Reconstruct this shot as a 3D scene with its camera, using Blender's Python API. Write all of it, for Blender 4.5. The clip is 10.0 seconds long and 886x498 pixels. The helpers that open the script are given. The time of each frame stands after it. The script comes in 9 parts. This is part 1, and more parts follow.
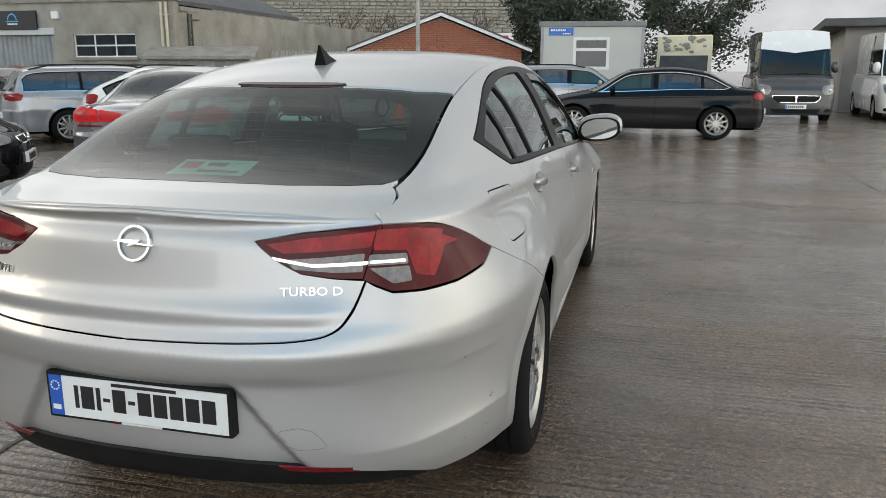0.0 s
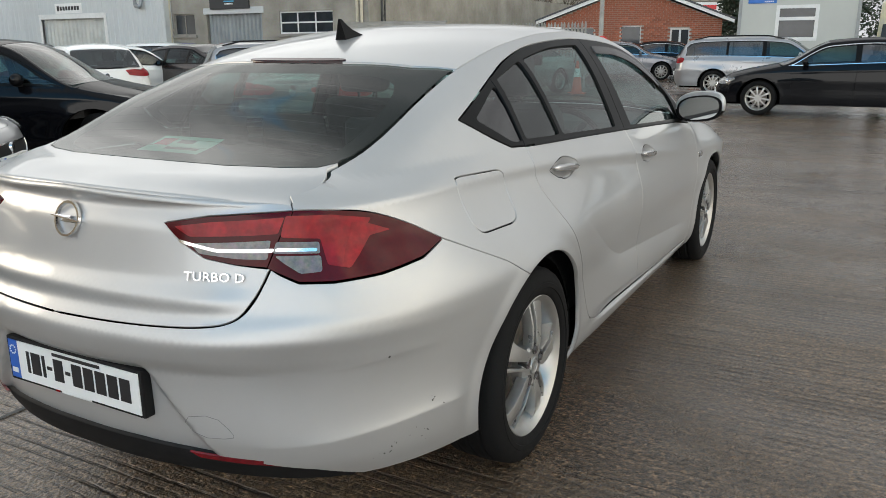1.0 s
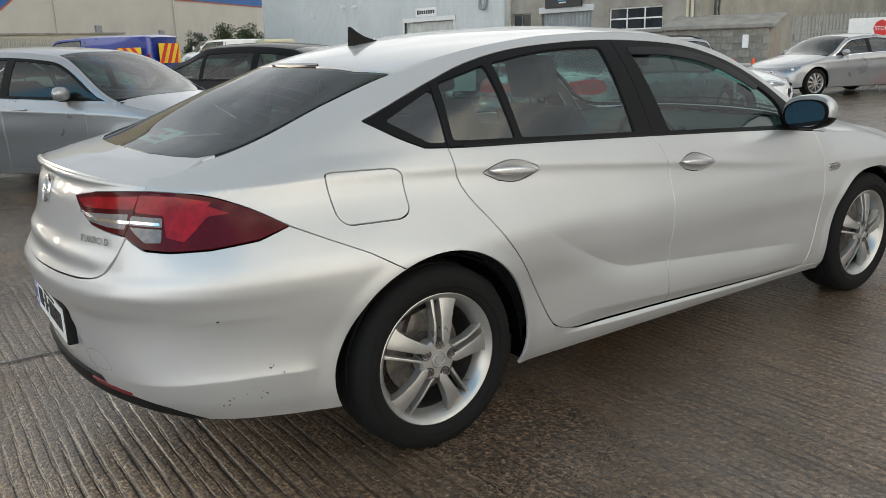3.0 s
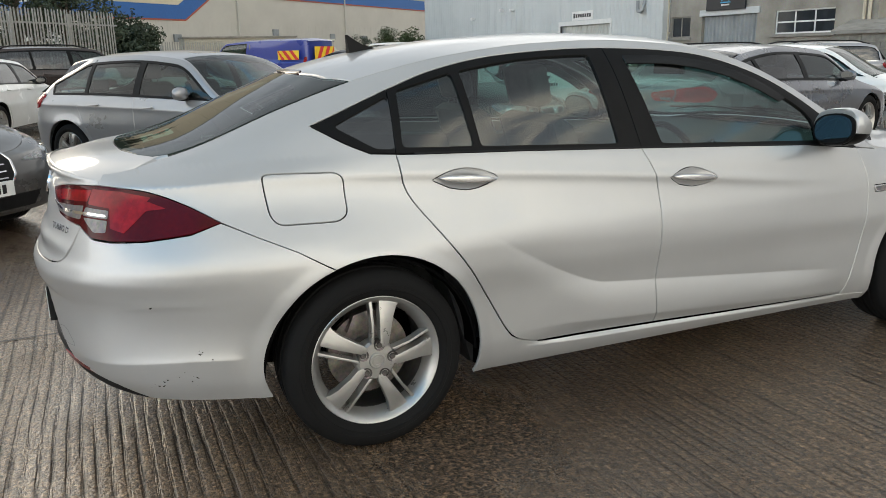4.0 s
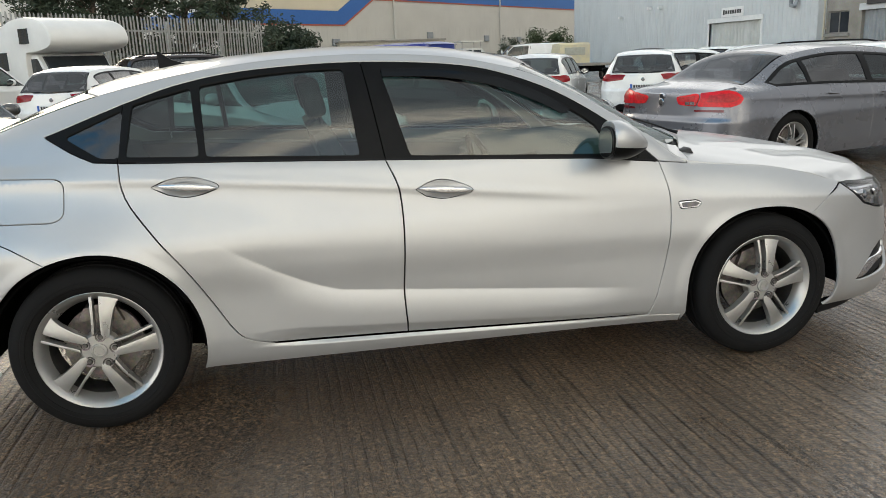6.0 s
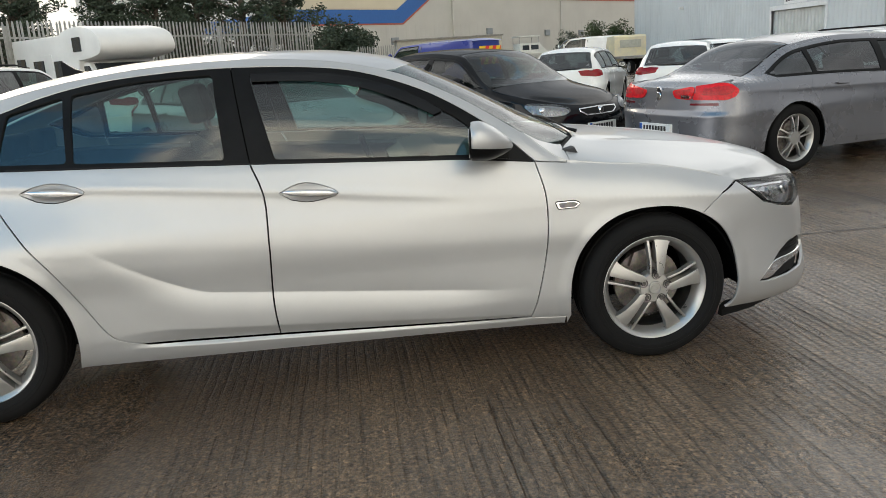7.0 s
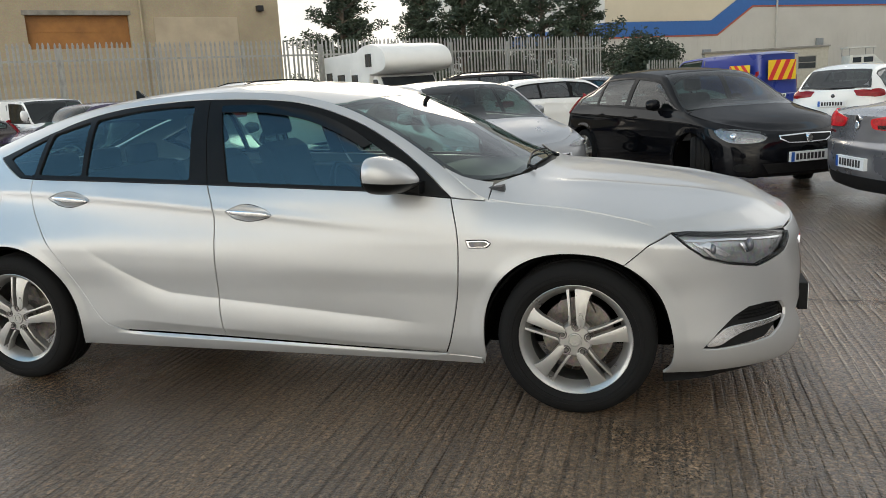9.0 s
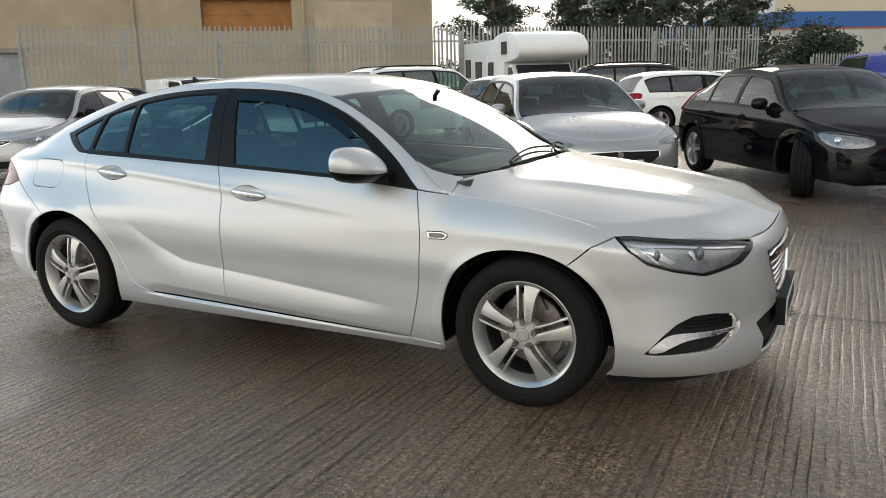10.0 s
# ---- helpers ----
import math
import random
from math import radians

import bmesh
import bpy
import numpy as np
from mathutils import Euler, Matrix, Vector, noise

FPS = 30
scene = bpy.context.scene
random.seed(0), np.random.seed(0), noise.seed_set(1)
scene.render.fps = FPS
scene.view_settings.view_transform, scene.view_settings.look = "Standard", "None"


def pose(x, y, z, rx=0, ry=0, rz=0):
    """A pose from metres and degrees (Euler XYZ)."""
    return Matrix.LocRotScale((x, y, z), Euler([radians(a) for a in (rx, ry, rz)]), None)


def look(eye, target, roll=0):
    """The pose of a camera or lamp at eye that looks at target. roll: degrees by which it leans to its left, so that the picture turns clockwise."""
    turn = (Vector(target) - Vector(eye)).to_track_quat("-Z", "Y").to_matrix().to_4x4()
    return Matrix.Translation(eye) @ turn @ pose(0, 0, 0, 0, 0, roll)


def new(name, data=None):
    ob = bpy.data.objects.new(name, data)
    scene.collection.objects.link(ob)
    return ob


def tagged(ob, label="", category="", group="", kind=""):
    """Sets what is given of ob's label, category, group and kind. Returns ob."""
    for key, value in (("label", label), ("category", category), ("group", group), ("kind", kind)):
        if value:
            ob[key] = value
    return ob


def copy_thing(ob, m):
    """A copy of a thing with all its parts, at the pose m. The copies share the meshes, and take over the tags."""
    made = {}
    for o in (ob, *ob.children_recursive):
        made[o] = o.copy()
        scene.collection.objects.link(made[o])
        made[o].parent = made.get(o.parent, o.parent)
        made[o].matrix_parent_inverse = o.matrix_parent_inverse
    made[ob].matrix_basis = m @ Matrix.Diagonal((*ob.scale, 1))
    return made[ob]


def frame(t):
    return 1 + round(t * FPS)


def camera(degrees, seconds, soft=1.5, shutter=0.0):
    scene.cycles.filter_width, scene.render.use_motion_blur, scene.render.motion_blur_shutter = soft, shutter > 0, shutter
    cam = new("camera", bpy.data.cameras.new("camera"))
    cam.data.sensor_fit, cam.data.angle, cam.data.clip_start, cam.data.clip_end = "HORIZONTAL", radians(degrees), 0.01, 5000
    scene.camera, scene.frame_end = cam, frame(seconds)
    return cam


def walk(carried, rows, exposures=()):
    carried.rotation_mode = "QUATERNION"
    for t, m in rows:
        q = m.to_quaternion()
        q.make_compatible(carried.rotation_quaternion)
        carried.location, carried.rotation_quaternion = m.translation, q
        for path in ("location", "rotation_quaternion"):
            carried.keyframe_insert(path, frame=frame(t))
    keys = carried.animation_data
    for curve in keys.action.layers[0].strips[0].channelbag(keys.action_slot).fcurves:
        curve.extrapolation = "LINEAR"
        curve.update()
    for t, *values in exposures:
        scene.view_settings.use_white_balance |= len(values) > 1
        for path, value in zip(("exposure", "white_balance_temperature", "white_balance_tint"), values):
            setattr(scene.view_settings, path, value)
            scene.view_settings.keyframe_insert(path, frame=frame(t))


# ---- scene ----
cam = camera(59.2, 10.0, soft=0.85)
PATH = [
    (0, (1.237, -2.646, 1.353), (0.745, -0.759, 0.906), 0.1),
    (0.5, (1.525, -2.466, 1.342), (0.774, -0.677, 0.853), -0.1),
    (1, (1.794, -2.228, 1.353), (0.853, -0.538, 0.845), -0.4),
    (1.5, (2.164, -2.106, 1.365), (1.016, -0.55, 0.855), -0.9),
    (2, (2.424, -1.895, 1.351), (1.111, -0.472, 0.852), -1.0),
    (2.2, (2.517, -1.776, 1.353), (1.148, -0.407, 0.854), -1.1),
    (3.3, (3.075, -1.27, 1.362), (1.432, -0.246, 0.864), -1.4),
    (3.5, (3.164, -1.15, 1.354), (1.481, -0.189, 0.862), -1.3),
    (4, (3.314, -0.801, 1.363), (1.537, -0.024, 0.876), -1.2),
    (4.5, (3.561, -0.474, 1.388), (1.703, 0.092, 0.912), -1.5),
    (5, (3.635, -0.047, 1.342), (1.759, 0.454, 0.861), -1.8),
    (5.5, (3.74, 0.362, 1.344), (1.86, 0.836, 0.854), -1.9),
    (6, (3.919, 0.741, 1.373), (2.015, 1.127, 0.898), -2.0),
    (6.2, (3.95, 0.895, 1.36), (2.039, 1.252, 0.889), -2.2),
    (7.3, (4.094, 1.793, 1.358), (2.155, 1.917, 0.886), -3.7),
    (7.5, (4.118, 1.941, 1.356), (2.174, 1.996, 0.889), -3.6),
    (8, (4.063, 2.361, 1.35), (2.122, 2.26, 0.879), -3.3),
    (8.5, (4.043, 2.791, 1.355), (2.119, 2.467, 0.915), -3.6),
    (9, (3.974, 3.195, 1.369), (2.095, 2.64, 0.964), -3.1),
    (9.5, (3.846, 3.615, 1.373), (2.026, 2.893, 0.966), -2.8),
    (10, (3.823, 3.995, 1.383), (2.091, 3.088, 0.96), -1.5),
]
walk(cam, [(t, look(eye, target, roll)) for t, eye, target, roll in PATH])

# ---- world, sun, exposure ----
SUN_HIGH, SUN_ROUND = 14.0, 252.0
world = bpy.data.worlds.new("sky")
scene.world = world
world.use_nodes = True


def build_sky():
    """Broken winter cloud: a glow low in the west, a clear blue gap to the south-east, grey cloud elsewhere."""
    t = world.node_tree
    n, l = t.nodes, t.links
    n.clear()
    sky = n.new("ShaderNodeTexSky")
    sky.sky_type, sky.sun_disc = "NISHITA", False
    sky.sun_elevation, sky.sun_rotation = radians(SUN_HIGH), radians(SUN_ROUND)
    sky.air_density, sky.dust_density, sky.ozone_density = 1.2, 1.2, 1.5
    co = n.new("ShaderNodeTexCoord")

    def linked(socket, v):
        if isinstance(v, (int, float)):
            socket.default_value = v
        elif isinstance(v, tuple):
            socket.default_value = (*v, 1)
        else:
            l.new(v, socket)

    def noise(scale, detail, rough, stretch, warp=0.0):
        mp, tx = n.new("ShaderNodeMapping"), n.new("ShaderNodeTexNoise")
        mp.inputs["Scale"].default_value = stretch
        tx.inputs["Scale"].default_value, tx.inputs["Detail"].default_value = scale, detail
        tx.inputs["Roughness"].default_value, tx.inputs["Distortion"].default_value = rough, warp
        l.new(co.outputs["Generated"], mp.inputs["Vector"])
        l.new(mp.outputs["Vector"], tx.inputs["Vector"])
        return tx.outputs["Fac"]

    def toward(way):
        k = n.new("ShaderNodeVectorMath")
        k.operation, k.inputs[1].default_value = "DOT_PRODUCT", Vector(way).normalized()
        l.new(co.outputs["Generated"], k.inputs[0])
        return k.outputs["Value"]

    def span_of(v, a0, a1, b0, b1, kind="LINEAR"):
        k = n.new("ShaderNodeMapRange")
        k.interpolation_type = kind
        for nm, w in (("From Min", a0), ("From Max", a1), ("To Min", b0), ("To Max", b1)):
            k.inputs[nm].default_value = w
        l.new(v, k.inputs["Value"])
        return k.outputs["Result"]

    def calc(op, a0, b0):
        k = n.new("ShaderNodeMath")
        k.operation = op
        linked(k.inputs[0], a0)
        linked(k.inputs[1], b0)
        return k.outputs["Value"]

    def blend(f, a0, b0, kind="MIX"):
        k = n.new("ShaderNodeMix")
        k.data_type, k.blend_type = "RGBA", kind
        linked(k.inputs["Factor"], f)
        linked(k.inputs["A"], a0)
        linked(k.inputs["B"], b0)
        return k.outputs["Result"]

    split = n.new("ShaderNodeSeparateXYZ")
    l.new(co.outputs["Generated"], split.inputs["Vector"])
    high = split.outputs["Z"]
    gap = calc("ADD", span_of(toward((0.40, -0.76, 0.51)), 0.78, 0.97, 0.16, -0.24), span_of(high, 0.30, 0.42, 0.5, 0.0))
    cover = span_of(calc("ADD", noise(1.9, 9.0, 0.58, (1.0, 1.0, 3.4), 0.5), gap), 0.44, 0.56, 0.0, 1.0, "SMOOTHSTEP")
    tone = span_of(noise(2.6, 7.0, 0.6, (1.0, 1.0, 2.6), 0.3), 0.34, 0.68, 0.0, 1.0)
    glow = calc("MULTIPLY", span_of(toward((-0.92, -0.38, 0.05)), 0.35, 0.95, 0.0, 1.0, "SMOOTHSTEP"), span_of(high, 0.07, 0.22, 1.0, 0.0, "SMOOTHSTEP"))
    streak = span_of(noise(3.4, 8.0, 0.62, (1.0, 1.0, 4.5), 0.6), 0.42, 0.62, 0.0, 1.0, "SMOOTHSTEP")
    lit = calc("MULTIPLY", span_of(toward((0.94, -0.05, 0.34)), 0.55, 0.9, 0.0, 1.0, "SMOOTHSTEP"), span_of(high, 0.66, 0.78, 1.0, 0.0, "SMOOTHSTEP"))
    shade = span_of(toward((0.25, 0.96, 0.1)), 0.45, 0.95, 0.0, 1.0, "SMOOTHSTEP")
    grey = blend(tone, blend(shade, CLOUD_DARK, (1.8, 1.85, 1.9)), blend(shade, CLOUD_PALE, (3.2, 3.25, 3.3)))
    warm = blend(streak, blend(span_of(high, 0.3, 0.5, 0.0, 1.0), (5.2, 5.1, 4.9), (3.4, 3.9, 4.4)), (12.5, 11.7, 9.8))
    west = blend(tone, (3.8, 3.7, 3.4), (5.8, 5.4, 4.5))
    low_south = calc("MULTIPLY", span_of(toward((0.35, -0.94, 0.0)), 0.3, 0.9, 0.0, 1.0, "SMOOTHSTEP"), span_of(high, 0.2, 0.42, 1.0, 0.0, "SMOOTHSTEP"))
    over = blend(span_of(high, 0.5, 0.8, 0.0, 1.0, "SMOOTHSTEP"), grey, blend(tone, (1.6, 1.8, 1.95), (2.9, 3.15, 3.3)))
    bank = span_of(toward((-0.86, -0.12, 0.46)), 0.78, 0.95, 0.0, 1.0, "SMOOTHSTEP")
    over = blend(bank, over, blend(tone, (2.0, 2.2, 2.4), (3.6, 3.8, 4.0)))
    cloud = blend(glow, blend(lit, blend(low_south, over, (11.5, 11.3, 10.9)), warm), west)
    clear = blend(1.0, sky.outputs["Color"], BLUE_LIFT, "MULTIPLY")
    back, out = n.new("ShaderNodeBackground"), n.new("ShaderNodeOutputWorld")
    back.inputs["Strength"].default_value = 0.15
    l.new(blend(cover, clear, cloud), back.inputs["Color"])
    l.new(back.outputs["Background"], out.inputs["Surface"])


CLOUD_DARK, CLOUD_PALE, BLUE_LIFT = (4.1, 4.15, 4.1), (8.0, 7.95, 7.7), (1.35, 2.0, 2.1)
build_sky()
sun_data = bpy.data.lights.new("sun", "SUN")
sun_data.energy, sun_data.angle, sun_data.color = 0.5, radians(24), (1.0, 0.86, 0.66)
sun = new("sun", sun_data)
sun.matrix_world = pose(0, 0, 30) @ Euler((radians(90 - SUN_HIGH), 0, radians(180 - SUN_ROUND))).to_matrix().to_4x4()
scene.view_settings.exposure = 0.87

# ---- materials ----
LIB = {}


def mat(name, base, rough=0.5, metal=0.0, vary=0.12, scale=6.0, bump=0.0, fine=60.0, coat=0.0, rough_vary=0.0, stretch=(1, 1, 1), second=None, per_piece=0.0, emit=0.0, spec=0.5, grime=0.0):
    """A procedural surface: base colour with broad and fine variation, optional second tone, relief and gloss changes."""
    if name in LIB:
        return LIB[name]
    m = bpy.data.materials.new(name)
    m.use_nodes = True
    t = m.node_tree
    n, l = t.nodes, t.links
    b = n["Principled BSDF"]
    b.inputs["Roughness"].default_value, b.inputs["Metallic"].default_value = rough, metal
    b.inputs["Coat Weight"].default_value, b.inputs["Coat Roughness"].default_value = coat, 0.04
    b.inputs["Specular IOR Level"].default_value = spec
    co = n.new("ShaderNodeTexCoord")
    mp = n.new("ShaderNodeMapping")
    mp.inputs["Scale"].default_value = stretch
    l.new(co.outputs["Object"], mp.inputs["Vector"])
    big, small = n.new("ShaderNodeTexNoise"), n.new("ShaderNodeTexNoise")
    big.inputs["Scale"].default_value, big.inputs["Detail"].default_value, big.inputs["Roughness"].default_value = scale, 5.0, 0.6
    small.inputs["Scale"].default_value, small.inputs["Detail"].default_value = fine, 3.0
    for node in (big, small):
        l.new(mp.outputs["Vector"], node.inputs["Vector"])
    c = Vector(base)
    ramp = n.new("ShaderNodeValToRGB")
    ramp.color_ramp.elements[0].position, ramp.color_ramp.elements[1].position = 0.32, 0.68
    dark = Vector(second) if second else c * (1 - vary)
    light = c if second else c * (1 + vary)
    ramp.color_ramp.elements[0].color = (*dark, 1)
    ramp.color_ramp.elements[1].color = (*light, 1)
    l.new(big.outputs["Fac"], ramp.inputs["Fac"])
    grain = n.new("ShaderNodeMix")
    grain.data_type, grain.blend_type = "RGBA", "OVERLAY"
    grain.inputs["Factor"].default_value = min(1.0, vary * 1.2)
    l.new(ramp.outputs["Color"], grain.inputs["A"])
    l.new(small.outputs["Color"], grain.inputs["B"])
    colour = grain.outputs["Result"]
    if per_piece:
        info = n.new("ShaderNodeObjectInfo")
        hsv = n.new("ShaderNodeHueSaturation")
        rng = n.new("ShaderNodeMapRange")
        rng.inputs["To Min"].default_value, rng.inputs["To Max"].default_value = 1 - per_piece, 1 + per_piece
        l.new(info.outputs["Random"], rng.inputs["Value"])
        l.new(rng.outputs["Result"], hsv.inputs["Value"])
        l.new(colour, hsv.inputs["Color"])
        colour = hsv.outputs["Color"]
    l.new(colour, b.inputs["Base Color"])
    if rough_vary:
        rr = n.new("ShaderNodeMapRange")
        rr.inputs["From Min"].default_value, rr.inputs["From Max"].default_value = 0.3, 0.7
        rr.inputs["To Min"].default_value, rr.inputs["To Max"].default_value = max(0.02, rough - rough_vary), min(1.0, rough + rough_vary)
        l.new(big.outputs["Fac"], rr.inputs["Value"])
        l.new(rr.outputs["Result"], b.inputs["Roughness"])
    if bump:
        bp = n.new("ShaderNodeBump")
        bp.inputs["Strength"].default_value, bp.inputs["Distance"].default_value = min(1.0, bump * 60), bump
        l.new(small.outputs["Fac"], bp.inputs["Height"])
        l.new(bp.outputs["Normal"], b.inputs["Normal"])
    if emit:
        b.inputs["Emission Color"].default_value, b.inputs["Emission Strength"].default_value = (*c, 1), emit
    LIB[name] = m
    return m


def pane(name, tint, gloss=0.015, shine_least=0.13):
    """Window glass: clear to look through, tinted, with a mirror gloss that grows at a slant."""
    if name in LIB:
        return LIB[name]
    m = bpy.data.materials.new(name)
    m.use_nodes = True
    t = m.node_tree
    n, l = t.nodes, t.links
    n.clear()
    out, mix, clear, shine, fr = (n.new(k) for k in ("ShaderNodeOutputMaterial", "ShaderNodeMixShader", "ShaderNodeBsdfTransparent", "ShaderNodeBsdfGlossy", "ShaderNodeLayerWeight"))
    clear.inputs["Color"].default_value = (*tint, 1)
    shine.inputs["Roughness"].default_value = gloss
    fr.inputs["Blend"].default_value = 0.5
    steep, most = n.new("ShaderNodeMath"), n.new("ShaderNodeMath")
    steep.operation, steep.inputs[1].default_value = "POWER", 4.8
    most.operation, most.inputs[1].default_value, most.inputs[2].default_value = "MULTIPLY_ADD", 0.85, shine_least
    l.new(fr.outputs["Facing"], steep.inputs[0])
    l.new(steep.outputs["Value"], most.inputs[0])
    l.new(most.outputs["Value"], mix.inputs["Fac"])
    l.new(clear.outputs["BSDF"], mix.inputs[1])
    l.new(shine.outputs["BSDF"], mix.inputs[2])
    l.new(mix.outputs["Shader"], out.inputs["Surface"])
    LIB[name] = m
    return m


def paint(name, base, metal=0.6, rough=0.3, coat=0.7):
    return mat(name, base, rough, metal, vary=0.035, scale=2.5, fine=900.0, coat=coat, rough_vary=0.04)


SILVER = paint("silver_paint", (0.45, 0.45, 0.448), 0.56, 0.41, 0.65)
BLACK_TRIM = mat("black_trim", (0.006, 0.0062, 0.0065), 0.38, vary=0.2, scale=9, spec=0.1)
BLACK_PLASTIC = mat("black_plastic", (0.009, 0.009, 0.0095), 0.6, spec=0.18, vary=0.25, scale=20, bump=0.0004, fine=700)
# Shade of gaps, wheel wells and undersides, put into a near-black colour.
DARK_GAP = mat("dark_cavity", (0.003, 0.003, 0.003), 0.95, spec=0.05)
RUBBER = mat("tyre_rubber", (0.008, 0.0078, 0.0078), 0.8, spec=0.15, vary=0.3, scale=12, bump=0.0006, fine=220, rough_vary=0.12)
ALLOY = mat("alloy_silver", (0.38, 0.372, 0.355), 0.33, 0.7, vary=0.06, scale=14, rough_vary=0.08, coat=0.4)
CHROME = mat("chrome", (0.75, 0.75, 0.76), 0.09, 1.0, vary=0.03)
STEEL_DISC = mat("brake_disc_iron", (0.2, 0.18, 0.165), 0.45, 0.7, vary=0.3, scale=30)
GLASS = pane("car_glass", (0.40, 0.58, 0.55), 0.004, 0.09)
TAIL_GLASS = pane("tail_glass", (0.26, 0.38, 0.35), 0.004, 0.02)
SHADED_GLASS = pane("shaded_glass", (0.24, 0.34, 0.32), 0.006, 0.06)
GLASS_DARK = pane("privacy_glass", (0.10, 0.10, 0.10))
LAMP_RED = mat("tail_lamp_red", (0.22, 0.005, 0.009), 0.14, vary=0.35, scale=14, coat=0.1, spec=0.2)
LAMP_DEEP = mat("tail_lamp_smoked", (0.06, 0.002, 0.004), 0.12, vary=0.25, scale=6, coat=0.07, spec=0.15)
LAMP_BRIGHT = mat("tail_lamp_bright_red", (0.22, 0.005, 0.008), 0.2, vary=0.2, scale=30, coat=0.12, spec=0.2)
LAMP_CLEAR = pane("lamp_lens", (0.92, 0.93, 0.94), 0.02, 0.06)
LAMP_WHITE = mat("lamp_clear_bar", (0.13, 0.12, 0.12), 0.3, 0.1, vary=0.3, scale=60, coat=0.4)
LAMP_DARK = mat("dark_red_lens", (0.02, 0.002, 0.003), 0.12, vary=0.2, coat=0.2, spec=0.3)
REFLECTOR = mat("red_reflector", (0.13, 0.004, 0.008), 0.15, vary=0.25, scale=40, coat=0.3, spec=0.3)
LAMP_GREY = mat("lamp_grey_bowl", (0.2, 0.205, 0.21), 0.35, 0.4, vary=0.4, scale=25)
LAMP_INSIDE = mat("lamp_bowl", (0.42, 0.43, 0.44), 0.22, 0.7, vary=0.3, scale=12)
SEAT = mat("seat_cloth", (0.035, 0.035, 0.037), 0.9, vary=0.25, scale=30, bump=0.0006, fine=900)
PLATE_WHITE = mat("plate_white", (0.72, 0.73, 0.72), 0.4, vary=0.04)
PLATE_BLUE = mat("plate_blue", (0.02, 0.10, 0.42), 0.4, vary=0.04)
INK = mat("plate_ink", (0.012, 0.012, 0.014), 0.5, vary=0.05)
DIRT = mat("road_dirt_specks", (0.03, 0.025, 0.02), 0.9, vary=0.3)

# ---- mesh tools ----
from mathutils.geometry import delaunay_2d_cdt


def thing(name, m, label, category, group="", kind=""):
    ob = new(name)
    ob.empty_display_size = 0.2
    ob.matrix_world = m
    return tagged(ob, label, category, group, kind)


def hang(ob, parent, label=""):
    ob.parent = parent
    if label:
        ob["label"] = label
    return ob


def mesh_part(name, verts, faces, material, parent, label="", smooth_faces=False, normals=None):
    me = bpy.data.meshes.new(name)
    me.from_pydata([tuple(float(c) for c in v) for v in verts], [], [tuple(int(i) for i in f) for f in faces])
    if smooth_faces:
        me.shade_smooth()
    if normals is not None:
        me.normals_split_custom_set_from_vertices([tuple(float(c) for c in v) for v in normals])
    me.materials.append(material)
    ob = new(name, me)
    return hang(ob, parent, label) if parent else ob


def part(name, bm, material, parent=None, label="", smooth_angle=0.0):
    me = bpy.data.meshes.new(name)
    bm.normal_update()
    if smooth_angle:
        for f in bm.faces:
            f.smooth = True
        for e in bm.edges:
            if len(e.link_faces) == 2 and e.calc_face_angle(0) > radians(smooth_angle):
                e.smooth = False
    bm.to_mesh(me)
    bm.free()
    me.materials.append(material)
    ob = new(name, me)
    return hang(ob, parent, label) if parent else ob


def box(bm, lo, hi, bevel=0.0, m=None, segments=2):
    """A box between two corners, bevelled, added to bm."""
    c, d = [(a + b) / 2 for a, b in zip(lo, hi)], [abs(b - a) for a, b in zip(lo, hi)]
    made = bmesh.ops.create_cube(bm, size=1, matrix=Matrix.Translation(c) @ Matrix.Diagonal((*d, 1)))["verts"]
    if bevel:
        edges = list({e for v in made for e in v.link_edges})
        made = list({v for f in bmesh.ops.bevel(bm, geom=edges, offset=min(bevel, min(d) * 0.45), segments=segments, affect="EDGES", profile=0.7)["faces"] for v in f.verts} | {v for v in made if v.is_valid})
    if m:
        bmesh.ops.transform(bm, matrix=m, verts=[v for v in made if v.is_valid])
    return bm


def tube(bm, a, b, r0, r1=None, sides=10):
    a, b = Vector(a), Vector(b)
    way = b - a
    m = Matrix.Translation((a + b) / 2) @ way.to_track_quat("Z", "Y").to_matrix().to_4x4()
    bmesh.ops.create_cone(bm, cap_ends=True, segments=sides, radius1=r0, radius2=r0 if r1 is None else r1, depth=way.length, matrix=m)
    return bm


def lathe(bm, profile, sides=48, axis="x"):
    """Turns (along, radius) points round the x axis."""
    rings = []
    for a, r in profile:
        rings.append([bm.verts.new((a, r * math.cos(k * math.tau / sides), r * math.sin(k * math.tau / sides))) for k in range(sides)])
    for p, q in zip(rings, rings[1:]):
        for k in range(sides):
            bm.faces.new((p[k], p[(k + 1) % sides], q[(k + 1) % sides], q[k]))
    return bm


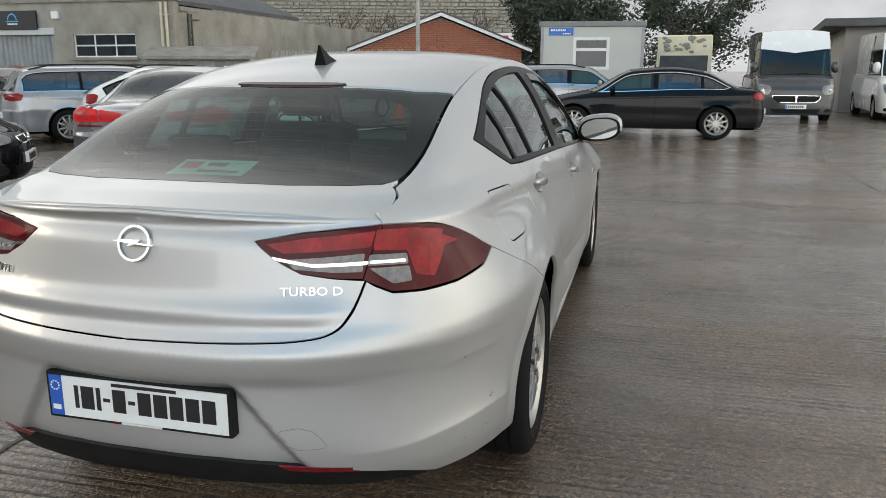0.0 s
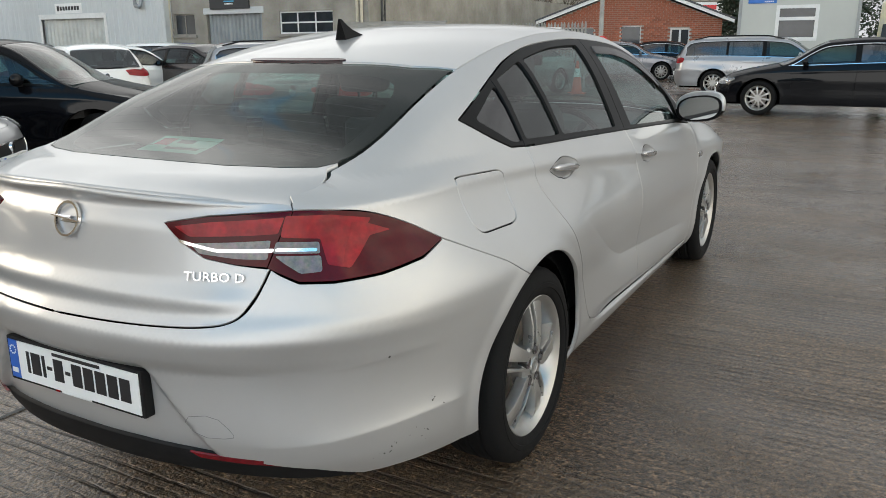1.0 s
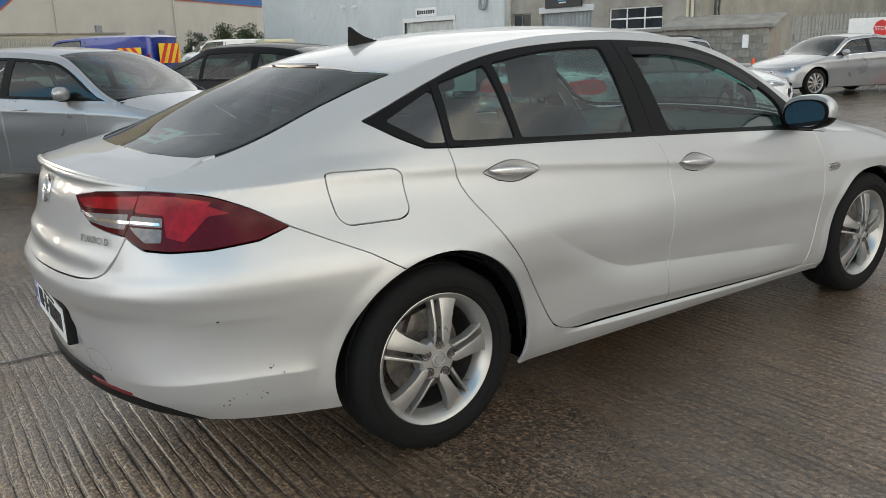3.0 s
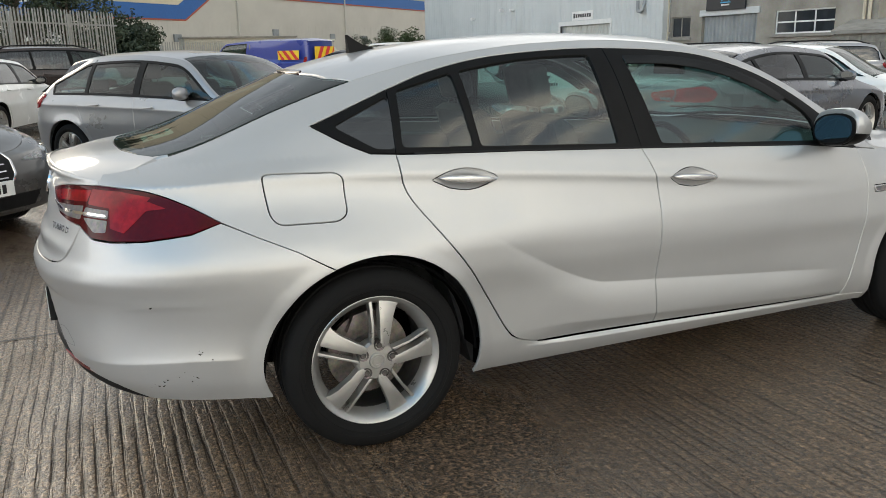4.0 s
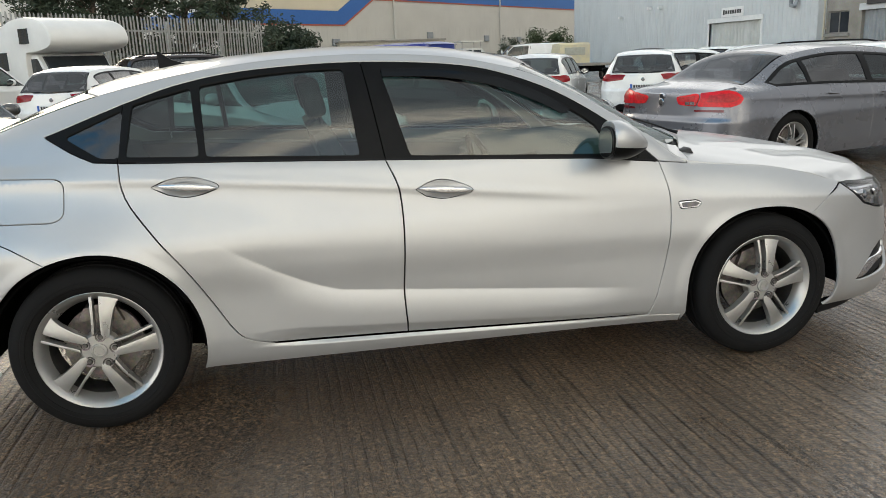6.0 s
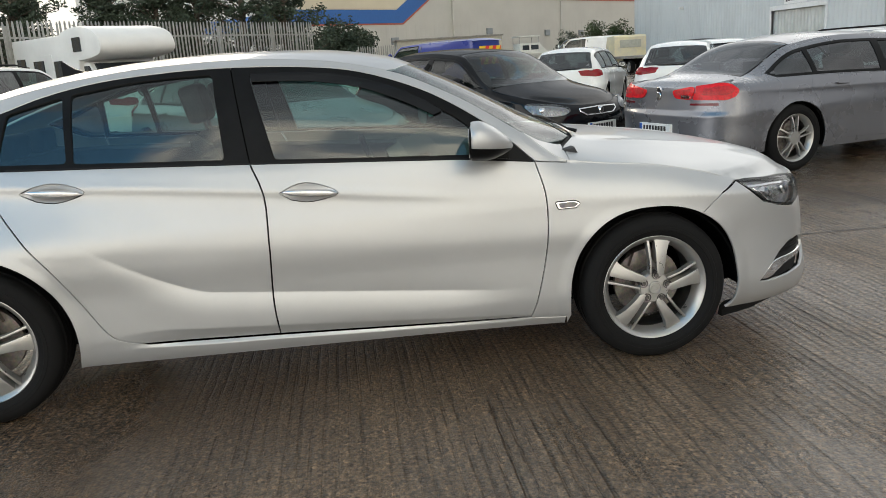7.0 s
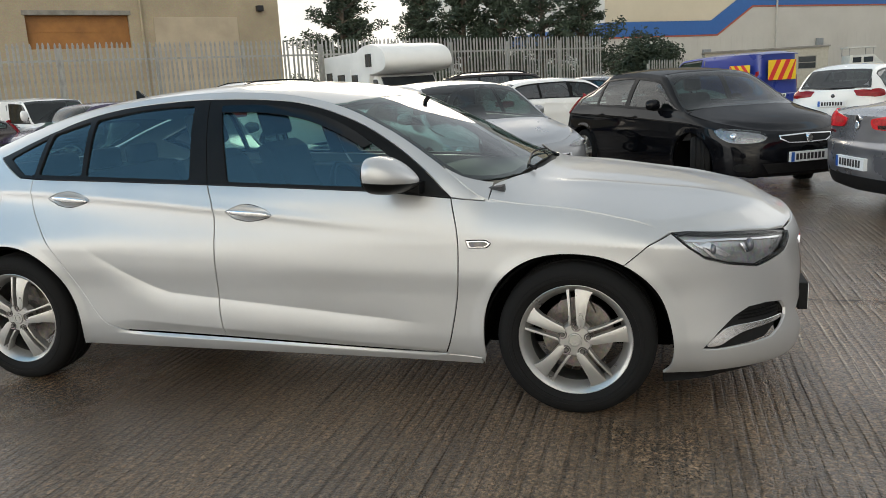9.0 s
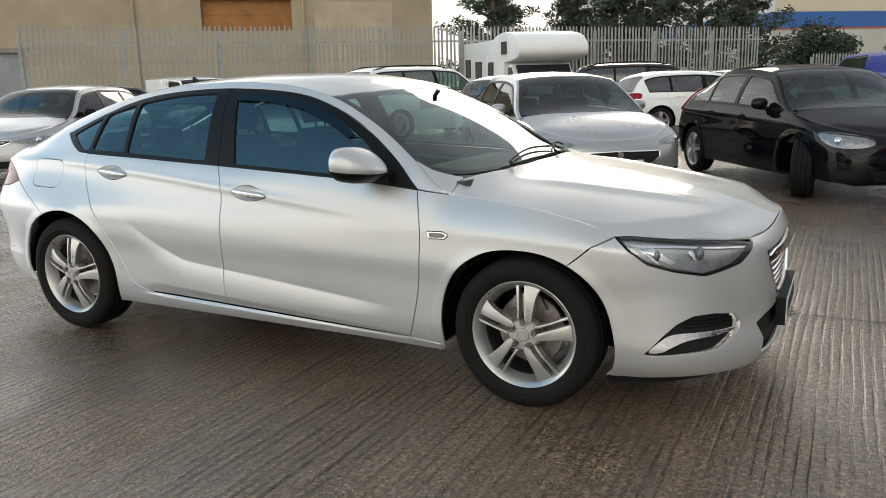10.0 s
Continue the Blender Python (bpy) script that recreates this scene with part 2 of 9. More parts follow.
def prism(bm, points, lo, hi, plane="yz", bevel=0.0):
    """An outline in a plane, given thickness from lo to hi along the third axis."""
    def at(p, w):
        return {"yz": (w, p[0], p[1]), "xz": (p[0], w, p[1]), "xy": (p[0], p[1], w)}[plane]
    a, b = [bm.verts.new(at(p, lo)) for p in points], [bm.verts.new(at(p, hi)) for p in points]
    n = len(points)
    made = [bm.faces.new(a[::-1]), bm.faces.new(b)] + [bm.faces.new((a[k], a[(k + 1) % n], b[(k + 1) % n], b[k])) for k in range(n)]
    bmesh.ops.recalc_face_normals(bm, faces=made)
    if bevel:
        bmesh.ops.bevel(bm, geom=[e for f in made[:2] for e in f.edges], offset=bevel, segments=2, affect="EDGES", profile=0.7)
    return bm


def inside(px, py, loop):
    hit = np.zeros(len(px), bool)
    a = np.asarray(loop, float)
    b = np.roll(a, -1, 0)
    for (x0, y0), (x1, y1) in zip(a, b):
        if y0 == y1:
            continue
        hit ^= ((y0 > py) != (y1 > py)) & (px < (x1 - x0) * (py - y0) / (y1 - y0) + x0)
    return hit


def clear_of(px, py, loop):
    """The distance of points from a closed line."""
    best = np.full(len(px), 1e9)
    a = np.asarray(loop, float)
    for (x0, y0), (x1, y1) in zip(a, np.roll(a, -1, 0)):
        dx, dy = x1 - x0, y1 - y0
        t = np.clip(((px - x0) * dx + (py - y0) * dy) / (dx * dx + dy * dy + 1e-12), 0, 1)
        best = np.minimum(best, np.hypot(px - x0 - t * dx, py - y0 - t * dy))
    return best


def rounded(loop, rounds=2):
    """Rounds the corners of an outline off; a point with a third value of 1 keeps its corner."""
    pts = [(p[0], p[1], p[2] if len(p) > 2 else 0) for p in loop]
    for _ in range(rounds):
        out = []
        for p, q in zip(pts, pts[1:] + pts[:1]):
            w0, w1 = (0.0 if p[2] else 0.25), (0.0 if q[2] else 0.25)
            if p[2]:
                out.append(p)
            else:
                out.append((p[0] + (q[0] - p[0]) * w0, p[1] + (q[1] - p[1]) * w0, 0))
            if not q[2]:
                out.append((q[0] + (p[0] - q[0]) * w1, q[1] + (p[1] - q[1]) * w1, 0))
        pts = out
    return [(p[0], p[1]) for p in pts]


def fillet(loop, r=0.012, n=4):
    """Rounds each corner of an outline with a small radius."""
    out = []
    for a, b, c in zip(loop[-1:] + loop[:-1], loop, loop[1:] + loop[:1]):
        p, q, w = Vector(b[:2]), Vector(a[:2]), Vector(c[:2])
        d0, d1 = q - p, w - p
        u, v = p + d0.normalized() * min(r, d0.length * 0.45), p + d1.normalized() * min(r, d1.length * 0.45)
        out += [tuple(u * (1 - k) ** 2 + p * 2 * k * (1 - k) + v * k * k) for k in np.linspace(0, 1, n)]
    return out


def flowing(points, n=5):
    """A smooth open line through points."""
    p = [np.array(q, float) for q in points]
    p = [2 * p[0] - p[1]] + p + [2 * p[-1] - p[-2]]
    out = []
    for a, b, c, d in zip(p, p[1:], p[2:], p[3:]):
        for t in np.arange(n) / n:
            out.append(tuple(0.5 * (2 * b + (c - a) * t + (2 * a - 5 * b + 4 * c - d) * t * t + (3 * b - a - 3 * c + d) * t ** 3)))
    return out + [tuple(p[-2])]


def dense(loop, step):
    out = []
    for p, q in zip(loop, list(loop[1:]) + [loop[0]]):
        k = max(1, int(math.hypot(q[0] - p[0], q[1] - p[1]) / step))
        out += [(p[0] + (q[0] - p[0]) * i / k, p[1] + (q[1] - p[1]) * i / k) for i in range(k)]
    return out


def inset(loop, by):
    """Moves an outline inwards by a hair, for the gap round a panel."""
    a = np.asarray(loop, float)
    area = np.sum(a[:, 0] * np.roll(a[:, 1], -1) - np.roll(a[:, 0], -1) * a[:, 1])
    way = np.roll(a, -1, 0) - np.roll(a, 1, 0)
    way /= np.maximum(np.linalg.norm(way, axis=1, keepdims=True), 1e-9)
    nrm = np.stack([-way[:, 1], way[:, 0]], 1) * (1 if area > 0 else -1)
    return [tuple(p) for p in a + nrm * by]


def skin(fn, outer, holes=(), step=(0.03, 0.02), lift=0.0, gap=0.0025, turn_in=0.014, keep=(), lines=()):
    """A panel of the surface fn(a, b) inside an outline, with its edge turned in. Returns verts, faces, normals.
    keep: values of a at which the edge is left open (where the mirrored half joins on); lines: points that a crease runs through."""
    fine = min(step) * 0.9
    loops = [dense(loop, fine) for loop in (outer, *holes)]
    if gap:
        fixed = []
        for i, loop in enumerate(loops):
            moved = inset(loop, gap if i == 0 else -gap)
            fixed.append([p if any(abs(p[0] - k) < 1e-4 for k in keep) else q for p, q in zip(loop, moved)])
        loops = fixed
    lo, hi = np.min(loops[0], 0), np.max(loops[0], 0)
    ga, gb = np.meshgrid(np.arange(lo[0], hi[0], step[0]), np.arange(lo[1], hi[1], step[1]))
    ga = ga + (np.arange(ga.shape[0])[:, None] % 2) * step[0] * 0.5
    ga, gb = ga.ravel(), gb.ravel()
    good = inside(ga, gb, loops[0])
    for loop in loops[1:]:
        good &= ~inside(ga, gb, loop)
    ga, gb = ga[good], gb[good]
    for loop in loops:
        far = clear_of(ga, gb, loop) > 0.45 * min(step)
        ga, gb = ga[far], gb[far]
    if len(lines):
        la, lb = np.array(lines, float).T
        good = inside(la, lb, loops[0])
        for loop in loops:
            good &= clear_of(la, lb, loop) > 0.004
        la, lb = la[good], lb[good]
        if len(la):
            near = np.min(np.hypot(ga[:, None] - la[None], gb[:, None] - lb[None]), 1)
            ga, gb = np.concatenate([ga[near > 0.004], la]), np.concatenate([gb[near > 0.004], lb])
    pts, edges = [], []
    for loop in loops:
        k = len(pts)
        pts += [Vector((float(a), float(b))) for a, b in loop]
        edges += [(k + i, k + (i + 1) % len(loop)) for i in range(len(loop))]
    pts += [Vector((float(a), float(b))) for a, b in zip(ga, gb)]
    v2, _, tris, *_ = delaunay_2d_cdt(pts, edges, [], 0, 1e-7)
    ab = np.array([(v[0], v[1]) for v in v2])
    tris = np.array([f for f in tris if len(f) == 3])
    mid = ab[tris].mean(1)
    good = inside(mid[:, 0], mid[:, 1], loops[0])
    for loop in loops[1:]:
        good &= ~inside(mid[:, 0], mid[:, 1], loop)
    tris = tris[good]
    pa, pb, pc = ab[tris[:, 0]], ab[tris[:, 1]], ab[tris[:, 2]]
    cr = (pb[:, 0] - pa[:, 0]) * (pc[:, 1] - pa[:, 1]) - (pb[:, 1] - pa[:, 1]) * (pc[:, 0] - pa[:, 0])
    tris = tris[np.abs(cr) > 1e-10]
    cr = cr[np.abs(cr) > 1e-10]
    tris[cr < 0] = tris[cr < 0][:, ::-1]
    e = 4e-3
    p0 = fn(ab[:, 0], ab[:, 1])
    ta = fn(ab[:, 0] + e, ab[:, 1]) - fn(ab[:, 0] - e, ab[:, 1])
    tb = fn(ab[:, 0], ab[:, 1] + e) - fn(ab[:, 0], ab[:, 1] - e)
    nr = np.cross(ta, tb)
    nr /= np.maximum(np.linalg.norm(nr, axis=1, keepdims=True), 1e-12)
    p0 = p0 + nr * lift
    verts, norms, faces = list(p0), list(nr), [tuple(f) for f in tris]
    if turn_in:
        seen = {}
        for f in faces:
            for i in range(3):
                seen[(f[i], f[(i + 1) % 3])] = True
        rim = [(i, j) for i, j in seen if (j, i) not in seen]
        for i, j in rim:
            if any(abs(ab[i, 0] - k) < 2e-3 and abs(ab[j, 0] - k) < 2e-3 for k in keep):
                continue
            along = p0[j] - p0[i]
            out = np.cross(along, nr[i])
            out /= max(np.linalg.norm(out), 1e-12)
            k = len(verts)
            verts += [p0[i], p0[j], p0[j] - nr[j] * turn_in, p0[i] - nr[i] * turn_in]
            norms += [out * 0.6 + nr[i] * 0.8, out * 0.6 + nr[j] * 0.8, out, out]
            faces += [(k + 1, k, k + 3, k + 2)]
    return np.array(verts), faces, np.array(norms)


def mirrored(v, f, n):
    flip = np.array((-1, 1, 1))
    return v * flip, [tuple(reversed(t)) for t in f], n * flip


def joined(*pieces):
    verts, faces, norms, k = [], [], [], 0
    for v, f, n in pieces:
        verts.append(v)
        norms.append(n)
        faces += [tuple(i + k for i in t) for t in f]
        k += len(v)
    return np.concatenate(verts), faces, np.concatenate(norms)


def skin_part(name, piece, material, parent, label=""):
    v, f, n = piece
    return mesh_part(name, v, f, material, parent, label, True, n)


def both(name, piece, material, parent, label=""):
    """The part on the driver's side and its twin."""
    return skin_part(name, piece, material, parent, label), skin_part(name, mirrored(*piece), material, parent, label)


def words(text, size, material, m, parent=None, name="lettering", depth=0.0015, align="CENTER", bold=0.0, stretch=1.0):
    """Raised lettering in the built-in font, as a mesh."""
    cu = bpy.data.curves.new(name, "FONT")
    cu.body, cu.size, cu.align_x, cu.align_y, cu.extrude, cu.offset = text, size, align, "CENTER", depth, bold
    cu.resolution_u = 2
    ob = bpy.data.objects.new(name, cu)
    scene.collection.objects.link(ob)
    me = bpy.data.meshes.new_from_object(ob.evaluated_get(bpy.context.evaluated_depsgraph_get()))
    bpy.data.objects.remove(ob)
    me.transform(m @ Matrix.Diagonal((stretch, 1, 1, 1)))
    me.materials.clear()
    me.materials.append(material)
    made = new(name, me)
    return hang(made, parent) if parent else made
# ---- car surfaces ----
def keyed(keys):
    """A smooth curve through (place, value) keys, with no overshoot."""
    k = np.array(keys, float)
    x, y = k[:, 0], k[:, 1]
    h, d = np.diff(x), np.diff(y) / np.diff(x)
    m = np.zeros(len(x))
    m[0], m[-1] = d[0], d[-1]
    for i in range(1, len(x) - 1):
        if d[i - 1] * d[i] > 0:
            a, b = 2 * h[i] + h[i - 1], h[i] + 2 * h[i - 1]
            m[i] = (a + b) / (a / d[i - 1] + b / d[i])

    def value(v):
        v = np.clip(np.asarray(v, float), x[0], x[-1])
        i = np.clip(np.searchsorted(x, v) - 1, 0, len(x) - 2)
        t = (v - x[i]) / h[i]
        return ((1 + 2 * t) * (1 - t) ** 2 * y[i] + t * (1 - t) ** 2 * h[i] * m[i]
                + t * t * (3 - 2 * t) * y[i + 1] + t * t * (t - 1) * h[i] * m[i + 1])
    return value


def smooth(a, b, v):
    t = np.clip((np.asarray(v, float) - a) / (b - a), 0, 1)
    return t * t * (3 - 2 * t)


def blade_line(y):
    """The height of the sculpted crease low on the doors."""
    y = np.asarray(y, float)
    return np.where(y < 0.95, 0.485 + 0.62 * np.clip(0.95 - y, 0, 1) ** 1.35, 0.485 - 0.088 * (y - 0.95))


class Shell:
    """The skin of a car: side(s, z) runs round it at a height, from the middle of the tail (least s) along the flank to the
    middle of the nose; top(x, y) lies over it from edge to edge."""

    def __init__(self, d):
        self.d = d
        self.belt_z = keyed(d["belt_z"])
        self.belt_x = keyed(d["belt_x"])
        self.edge_z = keyed(d["edge_z"])
        self.edge_x = keyed(d["edge_x"])
        self.crease_z = keyed(d["crease_z"])
        self.crease_x = keyed(d["crease_x"])
        self.mid_z = keyed(d["mid_z"])
        self.tail_y = keyed(d["tail_y"])
        self.nose_y = keyed(d["nose_y"])
        self.flank = keyed(d["flank"])
        self.tail_n = keyed(d["tail_n"])
        self.nose_n = keyed(d["nose_n"])
        self.y0, self.y1 = d["tail_from"], d["nose_from"]
        self.l0, self.l1 = d["tail_len"], d["nose_len"]
        self.s_min, self.s_max = self.y0 - self.l0 * math.pi / 2, self.y1 + self.l1 * math.pi / 2

    def width(self, y, z):
        d = self.d
        zc, zb, ze = self.crease_z(y), self.belt_z(y), np.maximum(self.edge_z(y), self.belt_z(y) + 1e-3)
        xc, xb, xe = self.crease_x(y), self.belt_x(y), self.edge_x(y)
        low = 0.0 * z
        for yw in d["axles"]:
            low = low + d["haunch"] * np.exp(-((y - yw) / 0.42) ** 2) * np.exp(-((z - 0.62) / 0.16) ** 2)
        for yw in d["axles"]:
            low = low + d.get("lip", 0.0) * (1 - smooth(0.395, 0.45, np.hypot(y - yw, z - 0.315)))
        if d.get("blade"):
            zl = blade_line(y)
            fade = smooth(0.4, 0.8, y) * (1 - smooth(1.9, 2.25, y))
            up = z - zl
            low = low + fade * np.where(up > 0, -0.008 * np.exp(-np.maximum(up, 0) / 0.08), -0.008 + 0.012 * (1 - (1 - np.clip(-up / 0.10, 0, 1)) ** 2) - 0.002 * smooth(0.1, 0.22, -up))
        t = smooth(0.62, 1.0, (z - 0.25) / np.maximum(zc - 0.25, 0.05))
        x = self.flank(z) + low * (1 - t) + (xc - self.flank(zc)) * t
        u = np.clip((z - zc) / np.maximum(zb - zc, 0.02), 0, 1)
        x = np.where(z > zc, xc + (xb - xc) * (0.45 * u + 0.55 * u * u), x)
        if d.get("line"):
            x = x + d["line"] * np.exp(-((z - zc) / 0.022) ** 2) * smooth(-0.45, 0.2, y) * (1 - smooth(1.5, 2.25, y))
        g = np.clip((z - zb) / np.maximum(ze - zb, 0.02), 0, 1.1)
        glass = xb + (xe - xb) * (0.72 * g + 0.28 * g ** 4)
        return np.where(z > zb, np.where(ze - zb > 0.004, glass, xb), x)

    def side(self, s, z):
        s, z = np.asarray(s, float), np.asarray(z, float)
        a = np.clip((self.y0 - s) / self.l0, 0, math.pi / 2)
        b = np.clip((s - self.y1) / self.l1, 0, math.pi / 2)
        na, nb = self.tail_n(z), self.nose_n(z)
        ca, sa, cb, sb = np.cos(a), np.sin(a), np.cos(b), np.sin(b)
        ra, rb = (ca ** na + sa ** na) ** (-1 / na), (cb ** nb + sb ** nb) ** (-1 / nb)
        y = np.where(s < self.y0, self.y0 - (self.y0 - self.tail_y(z)) * ra * sa, np.where(s > self.y1, self.y1 + (self.nose_y(z) - self.y1) * rb * sb, s))
        x = self.width(y, z) * np.where(s < self.y0, ra * ca, np.where(s > self.y1, rb * cb, 1.0))
        y = y + self.d["tail_arc"] * x * x * smooth(0.5, 1.5, a) - self.d["nose_arc"] * x * x * smooth(0.5, 1.5, b)
        return np.stack([x, y, z], -1)

    def top(self, x, y):
        x, y = np.asarray(x, float), np.asarray(y, float)
        xe, ze, zm = self.edge_x(y), self.edge_z(y), self.mid_z(y)
        q = np.clip(np.abs(x) / xe, 0, 1.3)
        z = ze + (zm - ze) * (1 - 0.6 * q ** 2 - 0.4 * q ** 4)
        if self.d.get("bonnet_line"):
            z = z + 0.010 * np.exp(-((np.abs(x) - 0.30 - 0.42 * (3.75 - y) * 0.55) / 0.05) ** 2) * smooth(2.6, 2.9, y) * (1 - smooth(3.3, 3.6, y))
        return np.stack([x, y, z], -1)


HERO = dict(
    axles=(0.0, 2.829), haunch=0.018, blade=True, line=0.006, lip=0.006, bonnet_line=True,
    tail_from=0.05, tail_len=1.05, nose_from=2.75, nose_len=1.0, tail_arc=0.16, nose_arc=0.08,
    tail_n=[(0.2, 2.9), (0.6, 2.9), (0.72, 3.2), (1.0, 3.5)], nose_n=[(0.2, 3.8), (0.45, 3.4), (0.7, 3.0), (0.9, 3.0)],
    flank=[(0.15, 0.83), (0.2, 0.862), (0.24, 0.882), (0.285, 0.893), (0.33, 0.899), (0.4, 0.901), (0.5, 0.903), (0.62, 0.912), (0.72, 0.913), (0.8, 0.905), (1.0, 0.88)],
    tail_y=[(0.15, -0.9), (0.26, -0.985), (0.34, -1.03), (0.42, -1.045), (0.58, -1.05), (0.62, -1.066), (0.665, -1.072), (0.7, -1.055), (0.74, -1.03), (0.8, -1.012), (0.92, -0.985), (0.985, -0.972), (1.02, -0.985), (1.1, -0.95)],
    nose_y=[(0.15, 3.66), (0.22, 3.77), (0.3, 3.785), (0.42, 3.77), (0.55, 3.775), (0.66, 3.768), (0.72, 3.745), (0.78, 3.7), (0.9, 3.55)],
    crease_z=[(-1.1, 0.965), (-0.3, 0.972), (0.1, 0.965), (0.5, 0.94), (1.17, 0.882), (1.5, 0.85), (2.07, 0.79), (2.6, 0.75), (3.8, 0.69)],
    crease_x=[(-1.1, 0.8), (-0.33, 0.79), (0.35, 0.832), (1.0, 0.86), (1.48, 0.876), (2.0, 0.892), (2.45, 0.905), (2.83, 0.92), (3.3, 0.93), (3.8, 0.9)],
    belt_z=[(-1.1, 1.02), (-0.6, 1.02), (-0.3, 1.03), (0.1, 1.034), (1.155, 0.985), (2.04, 0.94), (2.35, 0.912), (2.47, 0.9), (2.83, 0.862), (3.2, 0.79), (3.5, 0.765), (3.8, 0.74)],
    belt_x=[(-1.1, 0.66), (-0.6, 0.69), (-0.3, 0.735), (0.1, 0.783), (1.155, 0.825), (2.04, 0.85), (2.35, 0.848), (2.47, 0.828), (2.83, 0.845), (3.2, 0.855), (3.8, 0.82)],
    edge_z=[(-1.1, 1.005), (-0.95, 1.0), (-0.8, 1.008), (-0.578, 1.055), (-0.2, 1.195), (0.065, 1.278), (0.45, 1.358), (0.8, 1.394), (1.08, 1.402), (1.4, 1.385), (1.74, 1.322), (2.0, 1.21), (2.25, 1.055), (2.47, 0.905), (2.83, 0.863), (3.2, 0.791), (3.5, 0.766), (3.8, 0.741)],
    edge_x=[(-1.1, 0.62), (-0.8, 0.613), (-0.578, 0.611), (0.065, 0.575), (0.5, 0.575), (1.08, 0.585), (1.5, 0.61), (1.74, 0.64), (2.1, 0.72), (2.47, 0.828), (2.83, 0.845), (3.2, 0.855), (3.8, 0.82)],
    mid_z=[(-1.1, 1.02), (-0.97, 1.03), (-0.8, 1.045), (-0.6, 1.078), (-0.2, 1.24), (0.03, 1.328), (0.288, 1.382), (0.65, 1.425), (1.05, 1.443), (1.4, 1.435), (1.75, 1.39), (2.0, 1.292), (2.6, 1.0), (2.68, 0.975), (3.0, 0.93), (3.3, 0.885), (3.55, 0.83), (3.7, 0.78), (3.8, 0.74)],
)

# ---- ground ----
def concrete_material():
    """Wet ribbed concrete: brush grooves across the yard, worn smooth in patches, damp and puddled."""
    m = bpy.data.materials.new("wet_ribbed_concrete")
    m.use_nodes = True
    t = m.node_tree
    n, l = t.nodes, t.links
    b = n["Principled BSDF"]
    co = n.new("ShaderNodeTexCoord")

    def noise_at(scale, detail=5.0, stretch=(1, 1, 1), rough=0.6, warp=0.0):
        mp, tx = n.new("ShaderNodeMapping"), n.new("ShaderNodeTexNoise")
        mp.inputs["Scale"].default_value = stretch
        tx.inputs["Scale"].default_value, tx.inputs["Detail"].default_value, tx.inputs["Roughness"].default_value, tx.inputs["Distortion"].default_value = scale, detail, rough, warp
        l.new(co.outputs["Object"], mp.inputs["Vector"])
        l.new(mp.outputs["Vector"], tx.inputs["Vector"])
        return tx.outputs["Fac"]

    def ramp(src, *stops):
        r = n.new("ShaderNodeValToRGB")
        e = r.color_ramp.elements
        e[0].position, e[0].color = stops[0][0], (*stops[0][1], 1)
        e[1].position, e[1].color = stops[-1][0], (*stops[-1][1], 1)
        for p, c in stops[1:-1]:
            e.new(p).color = (*c, 1)
        l.new(src, r.inputs["Fac"])
        return r.outputs["Color"]

    def math_node(op, a, b_):
        k = n.new("ShaderNodeMath")
        k.operation = op
        for i, v in enumerate((a, b_)):
            if isinstance(v, (int, float)):
                k.inputs[i].default_value = v
            else:
                l.new(v, k.inputs[i])
        return k.outputs["Value"]

    def blend(f, a, b_, kind="MIX"):
        k = n.new("ShaderNodeMix")
        k.data_type, k.blend_type = "RGBA", kind
        for s, v in (("Factor", f), ("A", a), ("B", b_)):
            if isinstance(v, (int, float)):
                k.inputs[s].default_value = v
            elif isinstance(v, tuple):
                k.inputs[s].default_value = (*v, 1)
            else:
                l.new(v, k.inputs[s])
        return k.outputs["Result"]
    patches = noise_at(0.35, 6, (1, 1, 1), 0.62, 0.6)
    streaks = noise_at(3.0, 6, (0.22, 2.4, 1), 0.7)
    grit = noise_at(150, 3)
    speck = noise_at(55, 4, (1, 1, 1), 0.7)
    pebble = noise_at(24, 3, (0.8, 1.2, 1), 0.6)
    warp = noise_at(0.9, 2, (0.5, 1, 1))
    sep = n.new("ShaderNodeSeparateXYZ")
    l.new(co.outputs["Object"], sep.inputs["Vector"])
    row = math_node("ADD", math_node("MULTIPLY", sep.outputs["Y"], math.tau / 0.046), math_node("MULTIPLY", warp, 9.0))
    row = math_node("ADD", row, math_node("MULTIPLY", noise_at(4, 4, (0.3, 1, 1)), 2.2))
    row = math_node("ADD", row, math_node("MULTIPLY", pebble, 1.1))
    wave = math_node("MULTIPLY", math_node("ADD", math_node("SINE", row, 0), 1.0), 0.5)
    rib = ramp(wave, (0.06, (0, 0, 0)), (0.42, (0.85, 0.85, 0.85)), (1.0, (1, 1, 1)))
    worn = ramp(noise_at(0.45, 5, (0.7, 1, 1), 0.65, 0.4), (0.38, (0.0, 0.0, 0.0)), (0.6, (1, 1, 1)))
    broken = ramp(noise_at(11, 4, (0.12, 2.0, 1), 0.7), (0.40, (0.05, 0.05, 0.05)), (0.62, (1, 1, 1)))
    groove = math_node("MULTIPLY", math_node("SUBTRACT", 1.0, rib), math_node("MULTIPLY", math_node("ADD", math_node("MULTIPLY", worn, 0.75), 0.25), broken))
    cell = n.new("ShaderNodeTexVoronoi")
    cell.inputs["Scale"].default_value = 85.0
    l.new(co.outputs["Object"], cell.inputs["Vector"])
    cell_tone = n.new("ShaderNodeSeparateColor")
    l.new(cell.outputs["Color"], cell_tone.inputs["Color"])
